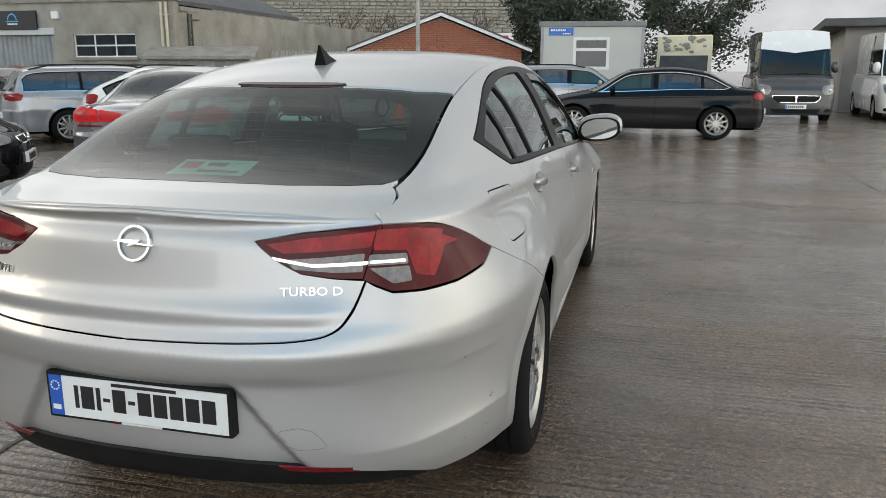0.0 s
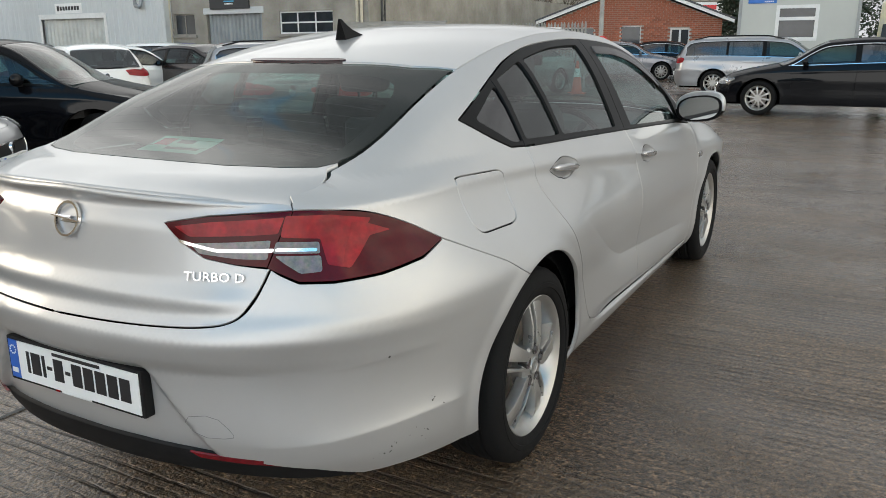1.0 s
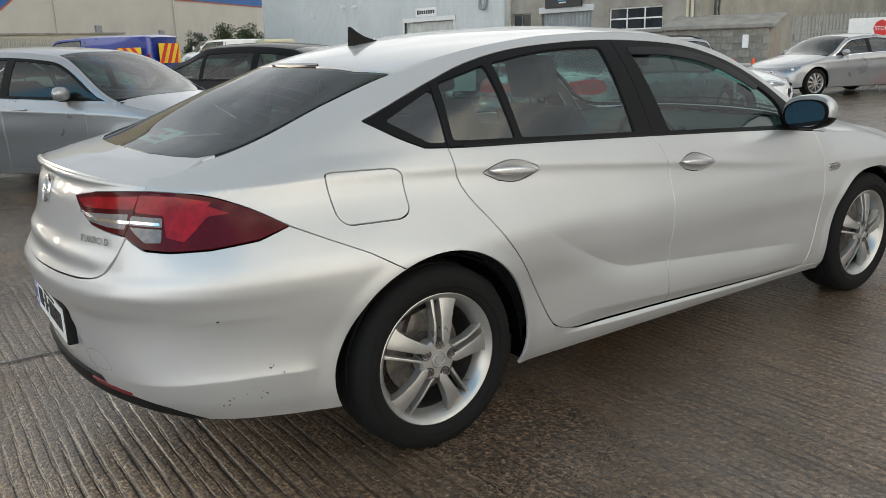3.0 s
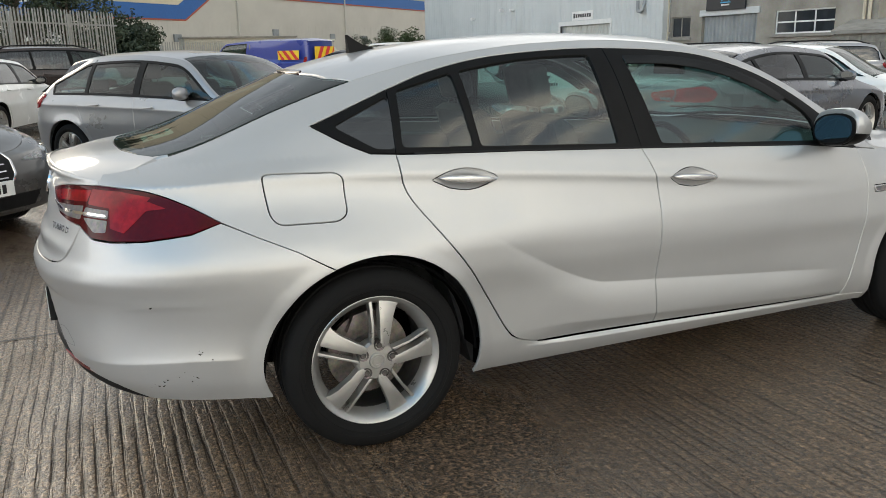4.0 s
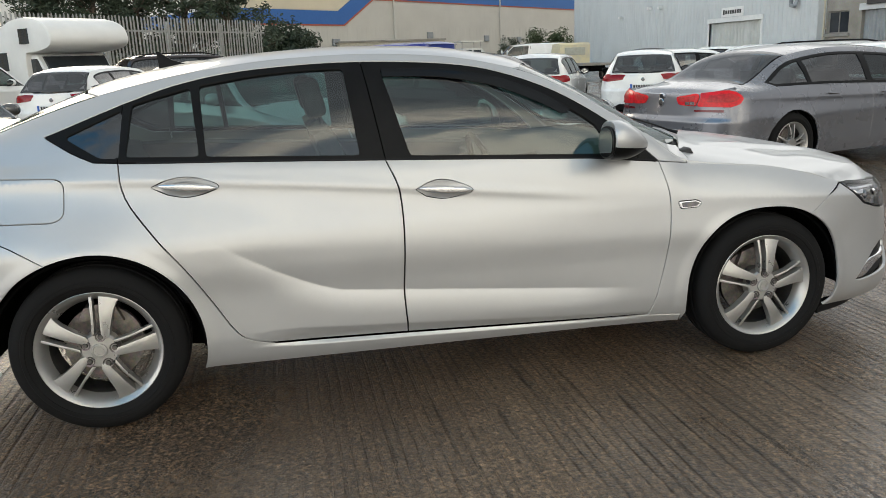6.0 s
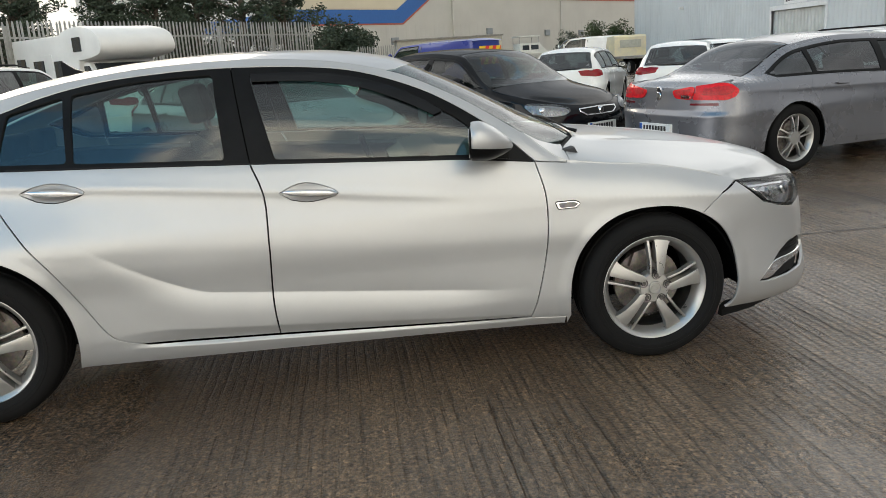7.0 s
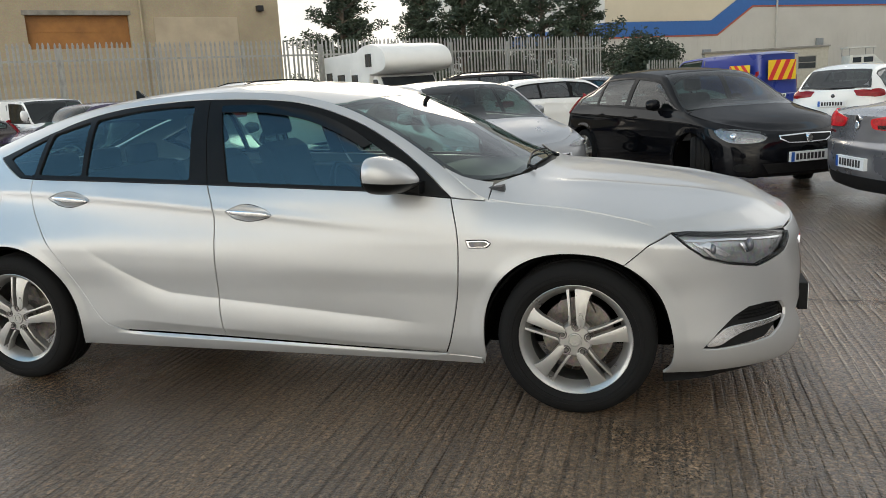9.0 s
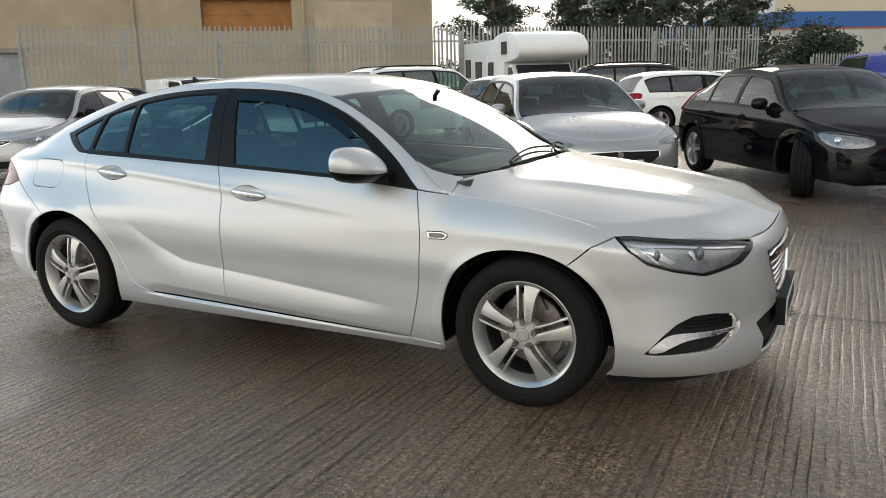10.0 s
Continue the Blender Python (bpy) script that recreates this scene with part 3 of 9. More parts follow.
    tone = ramp(patches, (0.3, (0.078, 0.050, 0.030)), (0.5, (0.160, 0.110, 0.068)), (0.72, (0.26, 0.19, 0.13)))
    tone = blend(0.6, tone, ramp(streaks, (0.3, (0.26, 0.25, 0.24)), (0.7, (0.74, 0.73, 0.72))), "OVERLAY")
    tone = blend(0.8, tone, ramp(speck, (0.34, (0.1, 0.1, 0.1)), (0.64, (0.86, 0.85, 0.84))), "OVERLAY")
    tone = blend(0.8, tone, ramp(cell_tone.outputs["Red"], (0.0, (0.16, 0.16, 0.16)), (0.9, (0.7, 0.69, 0.68)), (1.0, (0.98, 0.96, 0.93))), "OVERLAY")
    # Groove depth goes into the colour too: nearly black inside the grooves.
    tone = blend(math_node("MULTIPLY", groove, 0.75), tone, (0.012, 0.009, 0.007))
    l.new(tone, b.inputs["Base Color"])
    wet = ramp(noise_at(0.5, 6, (0.8, 1.3, 1), 0.6, 0.5), (0.36, (0.16, 0.16, 0.16)), (0.5, (0.26, 0.26, 0.26)), (0.66, (0.42, 0.42, 0.42)))
    l.new(math_node("ADD", wet, math_node("MULTIPLY", grit, 0.14)), b.inputs["Roughness"])
    b.inputs["Specular IOR Level"].default_value = 0.4
    height = math_node("SUBTRACT", math_node("ADD", math_node("MULTIPLY", grit, 0.3), math_node("ADD", math_node("MULTIPLY", speck, 0.8), math_node("ADD", math_node("MULTIPLY", pebble, 0.5), math_node("MULTIPLY", cell.outputs["Distance"], -0.5)))), math_node("MULTIPLY", groove, 1.1))
    bp = n.new("ShaderNodeBump")
    bp.inputs["Strength"].default_value, bp.inputs["Distance"].default_value = 1.0, 0.014
    l.new(height, bp.inputs["Height"])
    l.new(bp.outputs["Normal"], b.inputs["Normal"])
    film = ramp(noise_at(0.8, 5, (0.7, 1.4, 1), 0.62, 0.4), (0.32, (0.35, 0.35, 0.35)), (0.56, (1.0, 1.0, 1.0)))
    l.new(film, b.inputs["Coat Weight"])
    b.inputs["Coat Roughness"].default_value, b.inputs["Coat IOR"].default_value = 0.11, 1.5
    water = math_node("SUBTRACT", math_node("ADD", math_node("MULTIPLY", speck, 0.35), math_node("MULTIPLY", pebble, 0.45)), math_node("MULTIPLY", groove, 0.8))
    soft = n.new("ShaderNodeBump")
    soft.inputs["Strength"].default_value, soft.inputs["Distance"].default_value = 1.0, 0.009
    l.new(water, soft.inputs["Height"])
    l.new(soft.outputs["Normal"], b.inputs["Coat Normal"])
    return m


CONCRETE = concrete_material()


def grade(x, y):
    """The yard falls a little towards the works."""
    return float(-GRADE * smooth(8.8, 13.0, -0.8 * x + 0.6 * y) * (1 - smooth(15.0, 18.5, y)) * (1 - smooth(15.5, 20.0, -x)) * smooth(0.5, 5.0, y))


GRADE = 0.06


def build_ground():
    bm = bmesh.new()
    xs = [-1500.0] + list(np.arange(-21.0, 0.1, 0.5)) + [1500.0]
    ys = [-1500.0] + list(np.arange(0.0, 19.1, 0.5)) + [1500.0]
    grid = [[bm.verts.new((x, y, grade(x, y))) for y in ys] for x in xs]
    for a, b in zip(grid, grid[1:]):
        for k in range(len(ys) - 1):
            bm.faces.new((a[k], b[k], b[k + 1], a[k + 1]))
    for f in bm.faces:
        f.smooth = True
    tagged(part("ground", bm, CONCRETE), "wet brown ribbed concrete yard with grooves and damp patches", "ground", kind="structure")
    joint = mat("joint_filler", (0.012, 0.011, 0.01), 0.5, vary=0.4, scale=9, bump=0.002, fine=90)
    for a, b, w in (((-14, 5.85), (14, 5.85), 0.014), ((-0.97, -12), (-0.97, 12), 0.016), ((3.85, 5.85), (3.85, 22), 0.012), ((-14, 11.3), (14, 11.3), 0.012), ((-14, -5.1), (14, -5.1), 0.01), ((-5.8, -12), (-5.8, 16), 0.014)):
        bm = bmesh.new()
        a, b = Vector((*a, 0)), Vector((*b, 0))
        way = (b - a).normalized()
        side = Vector((-way.y, way.x, 0))
        rnd = random.Random(int(w * 1e4) + int(a.x * 10))
        k = int((b - a).length / 0.12)
        low, high = [], []
        for i in range(k + 1):
            p = a + way * (b - a).length * i / k + side * rnd.gauss(0, 0.0025)
            ww = w * rnd.uniform(0.35, 0.7)
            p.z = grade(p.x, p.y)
            low.append(bm.verts.new(p - side * ww + Vector((0, 0, 0.0045))))
            high.append(bm.verts.new(p + side * ww + Vector((0, 0, 0.0045))))
        for i in range(k):
            bm.faces.new((low[i], low[i + 1], high[i + 1], high[i]))
        tagged(part("slab_joint", bm, joint), "dark filled joint between concrete slabs", "joint", kind="structure")


build_ground()

# ---- the silver car ----
TWIN = (((0.010, 0.050), (0.030, 0.045), (0.044, 0.062), (0.051, 0.10), (0.064, 0.155), (0.078, 0.187), (0.090, 0.199), (0.062, 0.209), (0.036, 0.2155), (0.0135, 0.2175), (0.0125, 0.15), (0.0115, 0.072)),
        ((-0.022, 0.062), (-0.0095, 0.070), (-0.0085, 0.13), (-0.0095, 0.2175), (-0.0225, 0.2165), (-0.0185, 0.13)))
FAN = (((-0.012, 0.055), (0.012, 0.055), (0.02, 0.13), (0.03, 0.2195), (-0.006, 0.2195), (-0.008, 0.13)),)
PAIR = (((-0.026, 0.058), (-0.008, 0.054), (-0.016, 0.13), (-0.034, 0.2195), (-0.05, 0.213), (-0.032, 0.13)), ((0.008, 0.054), (0.026, 0.058), (0.032, 0.13), (0.05, 0.213), (0.034, 0.2195), (0.016, 0.13)))


def alloy_mesh(count, outlines):
    """An alloy wheel with so many spokes of those outlines: its outer face looks along +x and lies at x = 0."""
    bm = bmesh.new()
    lathe(bm, [(-0.062, 0.2), (-0.04, 0.216), (-0.012, 0.224), (-0.006, 0.232), (0.0, 0.235), (0.002, 0.232), (-0.003, 0.224), (-0.014, 0.214), (-0.036, 0.201), (-0.056, 0.193), (-0.062, 0.2)], 60)
    lathe(bm, [(-0.05, 0.0), (-0.05, 0.074), (-0.012, 0.071), (-0.003, 0.064), (-0.001, 0.0)], 40)
    for k in range(count):
        turn = Matrix.Rotation(-k * math.tau / count, 4, "X")
        for outline in outlines:
            top, low = -0.005, -0.04
            sub = bmesh.new()
            prism(sub, outline, low, top, "yz")
            bmesh.ops.bevel(sub, geom=[e for e in sub.edges if all(v.co.x > top - 1e-4 for v in e.verts)], offset=0.004, segments=2, affect="EDGES", profile=0.6)
            for v in sub.verts:
                r = math.hypot(v.co.y, v.co.z)
                v.co.x += 0.010 * math.sin(min(1, r / 0.22) * math.pi) - 0.012 * (r / 0.22) ** 3
            bmesh.ops.transform(sub, matrix=turn, verts=sub.verts)
            me = bpy.data.meshes.new("spoke")
            sub.to_mesh(me)
            sub.free()
            bm.from_mesh(me)
            bpy.data.meshes.remove(me)
    rim = bpy.data.meshes.new("wheel")
    bmesh.ops.recalc_face_normals(bm, faces=bm.faces)
    for f in bm.faces:
        f.smooth = True
    for e in bm.edges:
        if len(e.link_faces) == 2 and e.calc_face_angle(0) > 0.5:
            e.smooth = False
    bm.to_mesh(rim)
    bm.free()
    rim.materials.append(ALLOY)
    return rim


def wheel_meshes():
    """The meshes that all wheels share."""
    rim = alloy_mesh(5, TWIN)

    def keep(name, bm, material, angle=35):
        me = bpy.data.meshes.new(name)
        bmesh.ops.recalc_face_normals(bm, faces=bm.faces)
        for f in bm.faces:
            f.smooth = True
        for e in bm.edges:
            if len(e.link_faces) == 2 and e.calc_face_angle(0) > radians(angle):
                e.smooth = False
        bm.to_mesh(me)
        bm.free()
        me.materials.append(material)
        return me
    bm = bmesh.new()
    lathe(bm, [(-0.195, 0.22), (-0.205, 0.25), (-0.21, 0.285), (-0.2, 0.315), (-0.185, 0.324), (-0.16, 0.327), (-0.155, 0.32), (-0.145, 0.32), (-0.14, 0.328), (-0.11, 0.329), (-0.105, 0.321), (-0.095, 0.321), (-0.09, 0.329), (-0.06, 0.328), (-0.055, 0.32), (-0.045, 0.32), (-0.04, 0.327), (-0.015, 0.324), (0.0, 0.316), (0.009, 0.3), (0.015, 0.285), (0.0145, 0.278), (0.0165, 0.276), (0.016, 0.262), (0.0125, 0.26), (0.009, 0.246), (0.004, 0.238), (-0.004, 0.231), (-0.02, 0.222)], 72)
    tyre = keep("tyre", bm, RUBBER, 40)
    bm = bmesh.new()
    lathe(bm, [(-0.02, 0.0), (-0.02, 0.03), (-0.003, 0.03), (0.0, 0.028), (0.0005, 0.024), (-0.002, 0.022), (-0.002, 0.0)], 32)
    lathe(bm, [(-0.003, 0.013), (0.001, 0.013), (0.001, 0.0165), (-0.003, 0.0165)], 24)
    cap = keep("hub_cap", bm, ALLOY)
    bm = bmesh.new()
    lathe(bm, [(-0.03, 0.0165), (-0.005, 0.0165), (-0.006, 0.0125), (-0.02, 0.0115), (-0.02, 0.0095), (-0.006, 0.0092), (-0.003, 0.007), (-0.003, 0.0)], 12)
    nut = keep("wheel_nut", bm, mat("nut_steel", (0.12, 0.11, 0.11), 0.4, 0.8, vary=0.2, scale=40))
    bm = bmesh.new()
    lathe(bm, [(-0.09, 0.0), (-0.09, 0.07), (-0.1, 0.072), (-0.1, 0.15), (-0.122, 0.15), (-0.122, 0.06)], 40)
    prism(bm, [(-0.085, 0.09), (-0.06, 0.15), (0.0, 0.165), (0.06, 0.15), (0.085, 0.09), (0.0, 0.11)], -0.16, -0.075, "yz", 0.006)
    disc = keep("brake_disc", bm, STEEL_DISC)
    bm = bmesh.new()
    tube(bm, (-0.03, 0.0, 0.0), (0.006, 0.0, 0.0), 0.0045, 0.004, 8)
    valve = keep("valve_cap", bm, BLACK_PLASTIC)
    # Barrel coloured darker than the rim, so gaps between spokes read dark.
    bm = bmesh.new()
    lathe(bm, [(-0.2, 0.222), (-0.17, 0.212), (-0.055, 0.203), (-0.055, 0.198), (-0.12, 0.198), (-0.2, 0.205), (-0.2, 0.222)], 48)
    barrel = keep("rim_barrel", bm, mat("dark_barrel_alloy", (0.10, 0.098, 0.095), 0.5, 0.6, vary=0.25, scale=20))
    return rim, tyre, cap, nut, disc, valve, barrel


WHEEL = wheel_meshes()


def add_wheel(car, place, right=True, spin=0.0, scale=1.0, steer=0.0, rim=None, nuts=True):
    """One wheel under a car: alloy with tyre, cap, nuts and disc."""
    turn = Matrix.Translation(place) @ Matrix.Rotation((0 if right else math.pi) + steer, 4, "Z") @ Matrix.Rotation(spin, 4, "X") @ Matrix.Scale(scale, 4)
    w = hang(new("wheel", rim or WHEEL[0]), car)
    w.matrix_local = turn
    hang(new("tyre", WHEEL[1]), w, "black rubber tyre")
    if nuts:
        hang(new("hub_cap", WHEEL[2]), w).location = (0.003, 0, 0)
        for k in range(5):
            a = (k - 0.12) * math.tau / 5
            n = hang(new("wheel_nut", WHEEL[3]), w)
            n.location = (0.008, -0.0565 * math.sin(a), 0.0565 * math.cos(a))
            n.scale = (1.2, 1.2, 1.2)
        v = hang(new("valve_cap", WHEEL[5]), w)
        v.location = (-0.018, 0.19 * math.sin(2.45), 0.19 * math.cos(2.45))
    hang(new("brake_disc", WHEEL[4]), w)
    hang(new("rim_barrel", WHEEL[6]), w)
    return w


def edge_line(shell, s0, s1, count):
    """Points of the side along its upper edge."""
    out = []
    for s in np.linspace(s0, s1, count):
        z = float(shell.edge_z(s))
        for _ in range(6):
            z = float(shell.edge_z(shell.side(s, z)[1]))
        out.append((float(s), z))
    return out


def meeting(shell, curve, reach=0.12, toward=1):
    """The top surface, drawn to meet a line of the side (from s, z points) at its rim."""
    p = shell.side(np.array([c[0] for c in curve]), np.array([c[1] for c in curve]))
    order = np.argsort(p[:, 0])
    px, py, pz = p[order, 0], p[order, 1], p[order, 2]
    off = pz - shell.top(px, py)[:, 2]

    def fn(x, y):
        q = shell.top(x, y)
        a = np.abs(x)
        d = (np.asarray(y) - np.interp(a, px, py)) * toward
        q[..., 2] = q[..., 2] + np.interp(a, px, off) * (1 - smooth(0.0, reach, d))
        return q
    return fn, list(zip(px, py))


def mirror_loop(half):
    """A closed outline from its half with x >= 0, which begins and ends on the middle line."""
    return list(half) + [(-x, y) for x, y in reversed(half) if x > 1e-6]


SATIN = mat("satin_chrome", (0.6, 0.6, 0.6), 0.2, 0.9, vary=0.05)


def hero_car():
    H = Shell(HERO)
    S, T = H.side, H.top
    lo, hi = H.s_min, H.s_max
    car = thing("car", pose(0, 0, 0), "silver metallic five-door liftback car with scuffed rear bumper on wet concrete", "car")
    st = (0.024, 0.009)

    dlo_top = [(0.166, 1.245), (0.33, 1.299), (0.541, 1.342), (0.791, 1.364), (1.06, 1.371), (1.377, 1.357), (1.614, 1.324), (1.851, 1.245), (2.036, 1.145), (2.194, 1.03), (2.312, 0.92)]
    dlo_low = [(0.045, 1.035), (-0.039, 1.072), (-0.144, 1.131)]
    dlo = [(2.312, 0.918), (2.009, 0.947), (1.614, 0.967), (1.147, 0.988), (0.607, 1.012), (0.133, 1.029)] + dlo_low + dlo_top[:-1]
    dlo_top, dlo_low = flowing(dlo_top, 4), flowing(dlo_low, 3)
    rear_gap = [(0.133, 1.029), (0.152, 0.9), (0.245, 0.763), (0.35, 0.623), (0.436, 0.482), (0.505, 0.365), (0.56, 0.315), (0.66, 0.288)]
    rear_gap = flowing(rear_gap, 4)
    b_gap = [(1.147, 0.988), (1.193, 0.855), (1.196, 0.638), (1.188, 0.445), (1.199, 0.276)]
    b_gap = flowing(b_gap, 5)
    front_gap = [(2.318, 0.915), (2.352, 0.754), (2.345, 0.536), (2.306, 0.334), (2.273, 0.237)]
    front_gap = flowing(front_gap, 5)
    sill = [(0.66, 0.288), (0.923, 0.279), (1.199, 0.272), (1.6, 0.259), (2.273, 0.237)]
    arc_r = lambda a0, a1, n: [(0.016 + 0.38 * math.cos(radians(a)), 0.325 + 0.386 * math.sin(radians(a))) for a in np.linspace(a0, a1, n)]
    arch_r = arc_r(-18, 112, 34)
    arch_b = arc_r(112, 190, 20)
    lamp_top = flowing([(-0.45, 0.856), (-0.545, 0.913), (-0.65, 0.954), (-0.76, 0.970), (-0.84, 0.974)], 4)
    seam = [arch_b[0], (-0.24, 0.751), (-0.355, 0.807), (-0.45, 0.855)]
    top_edge = edge_line(H, -0.795, 2.455, 121)

    # side frame: quarter panel, roof rail, pillars and sill in one pressing
    frame_loop = ([(2.43, 0.19)] + [(2.0, 0.2), (1.2, 0.203)] + arch_r + seam[1:-1] + lamp_top + [(-0.83, 0.987)] + top_edge + [(2.46, 0.898), (2.318, 0.916)]
                  + dlo_top[::-1][1:] + dlo_low[::-1] + rear_gap + sill[1:] + [(2.43, 0.225)])
    flap = fillet([(-0.328, 0.985), (-0.31, 0.992), (-0.09, 0.984), (-0.066, 0.965), (-0.066, 0.85), (-0.1, 0.83), (-0.285, 0.834), (-0.31, 0.86)], 0.02)
    run = np.arange(-1.0, 0.5, 0.012)
    ridge = np.concatenate([np.stack([run, H.crease_z(S(run, run * 0 + 0.97)[:, 1]) + h], 1) for h in (-0.022, -0.011, 0.0, 0.008)])
    hem_z = lambda a: np.interp(a, [p[0] for p in sill], [p[1] + 0.003 for p in sill])
    foot_z = lambda a: np.interp(a, [0.6, 0.75, 2.2, 2.3], [0.05, 0.058, 0.016, 0.012])

    sill_run = np.arange(0.62, 2.4, 0.011)
    sill_rows = np.concatenate([np.stack([sill_run, hem_z(sill_run) - 0.003 - h], 1) for h in (0.0055, 0.009, 0.0125, 0.016, 0.0195, 0.023)])

    def stepped(a, b):
        """The frame's skin with the top of its sill drawn in to meet the doors' feet."""
        p, h = S(a, b), hem_z(a) - b
        p[..., 0] -= 0.36 * foot_z(a) * (1 - smooth(0.0, 0.02, h)) * smooth(0.5, 0.95, a) * (h > -0.02) * (1 - smooth(2.2, 2.32, a))
        return p
    both("side_frame", skin(stepped, frame_loop, [flap], st, lines=np.concatenate([ridge, sill_rows])), SILVER, car)
    both("fuel_flap", skin(S, flap, step=st), SILVER, car)

    # doors
    hem = [(a, b + 0.003) for a, b in sill]
    rear_low = rear_gap[1:-1] + hem[:3] + b_gap[::-1][1:] + [(0.607, 1.012)]
    rear_door = [(0.133, 1.029)] + rear_low
    front_door = hem[2:] + front_gap[::-1][1:] + [(2.009, 0.947), (1.614, 0.967)] + b_gap[:-1]
    glass_q = fillet([(-0.062, 1.126), (0.148, 1.216), (0.133, 1.046), (0.07, 1.05)], 0.014)
    glass_a = fillet([(0.19, 1.236), (0.408, 1.291), (0.43, 1.04), (0.165, 1.05)], 0.014)
    glass_b = fillet(flowing([(0.445, 1.297), (0.66, 1.328), (0.85, 1.341), (1.01, 1.343)], 4) + [(1.045, 1.012), (0.46, 1.038)], 0.014)
    glass_f = fillet(flowing([(1.165, 1.335), (1.417, 1.326), (1.654, 1.285), (1.838, 1.21), (2.02, 1.1), (2.075, 1.04)], 4) + [(2.08, 0.962), (1.25, 1.0)], 0.014)
    cup_r = flowing([(0.25, 0.934), (0.31, 0.958), (0.376, 0.966), (0.44, 0.955), (0.497, 0.926), (0.43, 0.9), (0.37, 0.894), (0.31, 0.905)], 3)
    cup_f = flowing([(1.257, 0.866), (1.31, 0.89), (1.364, 0.899), (1.43, 0.884), (1.49, 0.852), (1.43, 0.832), (1.364, 0.826), (1.3, 0.838)], 3)
    seam_top, seam_low, q_top, q_low = (1.088, 1.3708), (1.147, 0.988), (0.155, 1.242), (0.133, 1.029)
    back_top = [p for p in dlo_top if 0.2 < p[0] < 1.07]
    trim_front = [(2.312, 0.918), (2.009, 0.947), (1.614, 0.967), seam_low, seam_top] + [p for p in dlo_top if 1.1 < p[0] < 2.3]
    trim_rear = [seam_low, (0.607, 1.012), q_low, q_top] + back_top + [seam_top]
    trim_quarter = [q_low] + dlo_low + [q_top]
    for loop, cut in ((trim_front, [glass_f]), (trim_rear, [glass_a, glass_b]), (trim_quarter, [glass_q])):
        both("window_trim", skin(S, loop, cut, (0.03, 0.03), lift=0.002, gap=0.0025, turn_in=0.02), BLACK_TRIM, car, "black window surround")
    both("seal", skin(S, dlo, [glass_q, glass_a, glass_b, glass_f], (0.05, 0.05), lift=-0.006, gap=0.004, turn_in=0), DARK_GAP, car)
    for ring in (skin(S, [(2.31, 0.9155), (2.009, 0.9445), (1.614, 0.9645), (1.147, 0.9855), (0.607, 1.0095), (0.2, 1.0235), (0.2, 1.0285), (0.607, 1.0145), (1.147, 0.9905), (1.614, 0.9695), (2.009, 0.9495), (2.31, 0.9205)], (), (0.05, 0.01), lift=0.004, gap=0, turn_in=0.004),):
        both("waist_strip", ring, BLACK_PLASTIC, car)
    ys = np.arange(0.4, 2.3, 0.012)
    crease = np.concatenate([np.stack([ys, blade_line(ys) + h], 1) for h in (-0.009, -0.0035, 0.0035, 0.009)])

    def turned_under(a, b):
        """The door's skin with its foot folded in below a sharp line."""
        p, h, f = S(a, b), b - hem_z(a), foot_z(a)
        p[..., 0] -= 0.36 * np.maximum(f - h, 0) * smooth(0.5, 0.95, a)
        return p
    crease = np.concatenate([crease] + [np.stack([ys, hem_z(ys) + foot_z(ys) + h], 1) for h in (-0.0065, -0.002, 0.002, 0.0065)])
    for name, loop, cup, glass in (("rear_door", rear_door, cup_r, (glass_a, glass_b)), ("front_door", front_door, cup_f, (glass_f,))):
        made = both(name, skin(turned_under, loop, [cup], st, gap=0.0036, lines=crease), SILVER, car)
        y0 = (cup[0][0] + cup[len(cup) // 2][0]) / 2
        ym, zm = np.mean([c[0] for c in cup]), np.mean([c[1] for c in cup])
        bowl = skin(lambda a, b: S(a, b) - np.stack([0.016 * np.clip(1 - ((a - ym) / 0.12) ** 2 - ((b - zm) / 0.036) ** 2, 0, 1), a * 0, a * 0], -1), cup, step=(0.012, 0.008), gap=0, turn_in=0)
        x_at = float(S(ym, zm)[0])
        bm = bmesh.new()
        tilt = -0.075
        pts = [(-0.118, 0.004), (-0.08, 0.012), (0.0, 0.0155), (0.08, 0.012), (0.118, 0.0), (0.08, -0.011), (0.0, -0.0135), (-0.08, -0.010)]
        prism(bm, [(ym + a, zm - 0.002 + b + tilt * a) for a, b in pts], x_at - 0.004, x_at + 0.024, "yz")
        bmesh.ops.bevel(bm, geom=[e for e in bm.edges if all(v.co.x > x_at for v in e.verts)], offset=0.008, segments=3, affect="EDGES", profile=0.6)
        for v in bm.verts:
            v.co.x -= 0.016 * ((v.co.y - ym) / 0.118) ** 2 - (x_at - float(S(v.co.y, zm)[0])) * -1
        handle = bpy.data.meshes.new("door_handle")
        for f in bm.faces:
            f.smooth = True
        for e in bm.edges:
            if len(e.link_faces) == 2 and e.calc_face_angle(0) > 0.7:
                e.smooth = False
        bm.to_mesh(handle)
        handle.materials.append(SATIN)
        bmesh.ops.scale(bm, vec=(-1, 1, 1), verts=bm.verts)
        bmesh.ops.reverse_faces(bm, faces=bm.faces)
        other = bpy.data.meshes.new("door_handle")
        bm.to_mesh(other)
        bm.free()
        other.materials.append(SATIN)
        for door, me, flip in zip(made, (handle, other), (0, 1)):
            hang(new("door_handle", me), door, "satin silver door handle")
            skin_part("handle_recess", mirrored(*bowl) if flip else bowl, SILVER, door)
            for g in glass:
                gl = skin(S, g, step=(0.05, 0.05), lift=-0.006, gap=-0.008, turn_in=0)
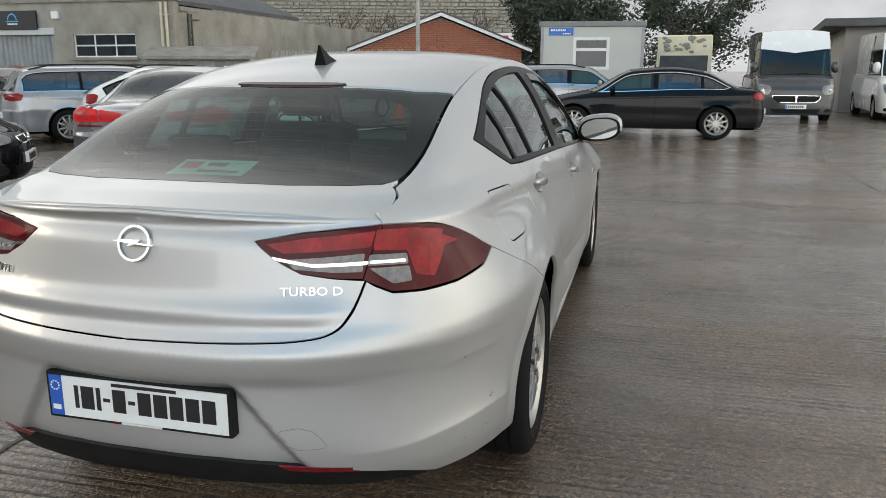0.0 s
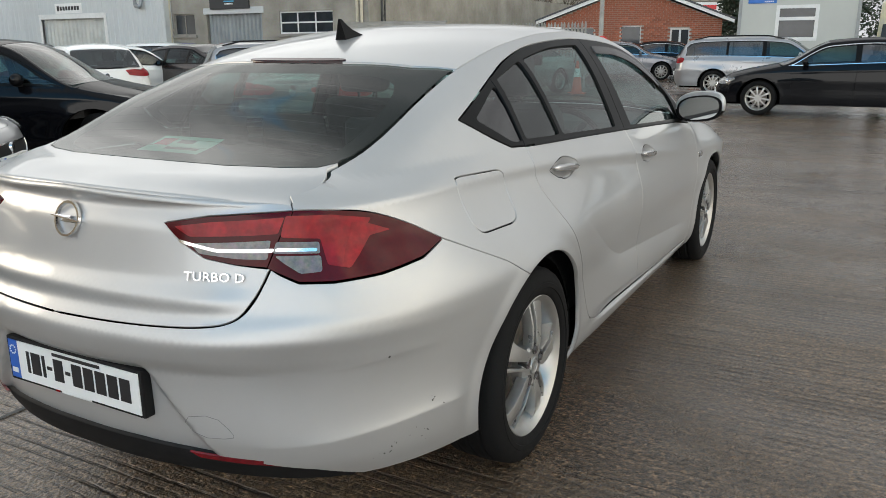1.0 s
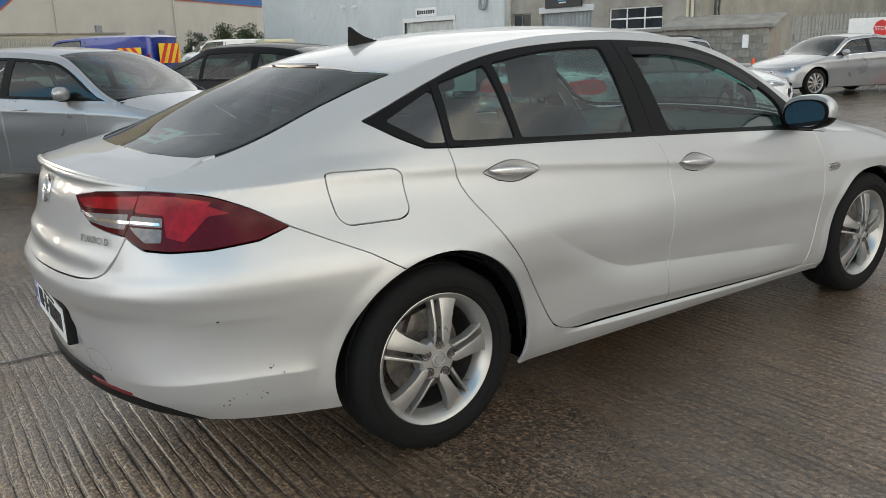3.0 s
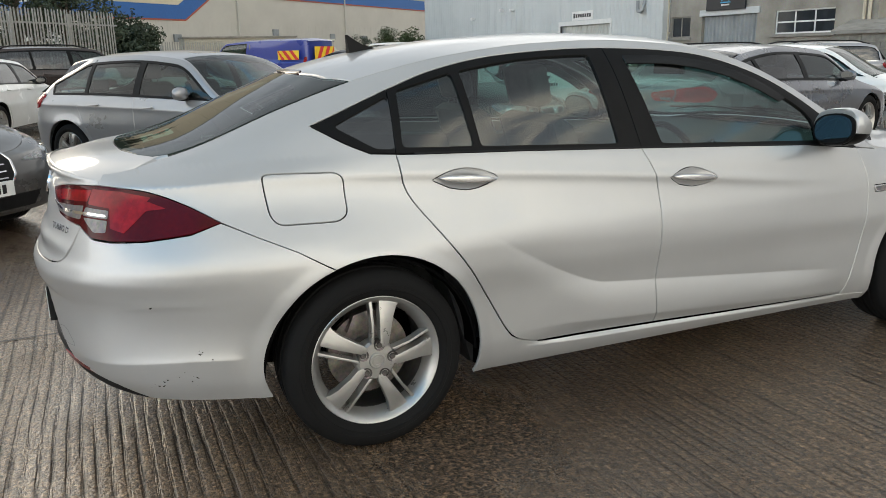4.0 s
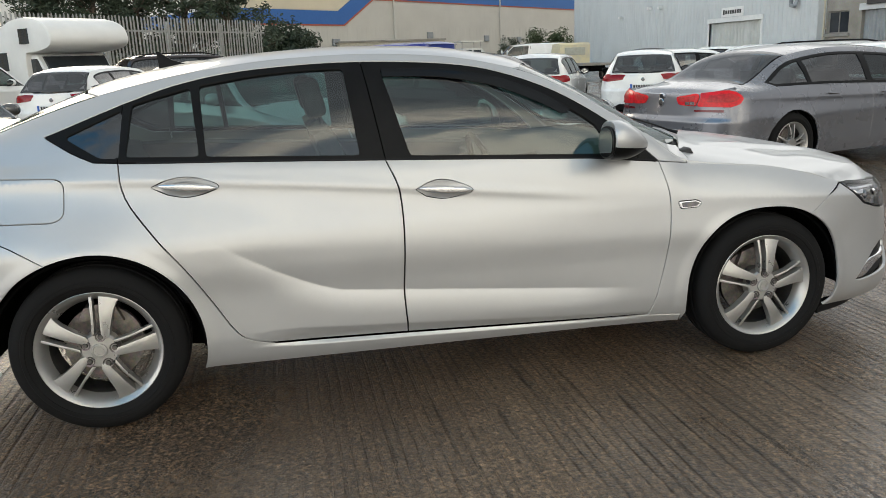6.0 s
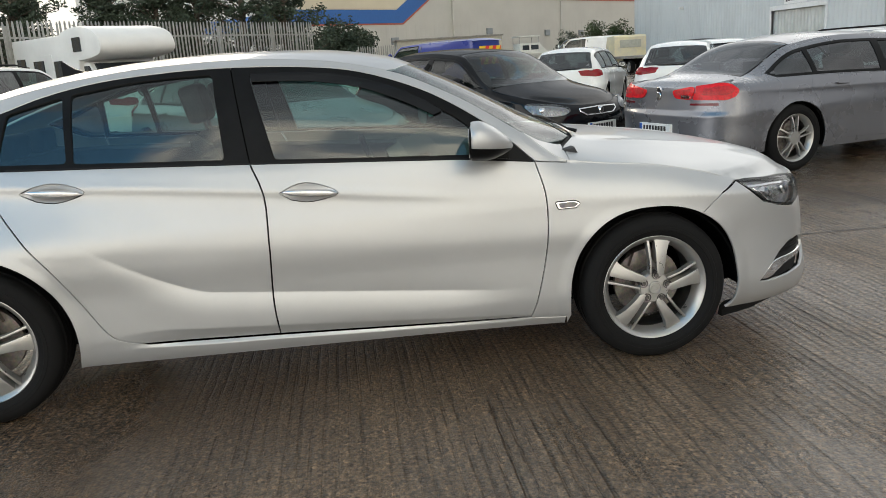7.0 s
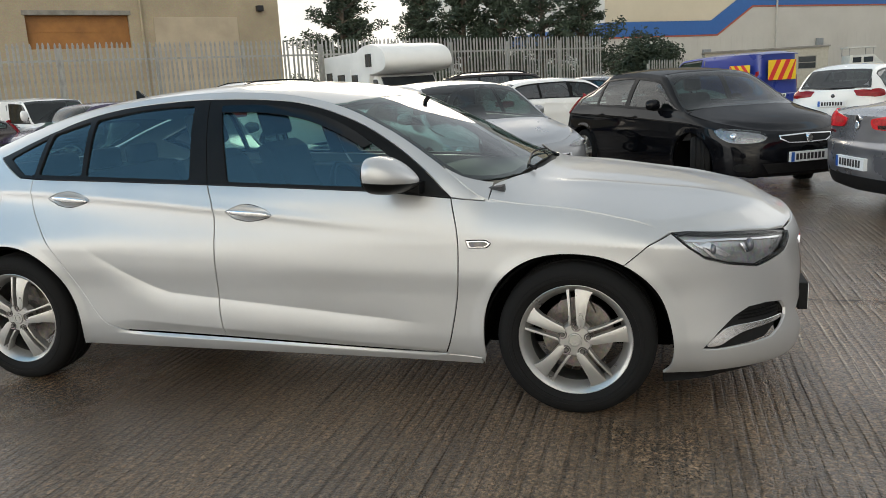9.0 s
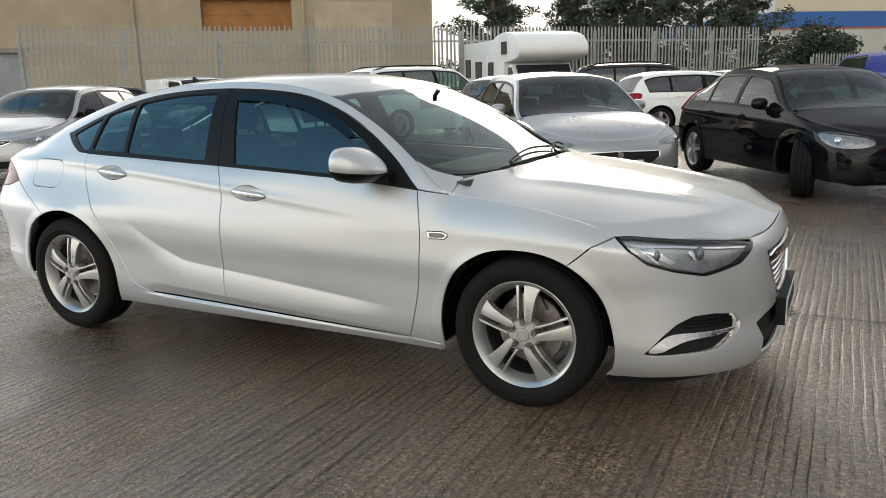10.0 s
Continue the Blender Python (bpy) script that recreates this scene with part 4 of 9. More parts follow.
                o = skin_part("window_pane", mirrored(*gl) if flip else gl, GLASS, door, "tinted side window glass")
                o.visible_shadow = False
    both("quarter_light", skin(S, glass_q, step=(0.05, 0.05), lift=-0.004, gap=-0.008, turn_in=0), GLASS_DARK, car, "dark privacy quarter glass")

    edge = flowing([(1.168, 1.336), (1.417, 1.328), (1.654, 1.287), (1.838, 1.212), (1.95, 1.143)], 4)
    under = flowing([(1.172, 1.306), (1.40, 1.296), (1.62, 1.256), (1.795, 1.188), (1.91, 1.128)], 4)
    both("wind_deflector", skin(S, edge + under[::-1], step=(0.04, 0.03), lift=0.007, gap=0, turn_in=0.006), pane("deflector_tint", (0.03, 0.03, 0.032), 0.05, 0.04), car, "dark tinted wind deflector")

    # wing, nose
    def arc_f(a0, a1, n):
        out = []
        for a in np.linspace(a0, a1, n):
            c, q = math.cos(radians(a)), math.sin(radians(a))
            r = (abs(c) ** 2.3 + abs(q) ** 2.3) ** (-1 / 2.3)
            out.append((2.815 + 0.366 * r * c, 0.315 + 0.376 * r * q))
        return out
    arch_f = [(2.438, 0.19)] + arc_f(192, 58, 34)
    nose_arch = arc_f(-20, 58, 22)
    wing_top = edge_line(H, 2.46, 3.21, 24)
    rep = [(2.386, 0.744), (2.47, 0.746), (2.496, 0.733), (2.478, 0.714), (2.398, 0.712)]
    wing = front_gap[::-1] + [(2.46, 0.898)] + wing_top[:-1] + [(3.205, 0.768), (3.116, 0.727)] + arch_f[::-1] + [(2.43, 0.225)]
    both("front_wing", skin(S, wing, [fillet(rep, 0.008)], st), SILVER, car)
    for o in both("side_repeater", skin(S, fillet(rep, 0.008), step=(0.02, 0.01), lift=0.002), CHROME, car, "chrome framed side repeater"):
        pass
    both("repeater_lens", skin(S, fillet([(2.400, 0.738), (2.466, 0.740), (2.483, 0.732), (2.47, 0.720), (2.408, 0.718)], 0.006), step=(0.02, 0.01), lift=0.005, gap=0, turn_in=0.003), LAMP_WHITE, car)
    lamp_f = [(3.205, 0.768), (3.261, 0.77), (3.42, 0.756), (3.636, 0.736), (3.78, 0.712), (3.765, 0.69), (3.68, 0.645), (3.585, 0.628), (3.51, 0.615), (3.392, 0.637), (3.3, 0.667), (3.25, 0.715)]
    fog = [(3.277, 0.296), (3.337, 0.366), (3.397, 0.424), (3.455, 0.455), (3.534, 0.46), (3.628, 0.448), (3.654, 0.413), (3.646, 0.388), (3.605, 0.357), (3.539, 0.322), (3.428, 0.306), (3.322, 0.294)]
    grille = [(hi, 0.675), (4.1, 0.672), (3.875, 0.655), (3.885, 0.6), (3.935, 0.52), (4.02, 0.452), (4.1, 0.437), (hi, 0.434)]
    intake = [(hi, 0.41), (4.0, 0.405), (3.84, 0.398), (3.76, 0.382), (3.80, 0.31), (3.79, 0.25), (4.0, 0.228), (hi, 0.225)]
    nose_top = [(3.636, 0.737), (3.78, 0.728), (3.95, 0.732), (4.1, 0.738), (hi, 0.742)]
    bumper = ([(hi, 0.2), (4.0, 0.2), (3.715, 0.205), (3.577, 0.212), (3.42, 0.2), (3.3, 0.186)] + nose_arch + [(3.116, 0.727), (3.205, 0.765)]
              + [(3.25, 0.714), (3.3, 0.665), (3.392, 0.635), (3.51, 0.613), (3.585, 0.626), (3.68, 0.643), (3.765, 0.688), (3.782, 0.713)] + nose_top[1:]
              + [(hi, 0.676)] + [(a, b + 0.001) for a, b in grille[1:-1]] + [(hi, 0.429)] + [(hi, 0.411)] + intake[1:-1] + [(hi, 0.224)])
    piece = skin(S, bumper, [fog], st, keep=(hi,))
    skin_part("front_bumper", joined(piece, mirrored(*piece)), SILVER, car)
    deep = lambda d: (lambda a, b: S(a, b) - np.stack([0.25 * d + a * 0, d + a * 0, a * 0], -1))
    for loop, name, d in ((fog, "fog_lamp_recess", 0.03),):
        both(name, skin(deep(d), loop, step=(0.04, 0.03), gap=-0.004, turn_in=0), BLACK_PLASTIC, car)
    blade = [(3.282, 0.300), (3.325, 0.345), (3.372, 0.384), (3.48, 0.389), (3.56, 0.391), (3.647, 0.396), (3.646, 0.386), (3.55, 0.373), (3.431, 0.362), (3.37, 0.33), (3.335, 0.304)]
    both("fog_lamp_blade", skin(S, rounded(blade, 2), step=(0.02, 0.01), lift=-0.008, gap=0, turn_in=0.02), CHROME, car, "satin chrome fog lamp blade")
    for z in (0.405, 0.418, 0.431):
        both("fog_lamp_slat", skin(S, [(3.42, z), (3.63, z), (3.63, z + 0.005), (3.42, z + 0.005)], step=(0.03, 0.01), lift=-0.016, gap=0, turn_in=0.01), BLACK_TRIM, car)
    piece = skin(deep(0.045), grille, step=(0.04, 0.03), gap=0, turn_in=0, keep=(hi,))
    skin_part("grille_backing", joined(piece, mirrored(*piece)), BLACK_PLASTIC, car)
    piece = skin(deep(0.03), intake, step=(0.04, 0.03), gap=0, turn_in=0, keep=(hi,))
    skin_part("lower_intake", joined(piece, mirrored(*piece)), BLACK_PLASTIC, car)
    for k, z in enumerate((0.46, 0.492, 0.522, 0.552, 0.582)):
        a = 3.9 + (0.1 if z < 0.48 else 0.05 if z < 0.5 else 0.03 if z < 0.53 else 0.01)
        piece = skin(S, [(a, z), (hi, z), (hi, z + 0.011), (a, z + 0.011)], step=(0.06, 0.01), lift=-0.012, gap=0, turn_in=0.018, keep=(hi,))
        skin_part("grille_bar", joined(piece, mirrored(*piece)), CHROME, car, "thin chrome grille bar")
    piece = skin(S, [(3.9, 0.635), (4.0, 0.628), (4.18, 0.606), (hi, 0.604), (hi, 0.652), (4.2, 0.65), (3.98, 0.652)], step=(0.04, 0.01), lift=0.004, gap=0, turn_in=0.02, keep=(hi,))
    skin_part("grille_wing", joined(piece, mirrored(*piece)), CHROME, car, "broad chrome grille wing")
    rim_g = [(3.872, 0.657), (3.883, 0.6), (3.933, 0.519), (4.019, 0.45), (4.1, 0.433), (hi, 0.428), (hi, 0.438), (4.1, 0.444), (4.027, 0.461), (3.943, 0.526), (3.894, 0.604), (3.886, 0.654)]
    piece = skin(S, rim_g, step=(0.03, 0.01), lift=0.003, gap=0, turn_in=0.02, keep=(hi,))
    skin_part("grille_surround", joined(piece, mirrored(*piece)), CHROME, car)
    bm = bmesh.new()
    yf = float(H.nose_y(0.36)) + 0.012
    box(bm, (-0.27, yf - 0.03, 0.3), (0.27, yf + 0.012, 0.425), 0.006)
    plate_f = part("front_number_plate", bm, BLACK_PLASTIC, car, "white number plate in a black holder")
    bm = bmesh.new()
    box(bm, (-0.26, yf + 0.012, 0.308), (0.26, yf + 0.015, 0.417))
    part("plate_face", bm, PLATE_WHITE, plate_f)
    for k in range(8):
        bm = bmesh.new()
        box(bm, (-0.19 + k * 0.052, yf + 0.015, 0.325), (-0.155 + k * 0.052, yf + 0.0165, 0.4))
        part("plate_bar", bm, INK, plate_f)
    piece = skin(S, [(3.2, 0.13), (3.42, 0.15), (3.7, 0.17), (hi, 0.165), (hi, 0.2), (4.0, 0.198), (3.715, 0.202), (3.577, 0.209), (3.42, 0.197), (3.3, 0.184), (3.19, 0.178)], step=(0.04, 0.02), lift=-0.012, gap=0, turn_in=0.03, keep=(hi,))
    skin_part("front_splitter", joined(piece, mirrored(*piece)), BLACK_PLASTIC, car)

    # headlamps
    loop = rounded(lamp_f, 1)
    bowl = skin(lambda a, b: S(a, b) - np.stack([0.02 + a * 0, 0.03 + a * 0, a * 0], -1), loop, step=(0.03, 0.02), gap=-0.002, turn_in=0)
    for o, flip in zip(both("headlamp", bowl, LAMP_INSIDE, car, "clear headlamp with grey reflector"), (0, 1)):
        sign = -1 if flip else 1
        for s, r in ((3.36, 0.022), (3.52, 0.028)):
            bm = bmesh.new()
            p = S(s, 0.695)
            c = Vector((sign * p[0], p[1], p[2])) - Vector((sign * 0.014, 0.024, 0))
            bmesh.ops.create_uvsphere(bm, u_segments=18, v_segments=10, radius=r, matrix=Matrix.Translation(c) @ Matrix.Diagonal((0.8, 0.6, 1, 1)))
            part("projector", bm, mat("projector_glass", (0.12, 0.13, 0.14), 0.05, 0.6, vary=0.3, scale=30), o, smooth_angle=60)
        for line in ([(3.30, 0.725), (3.34, 0.735), (3.38, 0.69), (3.41, 0.668), (3.385, 0.662), (3.345, 0.685)], [(3.47, 0.718), (3.482, 0.718), (3.49, 0.672), (3.478, 0.672)], [(3.25, 0.748), (3.42, 0.742), (3.74, 0.708), (3.74, 0.702), (3.42, 0.735), (3.26, 0.74)], [(3.28, 0.735), (3.29, 0.735), (3.35, 0.665), (3.34, 0.66)]):
            fin = skin(S, line, step=(0.02, 0.01), lift=-0.016, gap=0, turn_in=0.01)
            skin_part("reflector_fin", mirrored(*fin) if flip else fin, CHROME, o)
        lens = skin(S, loop, step=(0.03, 0.02), lift=0.0015, gap=0.003, turn_in=0.006)
        skin_part("lens", mirrored(*lens) if flip else lens, LAMP_CLEAR, o).visible_shadow = False
        rim = skin(S, lamp_f, [inset(dense(lamp_f, 0.02), 0.008)], (0.03, 0.02), lift=0.0, gap=0.001, turn_in=0.02)
        skin_part("lamp_seal", mirrored(*rim) if flip else rim, BLACK_TRIM, o)

    # bonnet, screen, roof, tail glass
    meet, rim = meeting(H, [(3.21, 0.77), (3.3, 0.762), (3.42, 0.757)] + nose_top, 0.16, -1)
    half = [(0.0, 3.7)]
    front = [(x, y - 0.004) for x, y in rim]
    side_b = [(float(H.edge_x(y)) - 0.004, float(y)) for y in np.linspace(3.19, 2.475, 18)]
    bonnet = mirror_loop([(0.0, front[0][1])] + front[1:] + side_b + [(0.72, 2.475), (0.62, 2.53), (0.5, 2.585), (0.3, 2.625), (0.0, 2.64)])
    skin_part("bonnet", skin(meet, bonnet, step=(0.03, 0.025)), SILVER, car)
    cowl = mirror_loop([(0.0, 2.66), (0.3, 2.64), (0.52, 2.6), (0.62, 2.55), (0.66, 2.515), (0.64, 2.49), (0.58, 2.51), (0.3, 2.57), (0.0, 2.585)])
    skin_part("cowl", skin(T, cowl, step=(0.06, 0.04), lift=-0.024), BLACK_PLASTIC, car)
    a_line = [(float(H.edge_x(y)) - 0.003, float(y)) for y in np.linspace(2.455, 1.73, 24)]
    screen = [(0.0, 2.605)] + [(0.3, 2.59), (0.52, 2.56), (0.63, 2.5), (0.715, 2.42), (0.765, 2.36)] + [p for p in a_line if p[1] < 2.28] + [(0.6, 1.77), (0.43, 1.838), (0.2, 1.875), (0.0, 1.885)]
    hole = inset(dense(mirror_loop(screen), 0.05), 0.035)
    o = skin_part("windscreen", skin(T, mirror_loop(screen), step=(0.06, 0.05), lift=-0.002, gap=0.001, turn_in=0.004), GLASS, car, "clear windscreen")
    o.visible_shadow = False
    skin_part("screen_border", skin(T, mirror_loop(screen), [hole], step=(0.05, 0.04), lift=-0.008, gap=0.002, turn_in=0.006), BLACK_TRIM, car)
    pillar = [(float(H.edge_x(y)), float(y)) for y in np.linspace(2.474, 2.28, 8)] + [(0.762, 2.35), (0.722, 2.42), (0.7, 2.472)]
    for sgn in (1, -1):
        skin_part("pillar_foot", skin(T, [(sgn * x, y) for x, y in pillar], step=(0.03, 0.02), lift=0.001), SILVER, car)
    r_line = [(float(H.edge_x(y)), float(y)) for y in np.linspace(1.735, 0.055, 60)]
    roof = mirror_loop([(0.0, 1.888), (0.2, 1.878), (0.43, 1.842), (0.6, 1.775)] + r_line + [(0.45, -0.01), (0.22, -0.045), (0.0, -0.055)])
    skin_part("roof", skin(T, roof, step=(0.04, 0.04), gap=0.001), SILVER, car)
    skin_part("headliner", skin(T, roof, step=(0.08, 0.08), lift=-0.03, gap=0.02, turn_in=0), mat("headliner_cloth", (0.42, 0.41, 0.38), 0.95, vary=0.08, scale=30), car)
    lip = flowing([(-0.83, 0.985), (-0.92, 0.994), (-1.11, 1.004), (-1.4, 1.012), (lo, 1.016)], 5)
    lip_face = [(a, b + 0.0025) for a, b in lip]
    rail = S(np.array([p[0] for p in top_edge[:40]]), np.array([p[1] for p in top_edge[:40]]))
    edge_at = lambda y: float(min(H.edge_x(y), np.interp(y, rail[:, 1], rail[:, 0]) + 0.002))
    glass_low = [(0.0, -0.745), (0.15, -0.74), (0.3, -0.725), (0.45, -0.68), (0.54, -0.638), (edge_at(-0.592) - 0.002, -0.592)]
    c_line = [(edge_at(y) - 0.004, float(y)) for y in np.linspace(-0.575, 0.045, 24)]
    tail = mirror_loop(glass_low + c_line + [(0.45, -0.022), (0.22, -0.058), (0.0, -0.068)])
    clear_loop = mirror_loop([(0.0, -0.7), (0.25, -0.685), (0.4, -0.65), (0.5, -0.58), (0.53, -0.45), (0.5, -0.2), (0.43, -0.11), (0.22, -0.13), (0.0, -0.14)])
    o = skin_part("rear_window", skin(T, tail, step=(0.05, 0.05), lift=0.0, gap=0.002, turn_in=0.005), TAIL_GLASS, car, "tinted rear window with black border")
    o.visible_shadow = False
    skin_part("rear_window_border", skin(T, tail, [rounded(clear_loop, 2)], step=(0.05, 0.05), lift=-0.006, gap=0.004, turn_in=0), BLACK_TRIM, car)
    for k in range(9):
        y = -0.62 + k * 0.052
        skin_part("heater_wire", skin(T, [(-0.5, y), (0.5, y), (0.5, y + 0.0016), (-0.5, y + 0.0016)], step=(0.1, 0.02), lift=-0.003, gap=0, turn_in=0), mat("heater_wire", (0.1, 0.09, 0.08), 0.7), car)
    brake = mirror_loop([(0.0, -0.062), (0.12, -0.057), (0.2, -0.046), (0.212, -0.038), (0.19, -0.03), (0.1, -0.037), (0.0, -0.04)])
    skin_part("high_brake_lamp", skin(T, rounded(brake, 1), step=(0.03, 0.02), lift=0.006, gap=0, turn_in=0.02), LAMP_DARK, car, "dark high-level brake lamp strip")

    # tailgate
    meet, rim = meeting(H, lip, 0.16, 1)
    seam_b = flowing([(lo, 0.6985), (-1.25, 0.7045), (-1.1, 0.711), (-1.03, 0.727), (-0.984, 0.768), (-0.925, 0.843)], 5)
    inner = [(-0.84, 0.974), (-0.94, 0.970), (-1.07, 0.962), (-1.2, 0.943), (-1.145, 0.898), (-1.085, 0.865), (-1.007, 0.852), (-0.93, 0.846)]
    dish = lambda a, b: S(a, b) + np.stack([a * 0, 0.012 * np.exp(-((b - 0.975) / 0.026) ** 2) * smooth(-0.78, -1.0, a) - 0.013 * np.exp(-((b - 0.768) / 0.026) ** 2) * smooth(-0.93, -1.1, a), a * 0], -1)
    run = np.arange(lo + 0.01, -0.8, 0.012)
    ridge = np.concatenate([np.stack([run, run * 0 + h], 1) for h in (0.953, 0.961, 0.969, 0.977, 0.985, 0.992)])
    face = skin(dish, seam_b + inner[::-1][1:] + lip_face, (), (0.024, 0.008), gap=0.0015, keep=(lo,), lines=ridge)
    side_d = [(edge_at(y), float(y)) for y in np.linspace(-0.61, -0.79, 9)]
    deck_loop = mirror_loop([(0.0, rim[0][1] - 0.0015)] + [(x, y - 0.0015) for x, y in rim[1:]] + side_d[::-1] + glass_low[::-1])
    deck = skin(meet, deck_loop, (), (0.03, 0.02), gap=0.003)
    skin_part("tailgate", joined(face, mirrored(*face), deck), SILVER, car)

    # tail lamps
    outer = lamp_top + [(-0.93, 0.845), (-0.905, 0.832), (-0.865, 0.812), (-0.783, 0.808), (-0.664, 0.813), (-0.533, 0.829)]
    red_band = [(-0.645, 0.940), (-0.75, 0.959), (-0.862, 0.963), (-0.88, 0.914), (-0.785, 0.906), (-0.785, 0.846), (-0.745, 0.836), (-0.712, 0.862), (-0.686, 0.9)]
    guide = [(-0.60, 0.905), (-0.655, 0.928), (-0.70, 0.936), (-0.712, 0.905), (-0.735, 0.872), (-0.75, 0.838), (-0.735, 0.833), (-0.70, 0.862), (-0.66, 0.90)]
    clear_a = [(-0.79, 0.899), (-0.893, 0.904), (-0.908, 0.878), (-0.795, 0.873)]
    clear_b = [(-0.795, 0.868), (-0.905, 0.872), (-0.885, 0.853), (-0.855, 0.830), (-0.803, 0.832)]
    red_in = [(-0.865, 0.960), (-1.05, 0.950), (-1.165, 0.936), (-1.12, 0.914), (-0.885, 0.922)]
    white_in = [(-0.905, 0.908), (-1.0, 0.904), (-1.12, 0.899), (-1.1, 0.876), (-1.0, 0.866), (-0.925, 0.864)]
    bar_in = [(-0.9, 0.889), (-1.05, 0.888), (-1.155, 0.907), (-1.148, 0.898), (-1.05, 0.880), (-0.907, 0.880)]
    bar_out = [(-0.80, 0.886), (-0.897, 0.890), (-0.902, 0.882), (-0.80, 0.878)]
    for name, loop, bits in (("tail_lamp", outer, ((red_band, LAMP_RED, 0.0012), (guide, LAMP_BRIGHT, 0.0018), (bar_out, CHROME, 0.0028), (clear_a, LAMP_WHITE, 0.002), (clear_b, LAMP_WHITE, 0.002))),
                             ("tailgate_lamp", inner, ((red_in, LAMP_RED, 0.0012), (white_in, LAMP_WHITE, 0.0016), (bar_in, CHROME, 0.0026)))):
        for o, flip in zip(both(name, skin(S, loop, step=(0.02, 0.012), lift=0.001, gap=0.0012), LAMP_DEEP, car, "smoked red tail lamp"), (0, 1)):
            for bit, m, up in bits:
                p = skin(S, fillet(bit, 0.006), step=(0.02, 0.012), lift=0.001 + up, gap=0, turn_in=0.002)
                skin_part("lamp_element", mirrored(*p) if flip else p, m, o)

    # rear bumper
    low = [(-0.372, 0.258), (-0.56, 0.268), (-0.75, 0.27), (-0.862, 0.31), (-1.03, 0.345), (-1.184, 0.362), (-1.35, 0.372), (lo, 0.375)]
    r_loop = low + [*flowing([(lo, 0.6965), (-1.25, 0.7025), (-1.1, 0.709), (-1.028, 0.725), (-0.981, 0.766), (-0.9225, 0.841)], 5), (-0.905, 0.828), (-0.865, 0.808), (-0.783, 0.804), (-0.664, 0.809), (-0.533, 0.825)] + seam[::-1] + arch_b[1:]
    bump_up = lambda a: np.interp(a, [-1.19, -1.0, -0.9, -0.77, -0.61, -0.52], [0.609, 0.588, 0.583, 0.587, 0.604, 0.602])
    bump_low = lambda a: np.interp(a, [-1.04, -0.95, -0.87, -0.79, -0.71, -0.63, -0.55, -0.48, -0.4], [0.391, 0.386, 0.389, 0.396, 0.405, 0.411, 0.415, 0.414, 0.409])
    sr = np.arange(-1.2, -0.38, 0.011)
    folds = np.concatenate([np.stack([sr, f(sr) + h], 1) for f in (bump_up, bump_low) for h in (-0.0075, -0.0025, 0.0025, 0.0075)])

    def fold(a, b):
        """The bumper's skin with its shelf, its tucked lower edge and the hollow round the plate."""
        p = S(a, b)
        flat = smooth(-1.35, -1.0, a)
        up = b - bump_up(a)
        tuck = -0.0045 * np.where(up > 0, np.exp(-up / 0.05), np.exp(up / 0.035)) * (1 - smooth(-0.62, -0.45, a)) * smooth(-1.2, -1.08, a)
        down = b - bump_low(a)
        low = -0.009 * np.where(down > 0, np.exp(-down / 0.035), 1 + down / 0.16) * smooth(-1.12, -0.8, a) * smooth(-0.385, -0.46, a)
        hollow = 0.022 * smooth(-1.135 + 0.80 * (0.41 - b), -1.175 + 0.80 * (0.41 - b), a) * smooth(0.60, 0.57, b)
        p[..., 0] -= (tuck + low) * flat
        p[..., 1] += (tuck + low) * (1 - 0.6 * flat) + hollow
        return p
    piece = skin(fold, r_loop, (), (0.022, 0.008), gap=0.0015, keep=(lo,), lines=folds)
    skin_part("rear_bumper", joined(piece, mirrored(*piece)), SILVER, car, "silver rear bumper with scrapes at the corner")
    piece = skin(S, low[2:] + [(lo, 0.3), (-1.2, 0.292), (-0.95, 0.268), (-0.78, 0.258)], step=(0.03, 0.02), lift=-0.008, gap=0, turn_in=0.04, keep=(lo,))
    skin_part("rear_valance", joined(piece, mirrored(*piece)), BLACK_PLASTIC, car, "black lower rear valance")
    both("rear_reflector", skin(S, [(-0.862, 0.334), (-1.03, 0.352), (-1.178, 0.366), (-1.15, 0.35), (-0.9, 0.324)], step=(0.03, 0.01), lift=0.002, gap=0, turn_in=0.006), REFLECTOR, car, "long dark red bumper reflector")
    tow = rounded([(-1.188, 0.464), (-1.095, 0.476), (-1.045, 0.425), (-1.05, 0.41), (-1.142, 0.411)], 1)
    ring = skin(S, tow, [inset(dense(tow, 0.01), 0.0016)], step=(0.02, 0.01), lift=0.0008, gap=0, turn_in=0.0005)
    skin_part("tow_eye_cover", ring, mat("panel_seam_grey", (0.2, 0.2, 0.2), 0.6), car)
    bm = bmesh.new()
    rnd = random.Random(5)
    marks = ((-0.658, 0.6), (-0.524, 0.445), (-0.53, 0.44), (-0.497, 0.42), (-0.606, 0.36), (-0.551, 0.358), (-0.57, 0.345), (-0.66, 0.343), (-0.646, 0.35), (-0.666, 0.327), (-0.682, 0.326))
    for k, (s, z) in enumerate(marks * 2):
        if k >= len(marks):
            s, z = s + rnd.gauss(0, 0.02), z + rnd.gauss(0, 0.008)
        p = fold(np.array([s]), np.array([z]))[0] + np.array((0.0012, -0.0012, 0))
        r = rnd.uniform(0.0016, 0.0036) if k < len(marks) else rnd.uniform(0.0008, 0.0018)
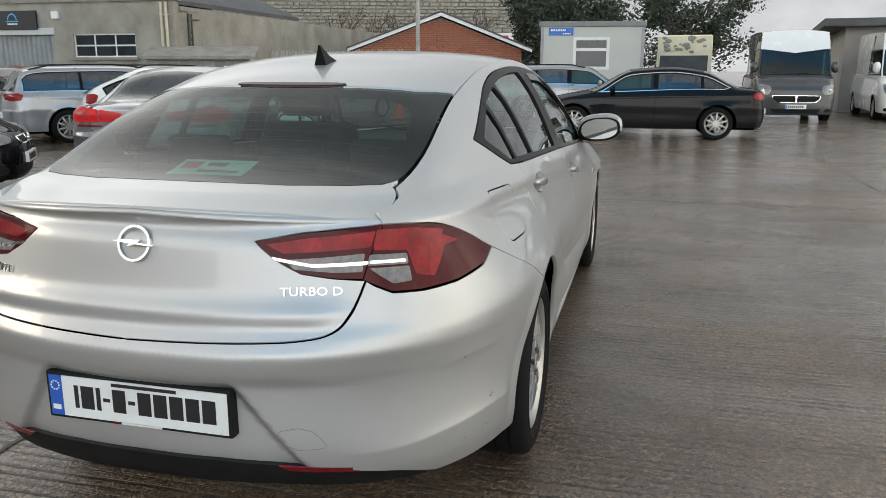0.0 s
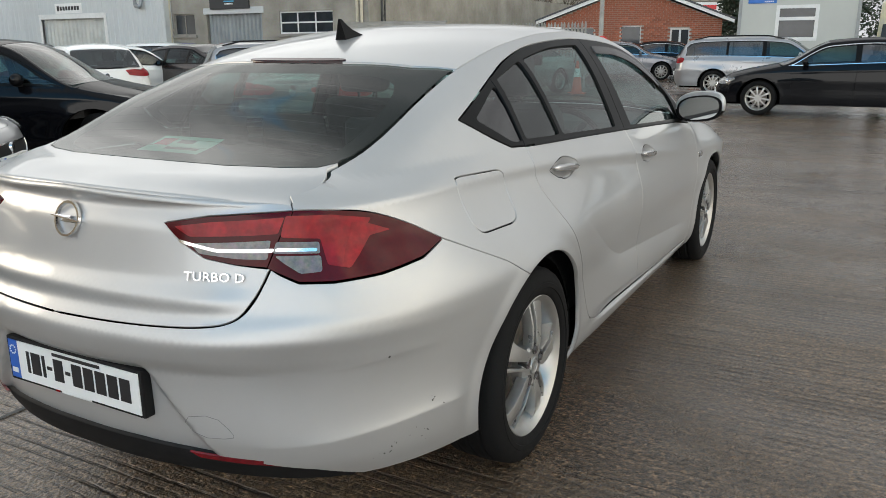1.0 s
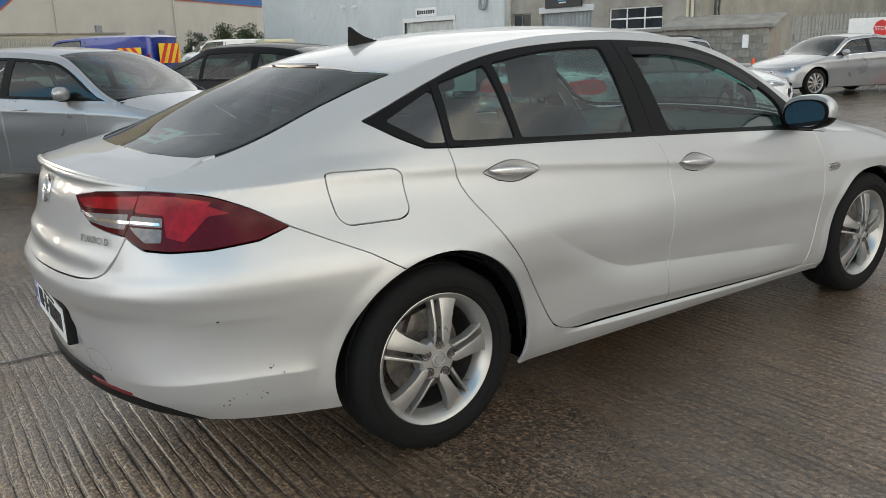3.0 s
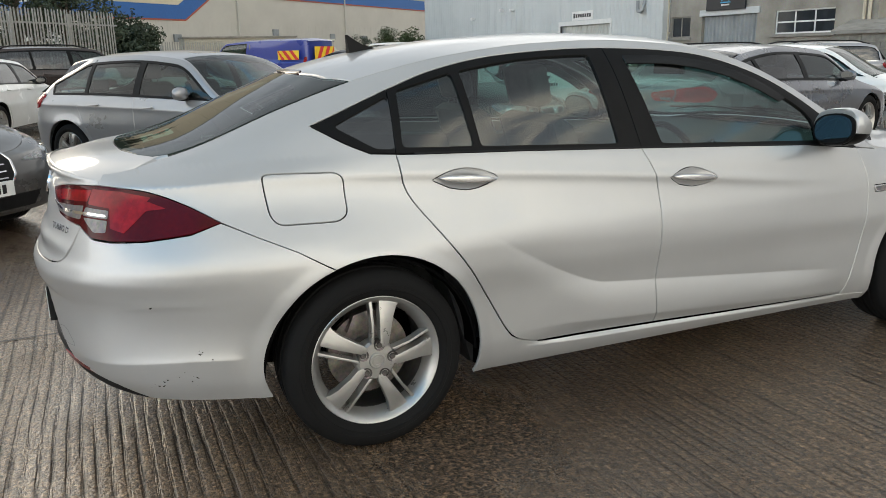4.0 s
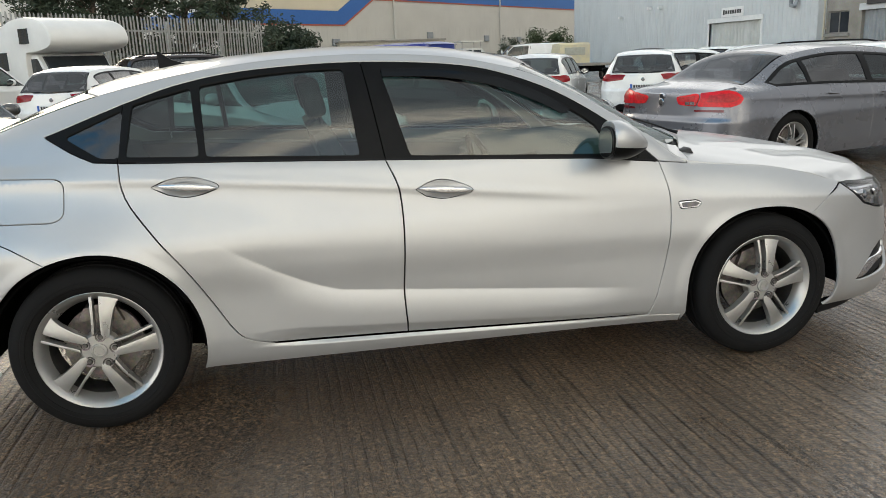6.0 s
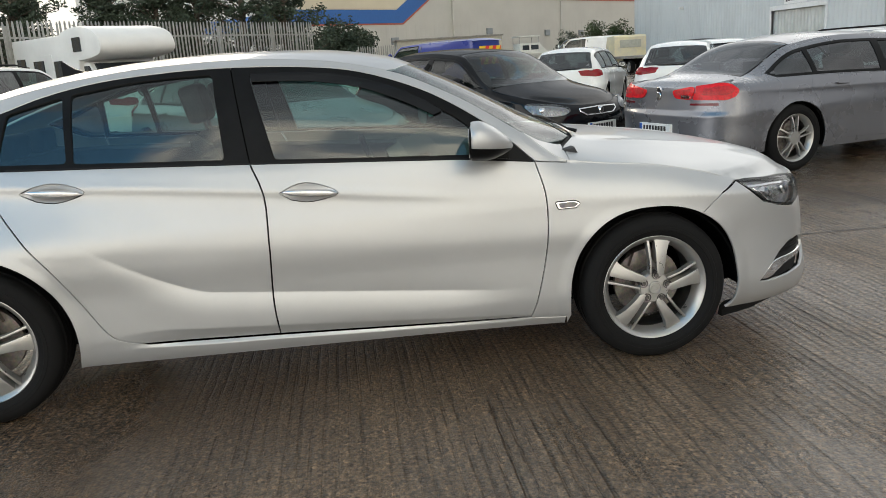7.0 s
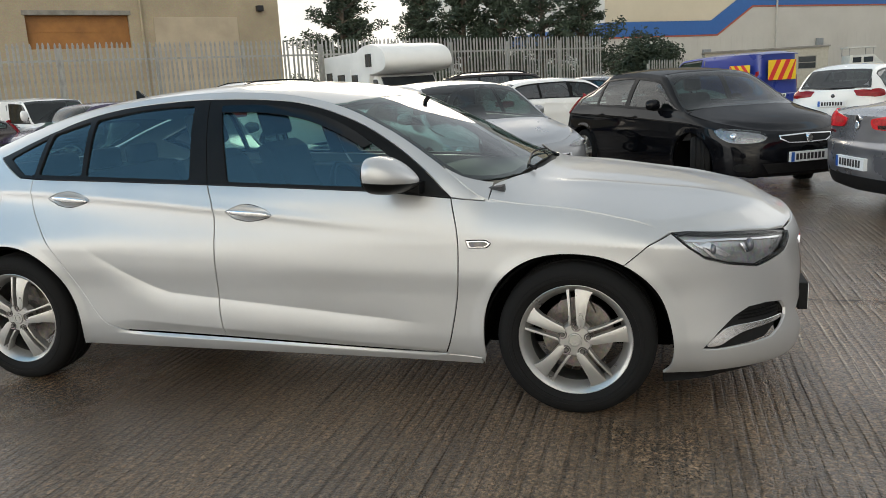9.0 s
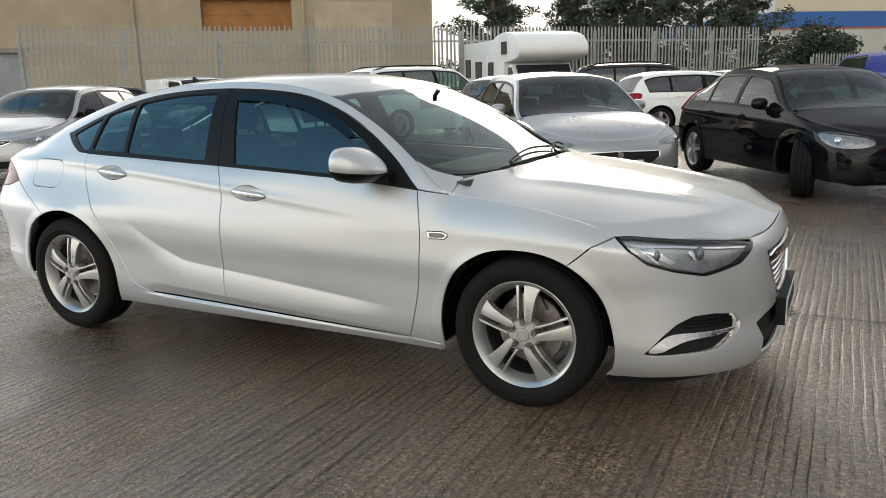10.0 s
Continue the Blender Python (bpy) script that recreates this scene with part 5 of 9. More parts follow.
        bmesh.ops.create_icosphere(bm, subdivisions=1, radius=r, matrix=Matrix.Translation(p) @ Matrix.Rotation(rnd.uniform(-0.8, 0.3), 4, "X") @ Matrix.Diagonal((0.3, rnd.uniform(0.8, 2.6), rnd.uniform(0.4, 1.0), 1)))
    tagged(part("scrape_marks", bm, DIRT, car, "dark scrape marks in the paint"), kind="stuff")

    # number plate, badge and lettering on the tail
    yp = float(H.tail_y(0.5)) + 0.03
    tilt = pose(0, 0, 0)
    bm = bmesh.new()
    box(bm, (-0.272, yp - 0.016, 0.447), (0.272, yp + 0.03, 0.577), 0.006)
    plate = part("rear_number_plate", bm, BLACK_PLASTIC, car, "white number plate with a blue band in a black frame")
    bm = bmesh.new()
    box(bm, (-0.222, yp - 0.0185, 0.456), (0.262, yp - 0.016, 0.568))
    part("plate_face", bm, PLATE_WHITE, plate)
    bm = bmesh.new()
    box(bm, (-0.262, yp - 0.0185, 0.456), (-0.222, yp - 0.016, 0.568))
    part("plate_band", bm, PLATE_BLUE, plate, "blue band with pale bars")
    x = -0.185
    for w in (0.012, 0.038, 0.012, 0.02, 0.038, 0.02, 0.038, 0.038, 0.038, 0.038, 0.038):
        tall = w > 0.03 or w < 0.015
        bm = bmesh.new()
        box(bm, (x, yp - 0.0198, 0.482 if tall else 0.508), (x + w, yp - 0.0185, 0.545 if tall else 0.518))
        part("plate_bar", bm, INK, plate)
        x += w + 0.0085
    bm = bmesh.new()
    box(bm, (-0.07, yp - 0.0198, 0.553), (0.12, yp - 0.0185, 0.562))
    part("plate_bar", bm, INK, plate)
    bm = bmesh.new()
    for k in range(10):
        a = k * math.tau / 10
        box(bm, (-0.243 + 0.012 * math.cos(a) - 0.002, yp - 0.0198, 0.54 + 0.012 * math.sin(a) - 0.002), (-0.243 + 0.012 * math.cos(a) + 0.002, yp - 0.0185, 0.54 + 0.012 * math.sin(a) + 0.002))
    box(bm, (-0.255, yp - 0.0198, 0.472), (-0.231, yp - 0.0185, 0.486))
    box(bm, (-0.05, yp - 0.0175, 0.4495), (0.07, yp - 0.0158, 0.4545))
    part("plate_emblem", bm, PLATE_WHITE, plate)
    bm = bmesh.new()
    box(bm, (-0.075, yp - 0.0177, 0.4488), (-0.06, yp - 0.0158, 0.4552))
    part("plate_red_mark", bm, LAMP_BRIGHT, plate)

    def on_tail(s, z, out=0.0):
        e = 2e-3
        p = dish(np.array([s, s + e, s]), np.array([z, z, z + e]))
        along, up = Vector(p[1] - p[0]).normalized(), Vector(p[2] - p[0]).normalized()
        nrm = along.cross(up)
        m = Matrix((along, nrm.cross(along), nrm)).transposed().to_4x4()
        m.translation = Vector(p[0]) + nrm * out
        return m
    bm = bmesh.new()
    n = 40
    for r0, r1 in ((0.0385, 0.0485),):
        for a in range(n):
            b = (a + 1) % n
            c = [(r * math.cos(k * math.tau / n), r * math.sin(k * math.tau / n), h) for k in (a, b) for r, h in ((r0, 0.0), (r0 + 0.002, 0.007), (r1 - 0.002, 0.007), (r1, 0.0))]
            v = [bm.verts.new(q) for q in c]
            for i in range(3):
                bm.faces.new((v[i], v[i + 1], v[i + 5], v[i + 4]))
    prism(bm, [(-0.065, 0.004), (-0.03, 0.009), (0.02, 0.009), (0.012, 0.002), (0.065, -0.004), (0.03, -0.009), (-0.02, -0.009), (-0.012, -0.002)], 0.0, 0.009, "xy", 0.002)
    bmesh.ops.remove_doubles(bm, verts=bm.verts, dist=1e-5)
    bmesh.ops.recalc_face_normals(bm, faces=bm.faces)
    bmesh.ops.transform(bm, matrix=on_tail(lo + 0.002, 0.926, 0.001) , verts=bm.verts)
    part("badge", bm, CHROME, car, "round chrome badge", 40)
    words("TURBO D", 0.031, CHROME, on_tail(-1.067, 0.822, 0.003), car, "model_lettering", 0.0018, stretch=1.15)
    for k in range(8):
        bm = bmesh.new()
        box(bm, (-0.005, -0.010, 0.0), (0.005, 0.010, 0.003), m=Matrix.Diagonal((-1, 1, 1, 1)) @ on_tail(-1.125 + k * 0.016, 0.828, 0.002))
        bmesh.ops.recalc_face_normals(bm, faces=bm.faces)
        part("model_bar", bm, CHROME, car)

    # sticker inside the tail glass
    sm = []
    for (x0, y0, x1, y1), m, up in (((-0.13, -0.645, 0.115, -0.53), mat("sticker_mint", (0.5, 0.86, 0.72), 0.5, vary=0.04), -0.012), ((-0.113, -0.595, -0.055, -0.547), mat("sticker_red", (0.7, 0.02, 0.05), 0.5, vary=0.04), -0.011), ((-0.035, -0.577, 0.03, -0.553), INK, -0.011), ((-0.043, -0.623, 0.09, -0.605), INK, -0.011)):
        sm.append((skin(T, [(x0, y0), (x1, y0), (x1, y1), (x0, y1)], step=(0.05, 0.05), lift=up, gap=0, turn_in=0), m))
    st_ob = skin_part("window_sticker", sm[0][0], sm[0][1], car, "pale green window sticker with red block and dark bars")
    for p, m in sm[1:]:
        skin_part("sticker_mark", p, m, st_ob)

    # aerial
    bm = bmesh.new()
    z0 = float(T(0.0, 0.33)[2]) - 0.008
    prism(bm, [(0.36, z0 + 0.004), (0.33, z0 + 0.012), (0.28, z0 + 0.028), (0.25, z0 + 0.046), (0.225, z0 + 0.066), (0.213, z0 + 0.066), (0.218, z0 + 0.03), (0.222, z0 - 0.014), (0.3, z0 - 0.006)], -0.022, 0.022, "yz")
    for v in bm.verts:
        v.co.x *= max(0.12, 1 - (v.co.z - z0) / 0.075)
    part("roof_aerial", bm, BLACK_TRIM, car, "black shark-fin aerial", 50)

    # mirrors
    for sgn in (1, -1):
        bm = bmesh.new()
        bmesh.ops.create_uvsphere(bm, u_segments=28, v_segments=16, radius=1)
        for v in bm.verts:
            x, y, z = v.co
            x = math.copysign(abs(x) ** 0.75, x)
            z = math.copysign(abs(z) ** 0.8, z)
            y = max(0.135 * y, -0.035)
            lean = 1 - 0.55 * max(0.0, y / 0.135) ** 1.6
            v.co = (0.13 * x * (0.6 + 0.4 * lean), y - 0.02 * x, (0.08 * z + 0.008) * lean + 0.012 * x - 0.022 * max(0.0, y / 0.135))
        cut = bmesh.ops.bisect_plane(bm, geom=bm.verts[:] + bm.edges[:] + bm.faces[:], plane_co=(0, 0, -0.012), plane_no=(0, 0.1, 1), clear_inner=False)
        me_top, me_low = bm.copy(), bm
        bmesh.ops.delete(me_top, geom=[f for f in me_top.faces if f.calc_center_median().z + 0.1 * f.calc_center_median().y < -0.012], context="FACES")
        bmesh.ops.delete(me_low, geom=[f for f in me_low.faces if f.calc_center_median().z + 0.1 * f.calc_center_median().y > -0.012], context="FACES")
        at = Matrix.Translation((sgn * 0.96, 2.07, 1.02)) @ (Matrix.Identity(4) if sgn > 0 else Matrix.Diagonal((-1, 1, 1, 1)))
        for b in (me_top, me_low):
            bmesh.ops.transform(b, matrix=at, verts=b.verts)
            if sgn < 0:
                bmesh.ops.reverse_faces(b, faces=b.faces)
        cap = part("door_mirror", me_top, SILVER, car, "silver door mirror with black base", 50)
        part("mirror_base", me_low, BLACK_TRIM, cap, smooth_angle=50)
        bm = bmesh.new()
        prism(bm, [(2.11, 0.948), (2.2, 0.94), (2.2, 0.985), (2.12, 0.985)], sgn * 0.815, sgn * 0.905, "yz", 0.006)
        part("mirror_arm", bm, BLACK_TRIM, cap)
        bm = bmesh.new()
        pts = [(0.108 * math.copysign(abs(math.cos(a)) ** 0.8, math.cos(a)), 0.06 * math.copysign(abs(math.sin(a)) ** 0.8, math.sin(a))) for a in np.linspace(0, math.tau, 28, endpoint=False)]
        turn = lambda x, z, f, y: (sgn * (0.96 + x * f), y - 0.156 * x * f, 1.02 + z * f + 0.092 * x * f)
        for f, y0, y1, nm, m in ((1.1, 2.028, 2.06, "mirror_rim", BLACK_TRIM),):
            rim_bm = bmesh.new()
            prism(rim_bm, [(x * f, z * f) for x, z in pts], y0, y1, "xz", 0.004)
            for v in rim_bm.verts:
                v.co = turn(v.co.x, v.co.z, 1.0, v.co.y)
            bmesh.ops.recalc_face_normals(rim_bm, faces=rim_bm.faces)
            part(nm, rim_bm, m, cap, "black mirror rim")
        prism(bm, pts, 2.0245, 2.03, "xz")
        for v in bm.verts:
            v.co = turn(v.co.x, v.co.z, 0.97, v.co.y)
        bmesh.ops.recalc_face_normals(bm, faces=bm.faces)
        part("mirror_glass", bm, mat("mirror_silvering", (0.5, 0.52, 0.52), 0.02, 1.0, vary=0.01), cap, "blue-tinted mirror glass")

    # wipers
    for x0, x1, y0, y1 in ((0.42, -0.2, 2.57, 2.56), (-0.12, -0.58, 2.6, 2.49)):
        bm = bmesh.new()
        pts = [Vector(T(x0 + (x1 - x0) * k / 8, y0 + (y1 - y0) * k / 8 - 0.025 * math.sin(k / 8 * math.pi))) + Vector((0, 0.01, 0.011)) for k in range(9)]
        for a, b in zip(pts, pts[1:]):
            tube(bm, a, b, 0.005, 0.0045, 6)
        tube(bm, pts[0], Vector(pts[0]) + Vector((0.03, 0.035, -0.012)), 0.006, 0.009, 8)
        part("wiper", bm, BLACK_PLASTIC, car, "black windscreen wiper")

    # wheels and their wells
    for y in (0.0, 2.829):
        for right in (True, False):
            add_wheel(car, ((0.893 if right else -0.893), y, 0.324 if y else 0.329), right, spin=0.06 if y else -0.02)
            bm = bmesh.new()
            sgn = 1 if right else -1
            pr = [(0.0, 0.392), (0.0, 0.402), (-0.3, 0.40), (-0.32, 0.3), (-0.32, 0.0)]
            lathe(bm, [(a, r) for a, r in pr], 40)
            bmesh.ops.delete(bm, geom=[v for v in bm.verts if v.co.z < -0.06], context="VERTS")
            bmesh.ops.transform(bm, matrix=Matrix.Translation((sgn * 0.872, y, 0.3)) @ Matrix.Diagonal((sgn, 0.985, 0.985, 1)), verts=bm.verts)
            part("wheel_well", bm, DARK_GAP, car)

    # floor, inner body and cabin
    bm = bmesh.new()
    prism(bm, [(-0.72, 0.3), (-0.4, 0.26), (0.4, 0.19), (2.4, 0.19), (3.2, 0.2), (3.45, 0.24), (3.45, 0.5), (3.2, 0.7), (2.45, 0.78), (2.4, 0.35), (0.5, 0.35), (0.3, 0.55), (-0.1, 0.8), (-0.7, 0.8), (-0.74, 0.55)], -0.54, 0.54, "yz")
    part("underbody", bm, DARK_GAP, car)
    # Wide floor added to keep light from leaking under the car.
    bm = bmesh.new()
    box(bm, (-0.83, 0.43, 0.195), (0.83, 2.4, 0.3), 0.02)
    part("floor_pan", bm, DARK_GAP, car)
    for sgn in (1, -1):
        bm = bmesh.new()
        prism(bm, [(0.42, 0.2), (2.4, 0.2), (2.33, 0.62), (2.3, 0.87), (1.2, 0.93), (0.16, 0.98), (-0.3, 0.97), (-0.42, 0.8), (-0.1, 0.78), (0.3, 0.6)], sgn * 0.54, sgn * 0.77, "yz", 0.03)
        part("door_lining", bm, mat("door_lining", (0.03, 0.03, 0.032), 0.8, vary=0.2, scale=14), car)
    bm = bmesh.new()
    prism(bm, [(1.78, 0.6), (1.76, 0.86), (1.84, 0.9), (2.0, 0.93), (2.38, 0.94), (2.52, 0.95), (2.55, 0.9), (2.5, 0.5)], -0.76, 0.76, "yz", 0.02)
    part("dashboard", bm, mat("dashboard_plastic", (0.025, 0.025, 0.027), 0.7, vary=0.2, scale=18), car)
    for x in (0.37, -0.37):
        front_seat(car, x, 1.18)
    bm = bmesh.new()
    prism(bm, [(0.72, 0.4), (0.74, 0.55), (0.66, 0.6), (0.26, 0.57), (0.2, 0.62), (0.0, 1.0), (-0.1, 1.01), (-0.12, 0.9), (0.1, 0.4)], -0.62, 0.62, "yz", 0.04)
    bench = part("rear_bench", bm, SEAT, car, "dark cloth rear bench")
    for x in (0.36, 0.0, -0.36):
        bm = bmesh.new()
        box(bm, (x - 0.12, -0.12, 1.0), (x + 0.12, -0.03, 1.12), 0.04, segments=3)
        part("head_restraint", bm, SEAT, bench, smooth_angle=50)
    bm = bmesh.new()
    box(bm, (-0.6, -0.62, 0.965), (0.6, -0.12, 0.985), 0.008)
    part("parcel_shelf", bm, SEAT, car)
    bm = bmesh.new()
    ring = []
    n = 32
    for k in range(n):
        a = k * math.tau / n
        ring.append([bm.verts.new(((0.185 + 0.015 * math.cos(b)) * math.cos(a), 0.015 * math.sin(b), (0.185 + 0.015 * math.cos(b)) * math.sin(a))) for b in np.linspace(0, math.tau, 8, endpoint=False)])
    for k in range(n):
        for j in range(8):
            bm.faces.new((ring[k][j], ring[(k + 1) % n][j], ring[(k + 1) % n][(j + 1) % 8], ring[k][(j + 1) % 8]))
    box(bm, (-0.18, -0.01, -0.03), (0.18, 0.02, 0.03), 0.01)
    bmesh.ops.create_uvsphere(bm, u_segments=14, v_segments=8, radius=0.07, matrix=Matrix.Diagonal((1, 0.45, 1, 1)))
    tube(bm, (0, 0.02, 0), (0, 0.25, -0.04), 0.03)
    bmesh.ops.transform(bm, matrix=pose(0.37, 1.68, 0.85, 22, 0, 0), verts=bm.verts)
    part("steering_wheel", bm, BLACK_PLASTIC, car, "black steering wheel", 50)
    bm = bmesh.new()
    box(bm, (-0.11, 1.93, 1.235), (0.11, 1.96, 1.295), 0.02, segments=3)
    tube(bm, (0, 1.95, 1.28), (0, 1.99, 1.33), 0.012)
    part("cabin_mirror", bm, BLACK_PLASTIC, car)
    return car


def front_seat(car, x, y, scale=1.0):
    bm = bmesh.new()
    prism(bm, [(y + 0.42, 0.42), (y + 0.44, 0.55), (y + 0.36, 0.6), (y + 0.06, 0.56), (y - 0.02, 0.62), (y - 0.2, 1.07), (y - 0.26, 1.11), (y - 0.31, 1.08), (y - 0.16, 0.6), (y - 0.08, 0.42)], x - 0.24, x + 0.24, "yz", 0.05)
    seat = part("front_seat", bm, SEAT, car, "dark cloth front seat")
    bm = bmesh.new()
    box(bm, (-0.125, -0.045, -0.085), (0.125, 0.045, 0.085), 0.045, pose(x, y - 0.29, 1.225, 14, 0, 0), 3)
    tube(bm, (x - 0.05, y - 0.26, 1.16), (x - 0.05, y - 0.25, 1.08), 0.007)
    tube(bm, (x + 0.05, y - 0.26, 1.16), (x + 0.05, y - 0.25, 1.08), 0.007)
    part("head_restraint", bm, SEAT, seat, smooth_angle=50)
    return seat


hero = hero_car()

# ---- other vehicles ----
def car_shape(length, width, high, base, behind, kind, lean=None):
    """The curves of an everyday car: rear axle at y = 0, nose along +y."""
    hw, tail, nose, k = width / 2, -behind, length - behind, high / 1.46
    van = kind == "van"
    zr, zf = (1.25, 1.22) if van else ((1.0 * k, 0.93 * k) if kind == "saloon" else (0.97 * k, 0.92 * k))
    bz = 0.78 * k if not van else 1.12
    nz = 0.66 * k if not van else 0.92
    yc = nose - (0.78 if van else 1.22 if kind != "hatch" else 1.12)
    yr = yc - (0.72 if van else 0.8)
    if kind == "saloon":
        back = [(tail, zr - 0.06, 0.70), (tail + 0.2, zr - 0.02, 0.70), (tail + 0.55, zr + 0.03, 0.68), (tail + 1.25, high - 0.12, 0.6)]
    elif kind == "van":
        back = [(tail, high - 0.14, 0.84), (tail + 0.1, high - 0.1, 0.85), (tail + 0.3, high - 0.09, 0.86)]
    else:
        lean = lean or (0.4 if kind == "hatch" else 0.3)
        drop = 0.13 + 0.3 * max(0.0, lean - 0.4)
        back = [(tail, zr - 0.04, 0.74), (tail + 0.1, zr + 0.02, 0.74), (tail + 0.1 + lean, high - drop, 0.63), (tail + 0.5 + lean, high - 0.07, 0.63)]
    rows = back + [(max(0.9, back[-1][0] + 0.3), high - (0.09 if van else 0.05), 0.86 if van else 0.64), (yr, high - (0.15 if van else 0.1), 0.84 if van else 0.69), (yc, zf + (0.0 if not van else 0.0), 0.9), (nose - 0.45, bz, 0.86), (nose, nz, 0.78)]
    up = [0.02, 0.03] + ([0.04, 0.06] if len(back) == 4 else [0.07]) + [0.05 if not van else 0.08, 0.055, 0.085, 0.06, 0.02]
    top = high
    return dict(
        kind=kind, length=length, width=width, high=high, base=base, tail=tail, nose=nose, cowl=yc, roof_front=yr, roof_back=back[-2 if kind != "saloon" and not van else -1][0], glass_foot=back[2 if kind == "saloon" else 1][0],
        axles=(0.0, base), haunch=0.012, lip=0.006, line=0.003,
        tail_from=tail + 0.55, tail_len=0.55, nose_from=nose - 0.75, nose_len=0.75, tail_arc=0.1, nose_arc=0.1,
        tail_n=[(0.2, 3.2), (2.6, 3.4)] if not van else [(0.2, 9.0), (2.6, 9.0)], nose_n=[(0.2, 3.4), (0.9, 2.8)],
        flank=[(z, hw * f) for z, f in ((0.14, 0.9), (0.2, 0.935), (0.28, 0.955), (0.38, 0.97), (0.5, 0.975), (0.66, 0.99), (0.8, 0.985), (1.05, 0.975), (1.3, 0.96))],
        tail_y=[(0.15, tail + 0.14), (0.26, tail + 0.05), (0.42, tail), (0.62, tail), (0.68, tail + 0.025), (0.85, tail + 0.04), (zr, tail + 0.06), (zr + 0.1, tail + 0.1)] if not van else [(0.2, tail + 0.05), (0.4, tail), (0.6, tail), (0.62, tail + 0.03), (high, tail + 0.06)],
        nose_y=[(0.15, nose - 0.12), (0.24, nose - 0.03), (0.45, nose), (nz - 0.08, nose - 0.02), (nz, nose - 0.06), (nz + 0.15, nose - 0.3)],
        crease_z=[(tail, zr - 0.09), (base, zf - 0.13), (nose, nz - 0.02)], crease_x=[(tail, hw * 0.95), (0.4, hw * 0.965), (base, hw * 0.985), (nose, hw * 0.96)],
        belt_z=[(tail, zr - 0.06), (tail + 0.2, zr - 0.01), (0.3, zr - 0.005), (yc - 0.25, zf), (yc, zf - 0.005), (nose - 0.45, bz - 0.002), (nose, nz - 0.002)],
        belt_x=[(tail, hw * 0.86), (0.0, hw * 0.9), (1.2, hw * 0.93), (yc, hw * 0.91), (nose, hw * 0.84)],
        edge_z=[r[:2] for r in rows], edge_x=[(r[0], hw * r[2]) for r in rows], mid_z=[(r[0], r[1] + u) for r, u in zip(rows, up)])


def build_car(name, d, at, label, colour, alloy=None, category="car", glass=None, wheel=0.325, style=None, rails=False, group="", steer=0.0):
    """A whole car or van from its curves, with doors, glass, lamps, grille, plates, mirrors, wheels and cabin."""
    style = style or {}
    C = Shell(d)
    S, T = C.side, C.top
    lo, hi = C.s_min, C.s_max
    glass = glass or SHADED_GLASS
    kind, tail, nose, base, high = d["kind"], d["tail"], d["nose"], d["base"], d["high"]
    hw = d["width"] / 2
    yc, yr = d["cowl"], d["roof_front"]
    car = thing(name, at, label, category, group)
    st = (0.055, 0.026)
    arc = lambda y, r, a0, a1, n: [(y + r * math.cos(radians(a)), 0.315 + r * 1.0 * math.sin(radians(a))) for a in np.linspace(a0, a1, n)]
    r_arch = wheel + 0.062
    edge = edge_line(C, lo + 0.02, hi - 0.02, 110)
    body = [(lo, 0.26), (lo + 0.4, 0.25)] + arc(0.0, r_arch, 190, -14, 16) + arc(base, r_arch, 194, -10, 16) + [(hi - 0.4, 0.21), (hi, 0.2), (hi, edge[-1][1])] + edge[::-1] + [(lo, edge[0][1])]
    run = np.arange(lo + 0.03, hi - 0.03, 0.035)
    along = C.side(run, run * 0 + 0.8)[:, 1]
    back_run = np.arange(lo + 0.02, C.y0, 0.03)
    ridge = np.concatenate([np.stack([run, C.crease_z(along) + h], 1) for h in (-0.03, -0.014, 0.0, 0.012)] + [np.stack([back_run, back_run * 0 + h], 1) for h in (0.61, 0.625, 0.64, 0.655, 0.67, 0.685)])
    belt = lambda y: float(C.belt_z(y)) + 0.012
    rim_z = lambda y: float(C.edge_z(y)) - 0.052
    b_y = base * 0.42 + 0.02
    ys = style.get("dlo", (tail + 0.75 if kind == "saloon" else tail + 0.42 if kind == "hatch" else tail + 0.3, yc - 0.12))
    if kind == "van":
        ys = (b_y + 0.35, yc - 0.1)
    n = 30
    tops = [(y, rim_z(y)) for y in np.linspace(ys[0], ys[1], n) if rim_z(y) > belt(y) + 0.01]
    if kind == "van":
        tops = [(y, min(z, 1.95)) for y, z in tops]
    lows = [(y, belt(y)) for y in np.linspace(ys[1] + 0.02, ys[0] + (0.1 if kind != "estate" else 0.02), 12)]
    dlo = lows + tops
    door_b = base * 0.8
    rear_door = [(b_y, 0.27), (b_y + 0.01, 0.6), (b_y - 0.02, belt(b_y)), (0.25, belt(0.25)), (0.18, 0.86), (0.32, 0.62), (0.45, 0.4), (0.55, 0.29)]
    front_door = [(b_y, 0.27), (door_b - 0.05, 0.26), (door_b + 0.02, 0.5), (door_b + 0.02, 0.8), (door_b - 0.02, belt(door_b)), (b_y - 0.02, belt(b_y)), (b_y + 0.01, 0.6)]
    doors = [("front_door", front_door)] if kind == "van" else [("rear_door", rear_door), ("front_door", front_door)]
    holes = [inset(dense(p, 0.05), 0.003) for _, p in doors]
    piece = skin(S, body, holes + [dlo], st, keep=(lo, hi), gap=0, lines=ridge)
    skin_part("body", joined(piece, mirrored(*piece)), colour, car)
    for nm, loop in doors:
        for o, flip in zip(both(nm, skin(S, loop, step=st, gap=0.006, lines=ridge), colour, car), (0, 1)):
            yh = b_y - 0.75 if nm == "rear_door" else b_y + 0.12
            zh = belt(yh) - 0.11
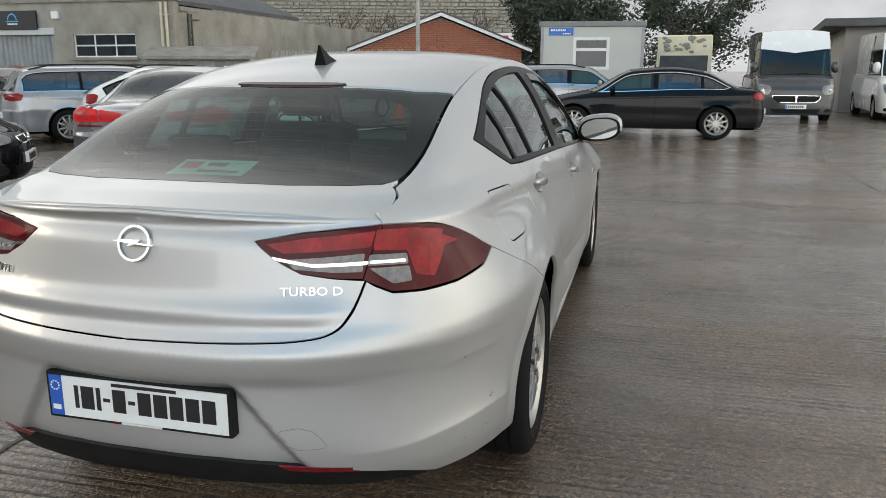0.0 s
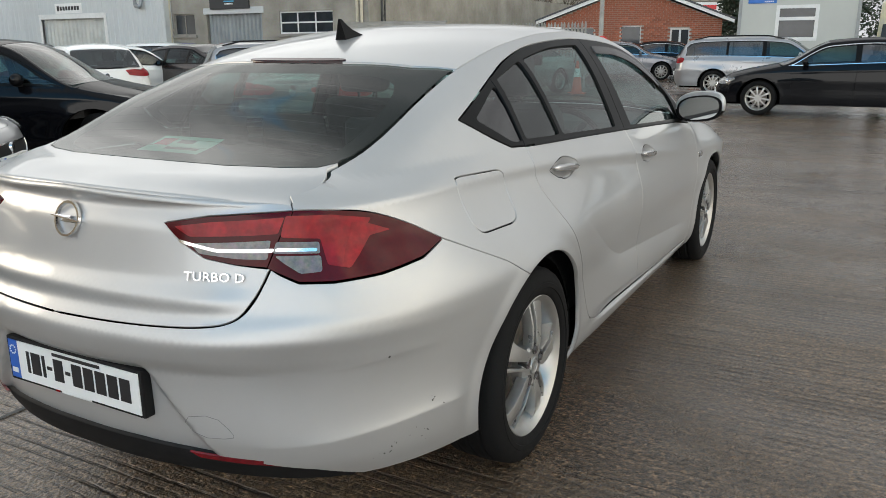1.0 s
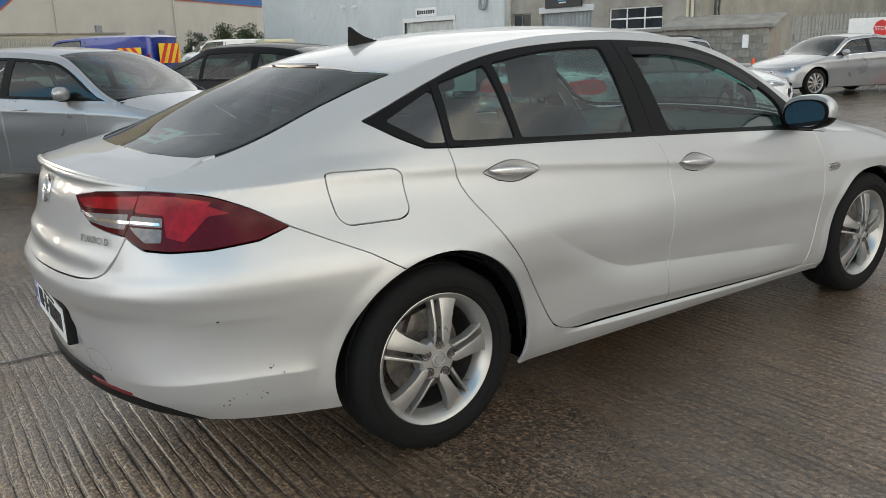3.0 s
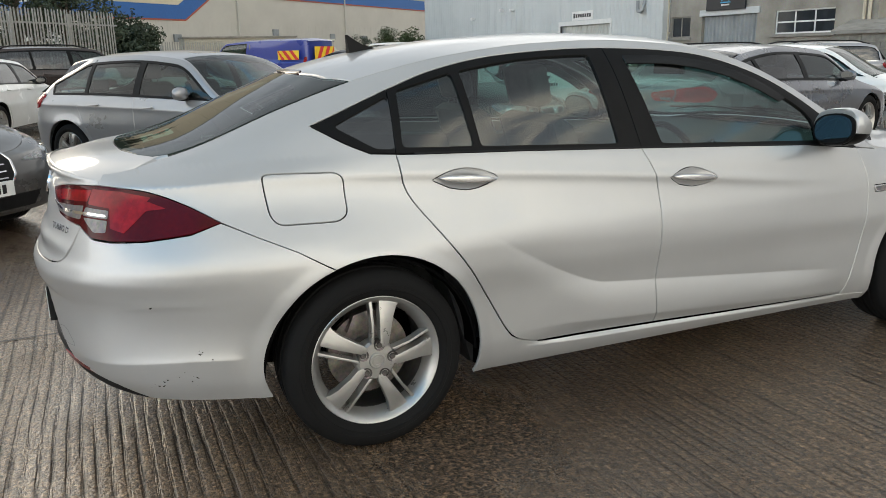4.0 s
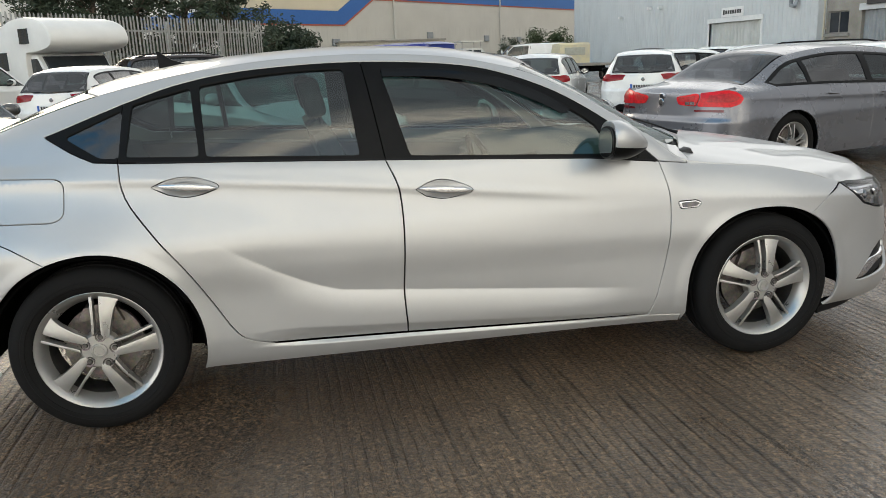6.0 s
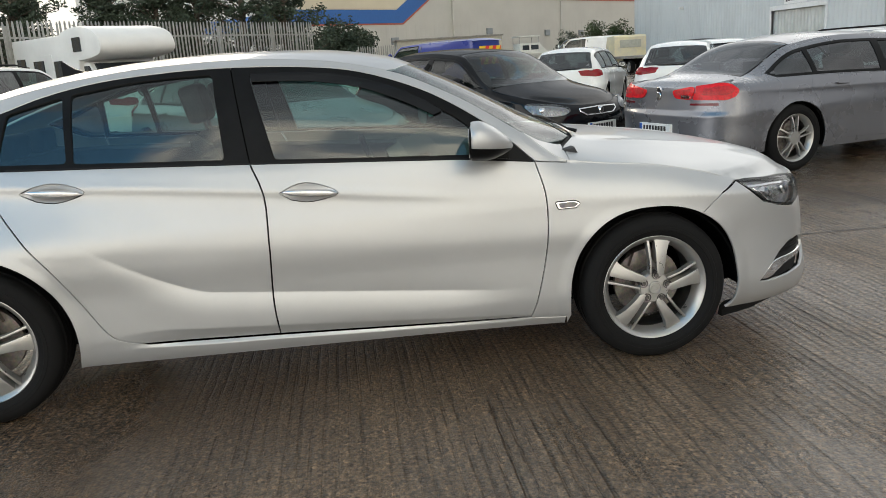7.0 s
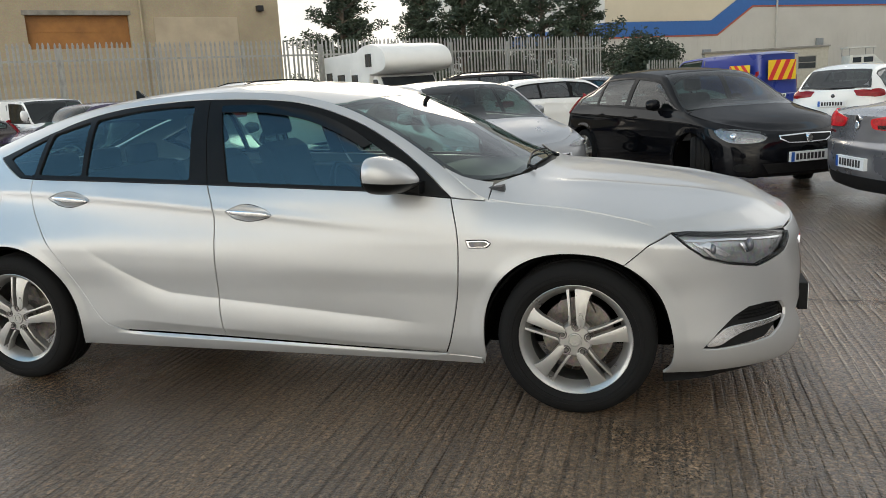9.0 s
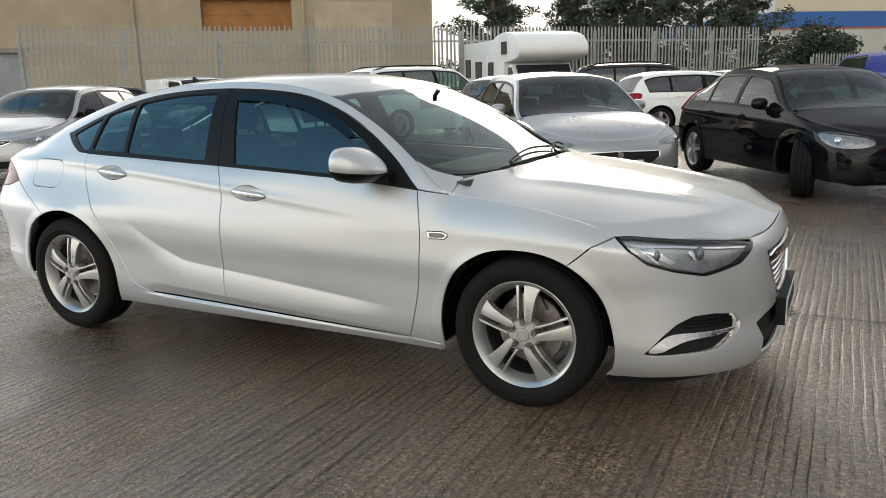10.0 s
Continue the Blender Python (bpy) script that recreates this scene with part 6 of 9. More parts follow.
            bar = skin(S, rounded([(yh, zh), (yh + 0.19, zh - 0.006), (yh + 0.19, zh + 0.02), (yh, zh + 0.026)], 2), step=(0.03, 0.01), lift=0.028, gap=0, turn_in=0.03)
            skin_part("door_handle", mirrored(*bar) if flip else bar, style.get("handle", colour), o)
    inner = inset(dense(dlo, 0.04), 0.028)
    p1 = style.get("p1", 0.3)
    cuts = [(ys[0], p1 - 0.03), (p1 + 0.03, b_y - 0.055), (b_y + 0.045, ys[1] + 0.2)] if kind != "van" else [(ys[0], ys[1] + 0.2)]
    panes = []
    for a, b in cuts:
        loop = []
        ins = np.array(inner)
        for p, q in zip(ins, np.roll(ins, -1, 0)):
            for y in (a, b):
                if (p[0] - y) * (q[0] - y) < 0:
                    t = (y - p[0]) / (q[0] - p[0])
                    loop.append((y, p[1] + t * (q[1] - p[1])))
            if a <= q[0] <= b:
                loop.append(tuple(q))
        if len(loop) < 4:
            continue
        my, mz = np.mean([p[0] for p in loop]), np.mean([p[1] for p in loop])
        loop.sort(key=lambda p: math.atan2(p[1] - mz, (p[0] - my) * 0.5))
        panes.append(loop)
    trim_m = style.get("trim", BLACK_TRIM)
    both("window_trim", skin(S, dlo, panes, (0.06, 0.05), lift=0.001, gap=0.002, turn_in=0.015), trim_m, car)
    if style.get("chrome"):
        lip_o = dense(dlo, 0.05)
        both("window_brightwork", skin(S, lip_o, [inset(lip_o, 0.014)], (0.06, 0.05), lift=0.004, gap=0, turn_in=0.004), CHROME, car, "bright window line")
    for i, loop in enumerate(panes):
        g = skin(S, loop, step=(0.09, 0.09), lift=-0.005, gap=-0.006, turn_in=0)
        for o in both("side_window", g, style.get("rear_glass", glass) if i < len(panes) - 1 else glass, car):
            o.visible_shadow = False
    # top
    z_n = float(C.edge_z(nose))
    front = [(s, z) for s, z in edge if s > C.y1 - 0.1]
    meet, rim = meeting(C, front + [(hi, edge[-1][1])], 0.2, -1)
    rim = [p for p in rim if p[1] > nose - 0.6]
    e_at = lambda y, off=0.003: (float(C.edge_x(y)) - off, float(y))
    bonnet = mirror_loop([(0.0, rim[0][1] - 0.006)] + [(x, y - 0.006) for x, y in rim[1:]] + [e_at(y) for y in np.linspace(rim[-1][1] - 0.03, yc + 0.01, 8)] + [(hw * 0.6, yc + 0.07), (hw * 0.3, yc + 0.12), (0.0, yc + 0.14)])
    skin_part("bonnet", skin(meet, bonnet, step=(0.07, 0.06)), style.get("bonnet", colour), car)
    ysc = yr + (0.3 if high > 2.3 else 0.0)
    screen = mirror_loop([(0.0, yc + 0.13), (hw * 0.3, yc + 0.11), (hw * 0.6, yc + 0.06), (hw * 0.8, yc)] + [e_at(y, 0.03) for y in np.linspace(yc - 0.06, ysc + 0.02, 8)] + [(hw * 0.4, ysc + 0.07), (0.0, ysc + 0.1)])
    skin_part("screen_border", skin(T, screen, [inset(dense(screen, 0.06), 0.04)], (0.07, 0.07), lift=-0.008, gap=0.002, turn_in=0), BLACK_TRIM, car)
    skin_part("windscreen", skin(T, screen, step=(0.1, 0.09), lift=-0.002, gap=0.002, turn_in=0), SHADED_GLASS, car).visible_shadow = False
    for sgn in (1, -1):
        strip = [e_at(y, 0.0) for y in np.linspace(yc, ysc + 0.02, 8)] + [e_at(y, 0.03) for y in np.linspace(ysc + 0.02, yc, 8)]
        skin_part("pillar", skin(T, [(sgn * x, y) for x, y in strip], step=(0.07, 0.05), gap=0), colour, car)
    yb = d["roof_back"]
    roof = mirror_loop([(0.0, ysc + 0.1), (hw * 0.4, ysc + 0.07)] + [e_at(y, 0.0) for y in np.linspace(ysc + 0.02, yb, 24)] + [(0.0, yb - 0.03)])
    skin_part("roof", skin(T, roof, step=(0.09, 0.09), gap=0), style.get("roof", colour), car)
    if kind == "van":
        foot = tail + 0.03
        close = mirror_loop([(0.0, yb - 0.03)] + [e_at(y, 0.0) for y in np.linspace(yb, foot, 8)] + [(0.0, foot)])
        skin_part("roof_end", skin(T, close, step=(0.08, 0.05), gap=0), colour, car)
        lid = skin(S, [(lo, float(C.edge_z(tail)) - 0.02), (lo, 0.4), (lo + 0.2, 0.4), (lo + 0.2, 1.2)], step=st)
    else:
        yg = d["glass_foot"]
        glassp = mirror_loop([(0.0, yg - 0.02), (hw * 0.5, yg)] + [e_at(y, 0.02) for y in np.linspace(yg + 0.02, yb - 0.01, 12)] + [(hw * 0.3, yb - 0.03), (0.0, yb - 0.035)])
        skin_part("rear_window_border", skin(T, glassp, [inset(dense(glassp, 0.05), 0.05)], (0.06, 0.05), lift=-0.006, gap=0, turn_in=0), BLACK_TRIM, car)
        skin_part("rear_window", skin(T, glassp, step=(0.08, 0.06), lift=0.0, gap=0.001, turn_in=0.003), style.get("tail_glass", style.get("rear_glass", glass)), car).visible_shadow = False
        back = [(s, z) for s, z in edge if s < C.y0 and z < float(C.edge_z(yg)) + 0.02 and float(S(s, z)[1]) < yg]
        if len(back) > 3:
            meet, rim = meeting(C, [(lo, edge[0][1])] + back, 0.15, 1)
            deck = mirror_loop([(0.0, rim[0][1])] + rim[1:] + [e_at(y, 0.0) for y in np.linspace(rim[-1][1] + 0.02, yg, 6)] + [(hw * 0.5, yg - 0.006), (0.0, yg - 0.026)])
            skin_part("boot_lid", skin(meet, deck, step=(0.06, 0.03), gap=0), colour, car)
    # ends
    ta, na = (lambda deg: C.y0 - C.l0 * radians(deg)), (lambda deg: C.y1 + C.l1 * radians(deg))
    k = high / 1.46 if kind != "van" else 1.0
    tz = style.get("tail_lamp", (0.80, 0.94, 24, 66) if kind != "van" else (0.75, 1.35, 32, 41))
    shapes = style.get("tail_shapes", ([(tz[2], tz[1] * k - 0.03), (tz[2] + 8, tz[1] * k), (tz[3], tz[1] * k - 0.015), (tz[3], tz[0] * k + 0.035), ((tz[2] + tz[3]) / 2, tz[0] * k), (tz[2] + 4, tz[0] * k + 0.02)],))
    for shape in shapes:
        red = [(ta(a), z) for a, z in shape]
        mz = np.mean([z for _, z in shape])
        core = [(s + 0.3 * (np.mean([q[0] for q in red]) - s), mz + 0.5 * (z - mz) + 0.008) for s, z in red]
        for o, flip in zip(both("tail_lamp", skin(S, fillet(red, 0.022), step=(0.018, 0.012), lift=0.014, gap=0, turn_in=0.018), style.get("red", LAMP_RED), car, "red tail lamp"), (0, 1)):
            inn = skin(S, fillet(core, 0.012), step=(0.02, 0.012), lift=0.018, gap=0, turn_in=0.004)
            skin_part("lamp_element", mirrored(*inn) if flip else inn, mat("tail_lamp_light_guide", (0.42, 0.03, 0.03), 0.25, vary=0.3, scale=40, spec=0.2) if style.get("red") else LAMP_BRIGHT, o)
    if "tail_strip" in style:
        z, a0, a1 = style["tail_strip"]
        both("rear_reflector", skin(S, [(ta(a0), z), (ta(a1), z), (ta(a1), z + 0.02), (ta(a0), z + 0.026)], step=(0.03, 0.012), lift=0.006, gap=0, turn_in=0.008), REFLECTOR, car, "red reflector strip")
    if "roundel" in style:
        p = S(lo, style["roundel"])
        bm = bmesh.new()
        lathe(bm, [(-0.01, 0.0), (-0.01, 0.041), (0.006, 0.041), (0.008, 0.038), (0.006, 0.034), (0.005, 0.0)], 28)
        badge = part("badge", bm, CHROME, car, "round chrome-edged badge", smooth_angle=40)
        badge.matrix_local = Matrix.Translation((0, p[1] - 0.004, p[2])) @ Matrix.Rotation(-math.pi / 2, 4, "Z") @ Matrix.Rotation(0.15, 4, "Y")
        bm = bmesh.new()
        lathe(bm, [(0.0055, 0.0), (0.0055, 0.031), (0.0068, 0.031), (0.0068, 0.0)], 28)
        part("badge_face", bm, INK, badge)
        for j in range(4):
            bm = bmesh.new()
            box(bm, (0.36 + 0.036 * j, p[1] - 0.012, p[2] - 0.075), (0.386 + 0.036 * j, p[1] + 0.06, p[2] - 0.042))
            part("model_bar", bm, CHROME, car)
    lz = style.get("headlamp", (0.58, 0.71, 26, 60) if kind != "van" else (0.72, 1.0, 30, 56))
    lamp = rounded([(na(lz[2]), lz[1] * k - 0.005), (na(lz[2] + 10), lz[1] * k), (na(lz[3]), lz[1] * k - 0.055), (na(lz[3] - 2), lz[0] * k + 0.01), (na(lz[2] + 16), lz[0] * k), (na(lz[2] + 6), lz[0] * k + 0.05)], 2)
    for o, flip in zip(both("headlamp", skin(S, lamp, step=(0.03, 0.02), lift=0.002, gap=0, turn_in=0.006), LAMP_GREY, car, "clear headlamp"), (0, 1)):
        sgn = -1 if flip else 1
        bm = bmesh.new()
        p = S(na((lz[2] + lz[3]) / 2 - 3), (lz[0] + lz[1]) / 2 * k)
        bmesh.ops.create_uvsphere(bm, u_segments=14, v_segments=8, radius=0.045, matrix=Matrix.Translation((sgn * (p[0] - 0.012), p[1] - 0.02, p[2])))
        part("lamp_bowl", bm, CHROME, o, smooth_angle=60)
        lens = skin(S, lamp, step=(0.04, 0.03), lift=0.03, gap=0.0, turn_in=0.026)
        skin_part("lens", mirrored(*lens) if flip else lens, LAMP_CLEAR, o).visible_shadow = False
    gz = style.get("grille", (0.46, 0.62, 66) if kind != "van" else (0.52, 0.72, 58))
    grille = rounded([(na(gz[2]), gz[1] * k - 0.01), (hi, gz[1] * k), (hi, gz[0] * k), (na(gz[2] + 6), gz[0] * k + 0.005), (na(gz[2]), (gz[0] + gz[1]) / 2 * k)], 0)
    piece = skin(S, grille, step=(0.04, 0.03), lift=0.003, gap=0, turn_in=0.004, keep=(hi,))
    g_ob = skin_part("grille", joined(piece, mirrored(*piece)), BLACK_PLASTIC, car, "dark grille")
    for i in range(style.get("bars", 3)):
        z = gz[0] * k + (gz[1] - gz[0]) * k * (i + 0.7) / (style.get("bars", 3) + 0.5)
        piece = skin(S, [(na(gz[2] + 5), z), (hi, z), (hi, z + 0.010), (na(gz[2] + 5), z + 0.010)], step=(0.06, 0.01), lift=0.012, gap=0, turn_in=0.01, keep=(hi,))
        skin_part("grille_bar", joined(piece, mirrored(*piece)), style.get("bar", CHROME), g_ob)
    out = dense(grille, 0.05)
    piece = skin(S, out, [inset(out, 0.012)], (0.05, 0.03), lift=0.012, gap=0, turn_in=0.01, keep=(hi,))
    skin_part("grille_surround", joined(piece, mirrored(*piece)), CHROME, g_ob)
    piece = skin(S, [(na(56), 0.36), (hi, 0.36), (hi, 0.25), (na(60), 0.25)], step=(0.05, 0.03), lift=0.003, gap=0, turn_in=0.004, keep=(hi,))
    skin_part("lower_intake", joined(piece, mirrored(*piece)), BLACK_PLASTIC, car)
    both("fog_lamp", skin(S, rounded([(na(38), 0.37), (na(50), 0.36), (na(50), 0.27), (na(36), 0.28)], 2), step=(0.03, 0.02), lift=0.003, gap=0, turn_in=0.004), BLACK_PLASTIC, car)
    piece = skin(S, [(lo, 0.36), (ta(60), 0.36), (ta(52), 0.3), (ta(50), 0.24), (lo, 0.22)], step=(0.05, 0.03), lift=0.004, gap=0, turn_in=0.03, keep=(lo,))
    skin_part("rear_valance", joined(piece, mirrored(*piece)), BLACK_PLASTIC, car)
    for y, z, sgn, nm in ((tail - 0.006, style.get("plate_z", 0.72 if kind == "hatch" else 0.55), -1, "rear_number_plate"), (nose + 0.004, style.get("front_plate_z", 0.42), 1, "front_number_plate")):
        bm = bmesh.new()
        box(bm, (-0.26, y - 0.02, z - 0.056), (0.26, y + 0.02, z + 0.056), 0.004)
        p = part(nm, bm, PLATE_WHITE, car, "white number plate with dark bars")
        f = y + sgn * 0.02
        for i in range(8):
            x = -0.19 + i * 0.05
            bm = bmesh.new()
            box(bm, (x, min(f, f + sgn * 0.002), z - 0.034), (x + 0.034, max(f, f + sgn * 0.002), z + 0.034))
            part("plate_bar", bm, INK, p)
        bm = bmesh.new()
        box(bm, (-0.258 if sgn < 0 else 0.215, min(f, f + sgn * 0.0015), z - 0.052), (-0.215 if sgn < 0 else 0.258, max(f, f + sgn * 0.0015), z + 0.052))
        part("plate_band", bm, PLATE_BLUE, p)
    for z, y, sgn in ((gz[1] * k - 0.045, nose, 1), ((0.86 if kind != "van" else 1.1) * k, float(C.tail_y(0.86 * k)), -1)):
        bm = bmesh.new()
        tube(bm, (0, y - 0.01, z), (0, y + sgn * 0.014, z), 0.04, 0.034, 20)
        part("badge", bm, CHROME, car)
    # mirrors
    for sgn in (1, -1):
        bm = bmesh.new()
        bmesh.ops.create_uvsphere(bm, u_segments=16, v_segments=10, radius=1)
        tall = 2.2 if kind == "van" else 1.0
        for v in bm.verts:
            x, y, z = v.co
            v.co = (0.10 * math.copysign(abs(x) ** 0.8, x), 0.075 * y * (1 if y > 0 else 0.4), 0.068 * tall * math.copysign(abs(z) ** 0.8, z))
        ym = door_b - 0.22 if kind != "van" else yc - 0.25
        xm = float(C.belt_x(ym)) + 0.09
        zm = belt(ym) + (0.07 if kind != "van" else 0.22)
        bmesh.ops.transform(bm, matrix=Matrix.Translation((sgn * xm, ym, zm)), verts=bm.verts)
        mo = part("door_mirror", bm, style.get("mirror", colour), car, smooth_angle=60)
        bm = bmesh.new()
        box(bm, (sgn * (xm - 0.12), ym - 0.03, zm - 0.075), (sgn * (xm + 0.0), ym + 0.03, zm - 0.04), 0.01)
        part("mirror_arm", bm, BLACK_PLASTIC, mo)
        bm = bmesh.new()
        bmesh.ops.create_circle(bm, cap_ends=True, segments=20, radius=1, matrix=Matrix.Translation((sgn * xm, ym - 0.031, zm)) @ Matrix.Rotation(math.pi / 2, 4, "X") @ Matrix.Diagonal((0.083, 0.05 * tall, 1, 1)))
        part("mirror_glass", bm, mat("mirror_silvering", (0.5, 0.52, 0.52), 0.02, 1.0, vary=0.01), mo)
    if rails:
        for sgn in (1, -1):
            bm = bmesh.new()
            pts = [Vector(T(sgn * hw * 0.56, y)) + Vector((0, 0, 0.05 if 0 < i < 6 else 0.0)) for i, y in enumerate(np.linspace(yb + 0.1, yr - 0.05, 7))]
            for a, b in zip(pts, pts[1:]):
                tube(bm, a, b, 0.016, None, 8)
            part("roof_rail", bm, style.get("rail", BLACK_PLASTIC), car, smooth_angle=50)
    for y in (0.0, base):
        for right in (True, False):
            sgn = 1 if right else -1
            add_wheel(car, (sgn * (hw - 0.035), y, wheel), right, spin=0.3 * y, scale=wheel / 0.329, rim=alloy, nuts=False, steer=steer if y else 0.0)
            bm = bmesh.new()
            lathe(bm, [(0.0, r_arch + 0.002), (0.0, r_arch + 0.01), (-0.26, r_arch + 0.01), (-0.28, 0.0)], 32)
            bmesh.ops.delete(bm, geom=[v for v in bm.verts if v.co.z < -0.1], context="VERTS")
            bmesh.ops.transform(bm, matrix=Matrix.Translation((sgn * (hw - 0.06), y, 0.315)) @ Matrix.Diagonal((sgn, 0.985, 0.985, 1)), verts=bm.verts)
            part("wheel_well", bm, DARK_GAP, car)
    # cabin
    fl = hw - 0.3
    bm = bmesh.new()
    box(bm, (-fl, tail + 0.2, 0.19), (fl, nose - 0.2, 0.34), 0.03)
    part("underbody", bm, DARK_GAP, car)
    for sgn in (1, -1):
        bm = bmesh.new()
        prism(bm, [(0.42, 0.2), (base - 0.45, 0.2), (base - 0.45, belt(1.5) - 0.06), (tail + 0.35, belt(0) - 0.06), (tail + 0.3, 0.8), (-0.1, 0.8), (0.35, 0.6)], sgn * fl, sgn * (hw - 0.13), "yz", 0.02)
        part("door_lining", bm, SEAT, car)
    if kind == "van":
        bm = bmesh.new()
        box(bm, (-hw + 0.1, yr - 1.0, 0.4), (hw - 0.1, yr - 0.96, high - 0.2))
        part("bulkhead", bm, mat("bulkhead_grey", (0.12, 0.12, 0.12), 0.7), car)
    bm = bmesh.new()
    prism(bm, [(yc - 0.62, 0.5), (yc - 0.6, 0.84 * k), (yc - 0.3, 0.9 * k), (yc + 0.06, 0.92 * k), (yc + 0.1, 0.6)], -fl - 0.2, fl + 0.2, "yz", 0.02)
    part("dashboard", bm, SEAT, car)
    dy = yc - 2.3 + 1.05
    for x in (0.37, -0.37):
        front_seat(car, x, dy if kind != "van" else yc - 0.85)
    if kind != "van":
        bm = bmesh.new()
        prism(bm, [(0.65, 0.4), (0.66, 0.56), (0.22, 0.56), (0.0, 0.98), (-0.1, 0.98), (-0.05, 0.5), (0.1, 0.4)], -fl, fl, "yz", 0.03)
        bench = part("rear_bench", bm, SEAT, car)
        for x in (0.34, -0.34):
            bm = bmesh.new()
            box(bm, (x - 0.12, -0.1, 0.99), (x + 0.12, -0.02, 1.13), 0.035)
            part("head_restraint", bm, SEAT, bench)
    return car


def recolour(car, old, fresh):
    for o in car.children_recursive:
        if o.type == "MESH" and o.material_slots and o.material_slots[0].material == old:
            o.material_slots[0].link = "OBJECT"
            o.material_slots[0].material = fresh
    return car


def repeat(car, at, label, old, fresh):
    """Another car of the same build in another colour."""
    c = copy_thing(car, at)
    c["label"] = label
    return recolour(c, old, fresh)


FAN_RIM, PAIR_RIM = alloy_mesh(10, FAN), alloy_mesh(5, PAIR)
GREY_PAINT = paint("graphite_paint", (0.165, 0.168, 0.185), 0.55, 0.28)
BLACK_PAINT = mat("black_paint", (0.0035, 0.0038, 0.005), 0.5, 0.0, vary=0.05, scale=2.5, coat=0.42, spec=0.0)
WHITE_PAINT = paint("white_paint", (0.74, 0.74, 0.72), 0.0, 0.25)
FORD_SILVER = paint("pale_silver_paint", (0.30, 0.305, 0.315), 0.55, 0.3)
AUDI_GREY = paint("bronze_grey_paint", (0.10, 0.098, 0.095), 0.55, 0.28)
BLUE_PAINT = paint("royal_blue_paint", (0.012, 0.03, 0.24), 0.0, 0.3)
PURPLE_PAINT = paint("dark_purple_paint", (0.03, 0.012, 0.06), 0.3, 0.25)
RED_PAINT = paint("red_paint", (0.3, 0.015, 0.012), 0.1, 0.28)
BROWN_PAINT = paint("dark_brown_paint", (0.035, 0.025, 0.022), 0.4, 0.25)
CREAM_PAINT = mat("chalky_cream_paint", (0.62, 0.55, 0.34), 0.6, vary=0.15, scale=4, second=(0.5, 0.46, 0.36))


def heading(x, y, turn):
    """A car's pose from its rear axle's middle and the turn of its nose from +y."""
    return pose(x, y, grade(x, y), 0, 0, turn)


SALOON = car_shape(4.95, 1.88, 1.40, 2.95, 1.05, "saloon")
six = build_car("saloon_car", SALOON, heading(-4.38, 5.86, 15), "metallic grey four-door coupe with bright red tail lamps", GREY_PAINT, PAIR_RIM, wheel=0.345, style={"red": mat("vivid_tail_lamp_red", (0.6, 0.012, 0.018), 0.2, vary=0.2, scale=30, coat=0.12, spec=0.2), "tail_shapes": ([(24, 0.875), (29, 0.93), (36, 0.95), (56, 0.925), (60, 0.79), (36, 0.787), (28, 0.815)], [(57.5, 0.922), (75, 0.885), (76, 0.86), (73, 0.80), (61, 0.79)]), "tail_strip": (0.735, 42, 62), "roundel": 0.88, "plate_z": 0.48, "rear_glass": pane("dark_tint", (0.3, 0.3, 0.32)), "bars": 2})
SALOON_B = car_shape(4.65, 1.81, 1.43, 2.81, 0.98, "saloon")
three = build_car("saloon_car", SALOON_B, heading(2.5, 14.75, 92), "gloss black saloon with chrome window line and silver wheels", BLACK_PAINT, FAN_RIM, style={"chrome": True, "rear_glass": pane("dark_tint", (0.3, 0.3, 0.32)), "red": LAMP_BRIGHT})
HATCH = car_shape(4.36, 1.83, 1.47, 2.64, 0.82, "hatch", 0.66)
focus = build_car("hatchback_car", HATCH, heading(-8.41, 2.71, -56), "black five-door hatchback with its front wheels turned", BLACK_PAINT, None, style={"headlamp": (0.58, 0.73, 22, 60), "grille": (0.56, 0.66, 68), "bars": 0, "handle": BLACK_PAINT, "tail_lamp": (0.86, 1.16, 20, 36)}, steer=-0.62)
HATCH_B = car_shape(4.38, 1.83, 1.46, 2.65, 0.83, "hatch", 0.6)
silver_hatch = build_car("hatchback_car", HATCH_B, heading(-7.42, -0.4, -52), "silver five-door hatchback with dark lower grille", FORD_SILVER, None, style={"headlamp": (0.62, 0.72, 20, 60), "grille": (0.42, 0.58, 60), "bars": 0, "tail_lamp": (0.82, 1.0, 18, 40)})
WAGEN = car_shape(4.26, 1.80, 1.47, 2.63, 0.77, "hatch")
golf = build_car("hatchback_car", WAGEN, heading(-15.3, -0.45, 37), "white five-door hatchback with red tail lamps", WHITE_PAINT, None, style={"tail_lamp": (0.82, 0.97, 22, 64), "headlamp": (0.6, 0.7, 24, 60), "grille": (0.58, 0.67, 62), "bars": 1, "rear_glass": pane("dark_tint", (0.3, 0.3, 0.32)), "mirror": BLACK_TRIM})
ESTATE = car_shape(4.77, 1.83, 1.50, 2.79, 1.08, "estate")
estate = build_car("estate_car", ESTATE, heading(-10.4, 11.0, -40), "silver estate car with chrome window line and roof rails", FORD_SILVER, FAN_RIM, rails=True, style={"chrome": True, "rear_glass": pane("dark_tint", (0.3, 0.3, 0.32))})
AUDI = car_shape(4.73, 1.84, 1.43, 2.82, 1.03, "saloon")
audi = build_car("saloon_car", AUDI, heading(-6.15, -4.07, -49), "bronze-grey saloon with large chrome barred grille", AUDI_GREY, PAIR_RIM, style={"grille": (0.36, 0.70, 70), "bars": 6, "headlamp": (0.60, 0.70, 20, 64), "chrome": True})
SUV = car_shape(4.8, 1.9, 1.74, 2.85, 0.95, "estate")
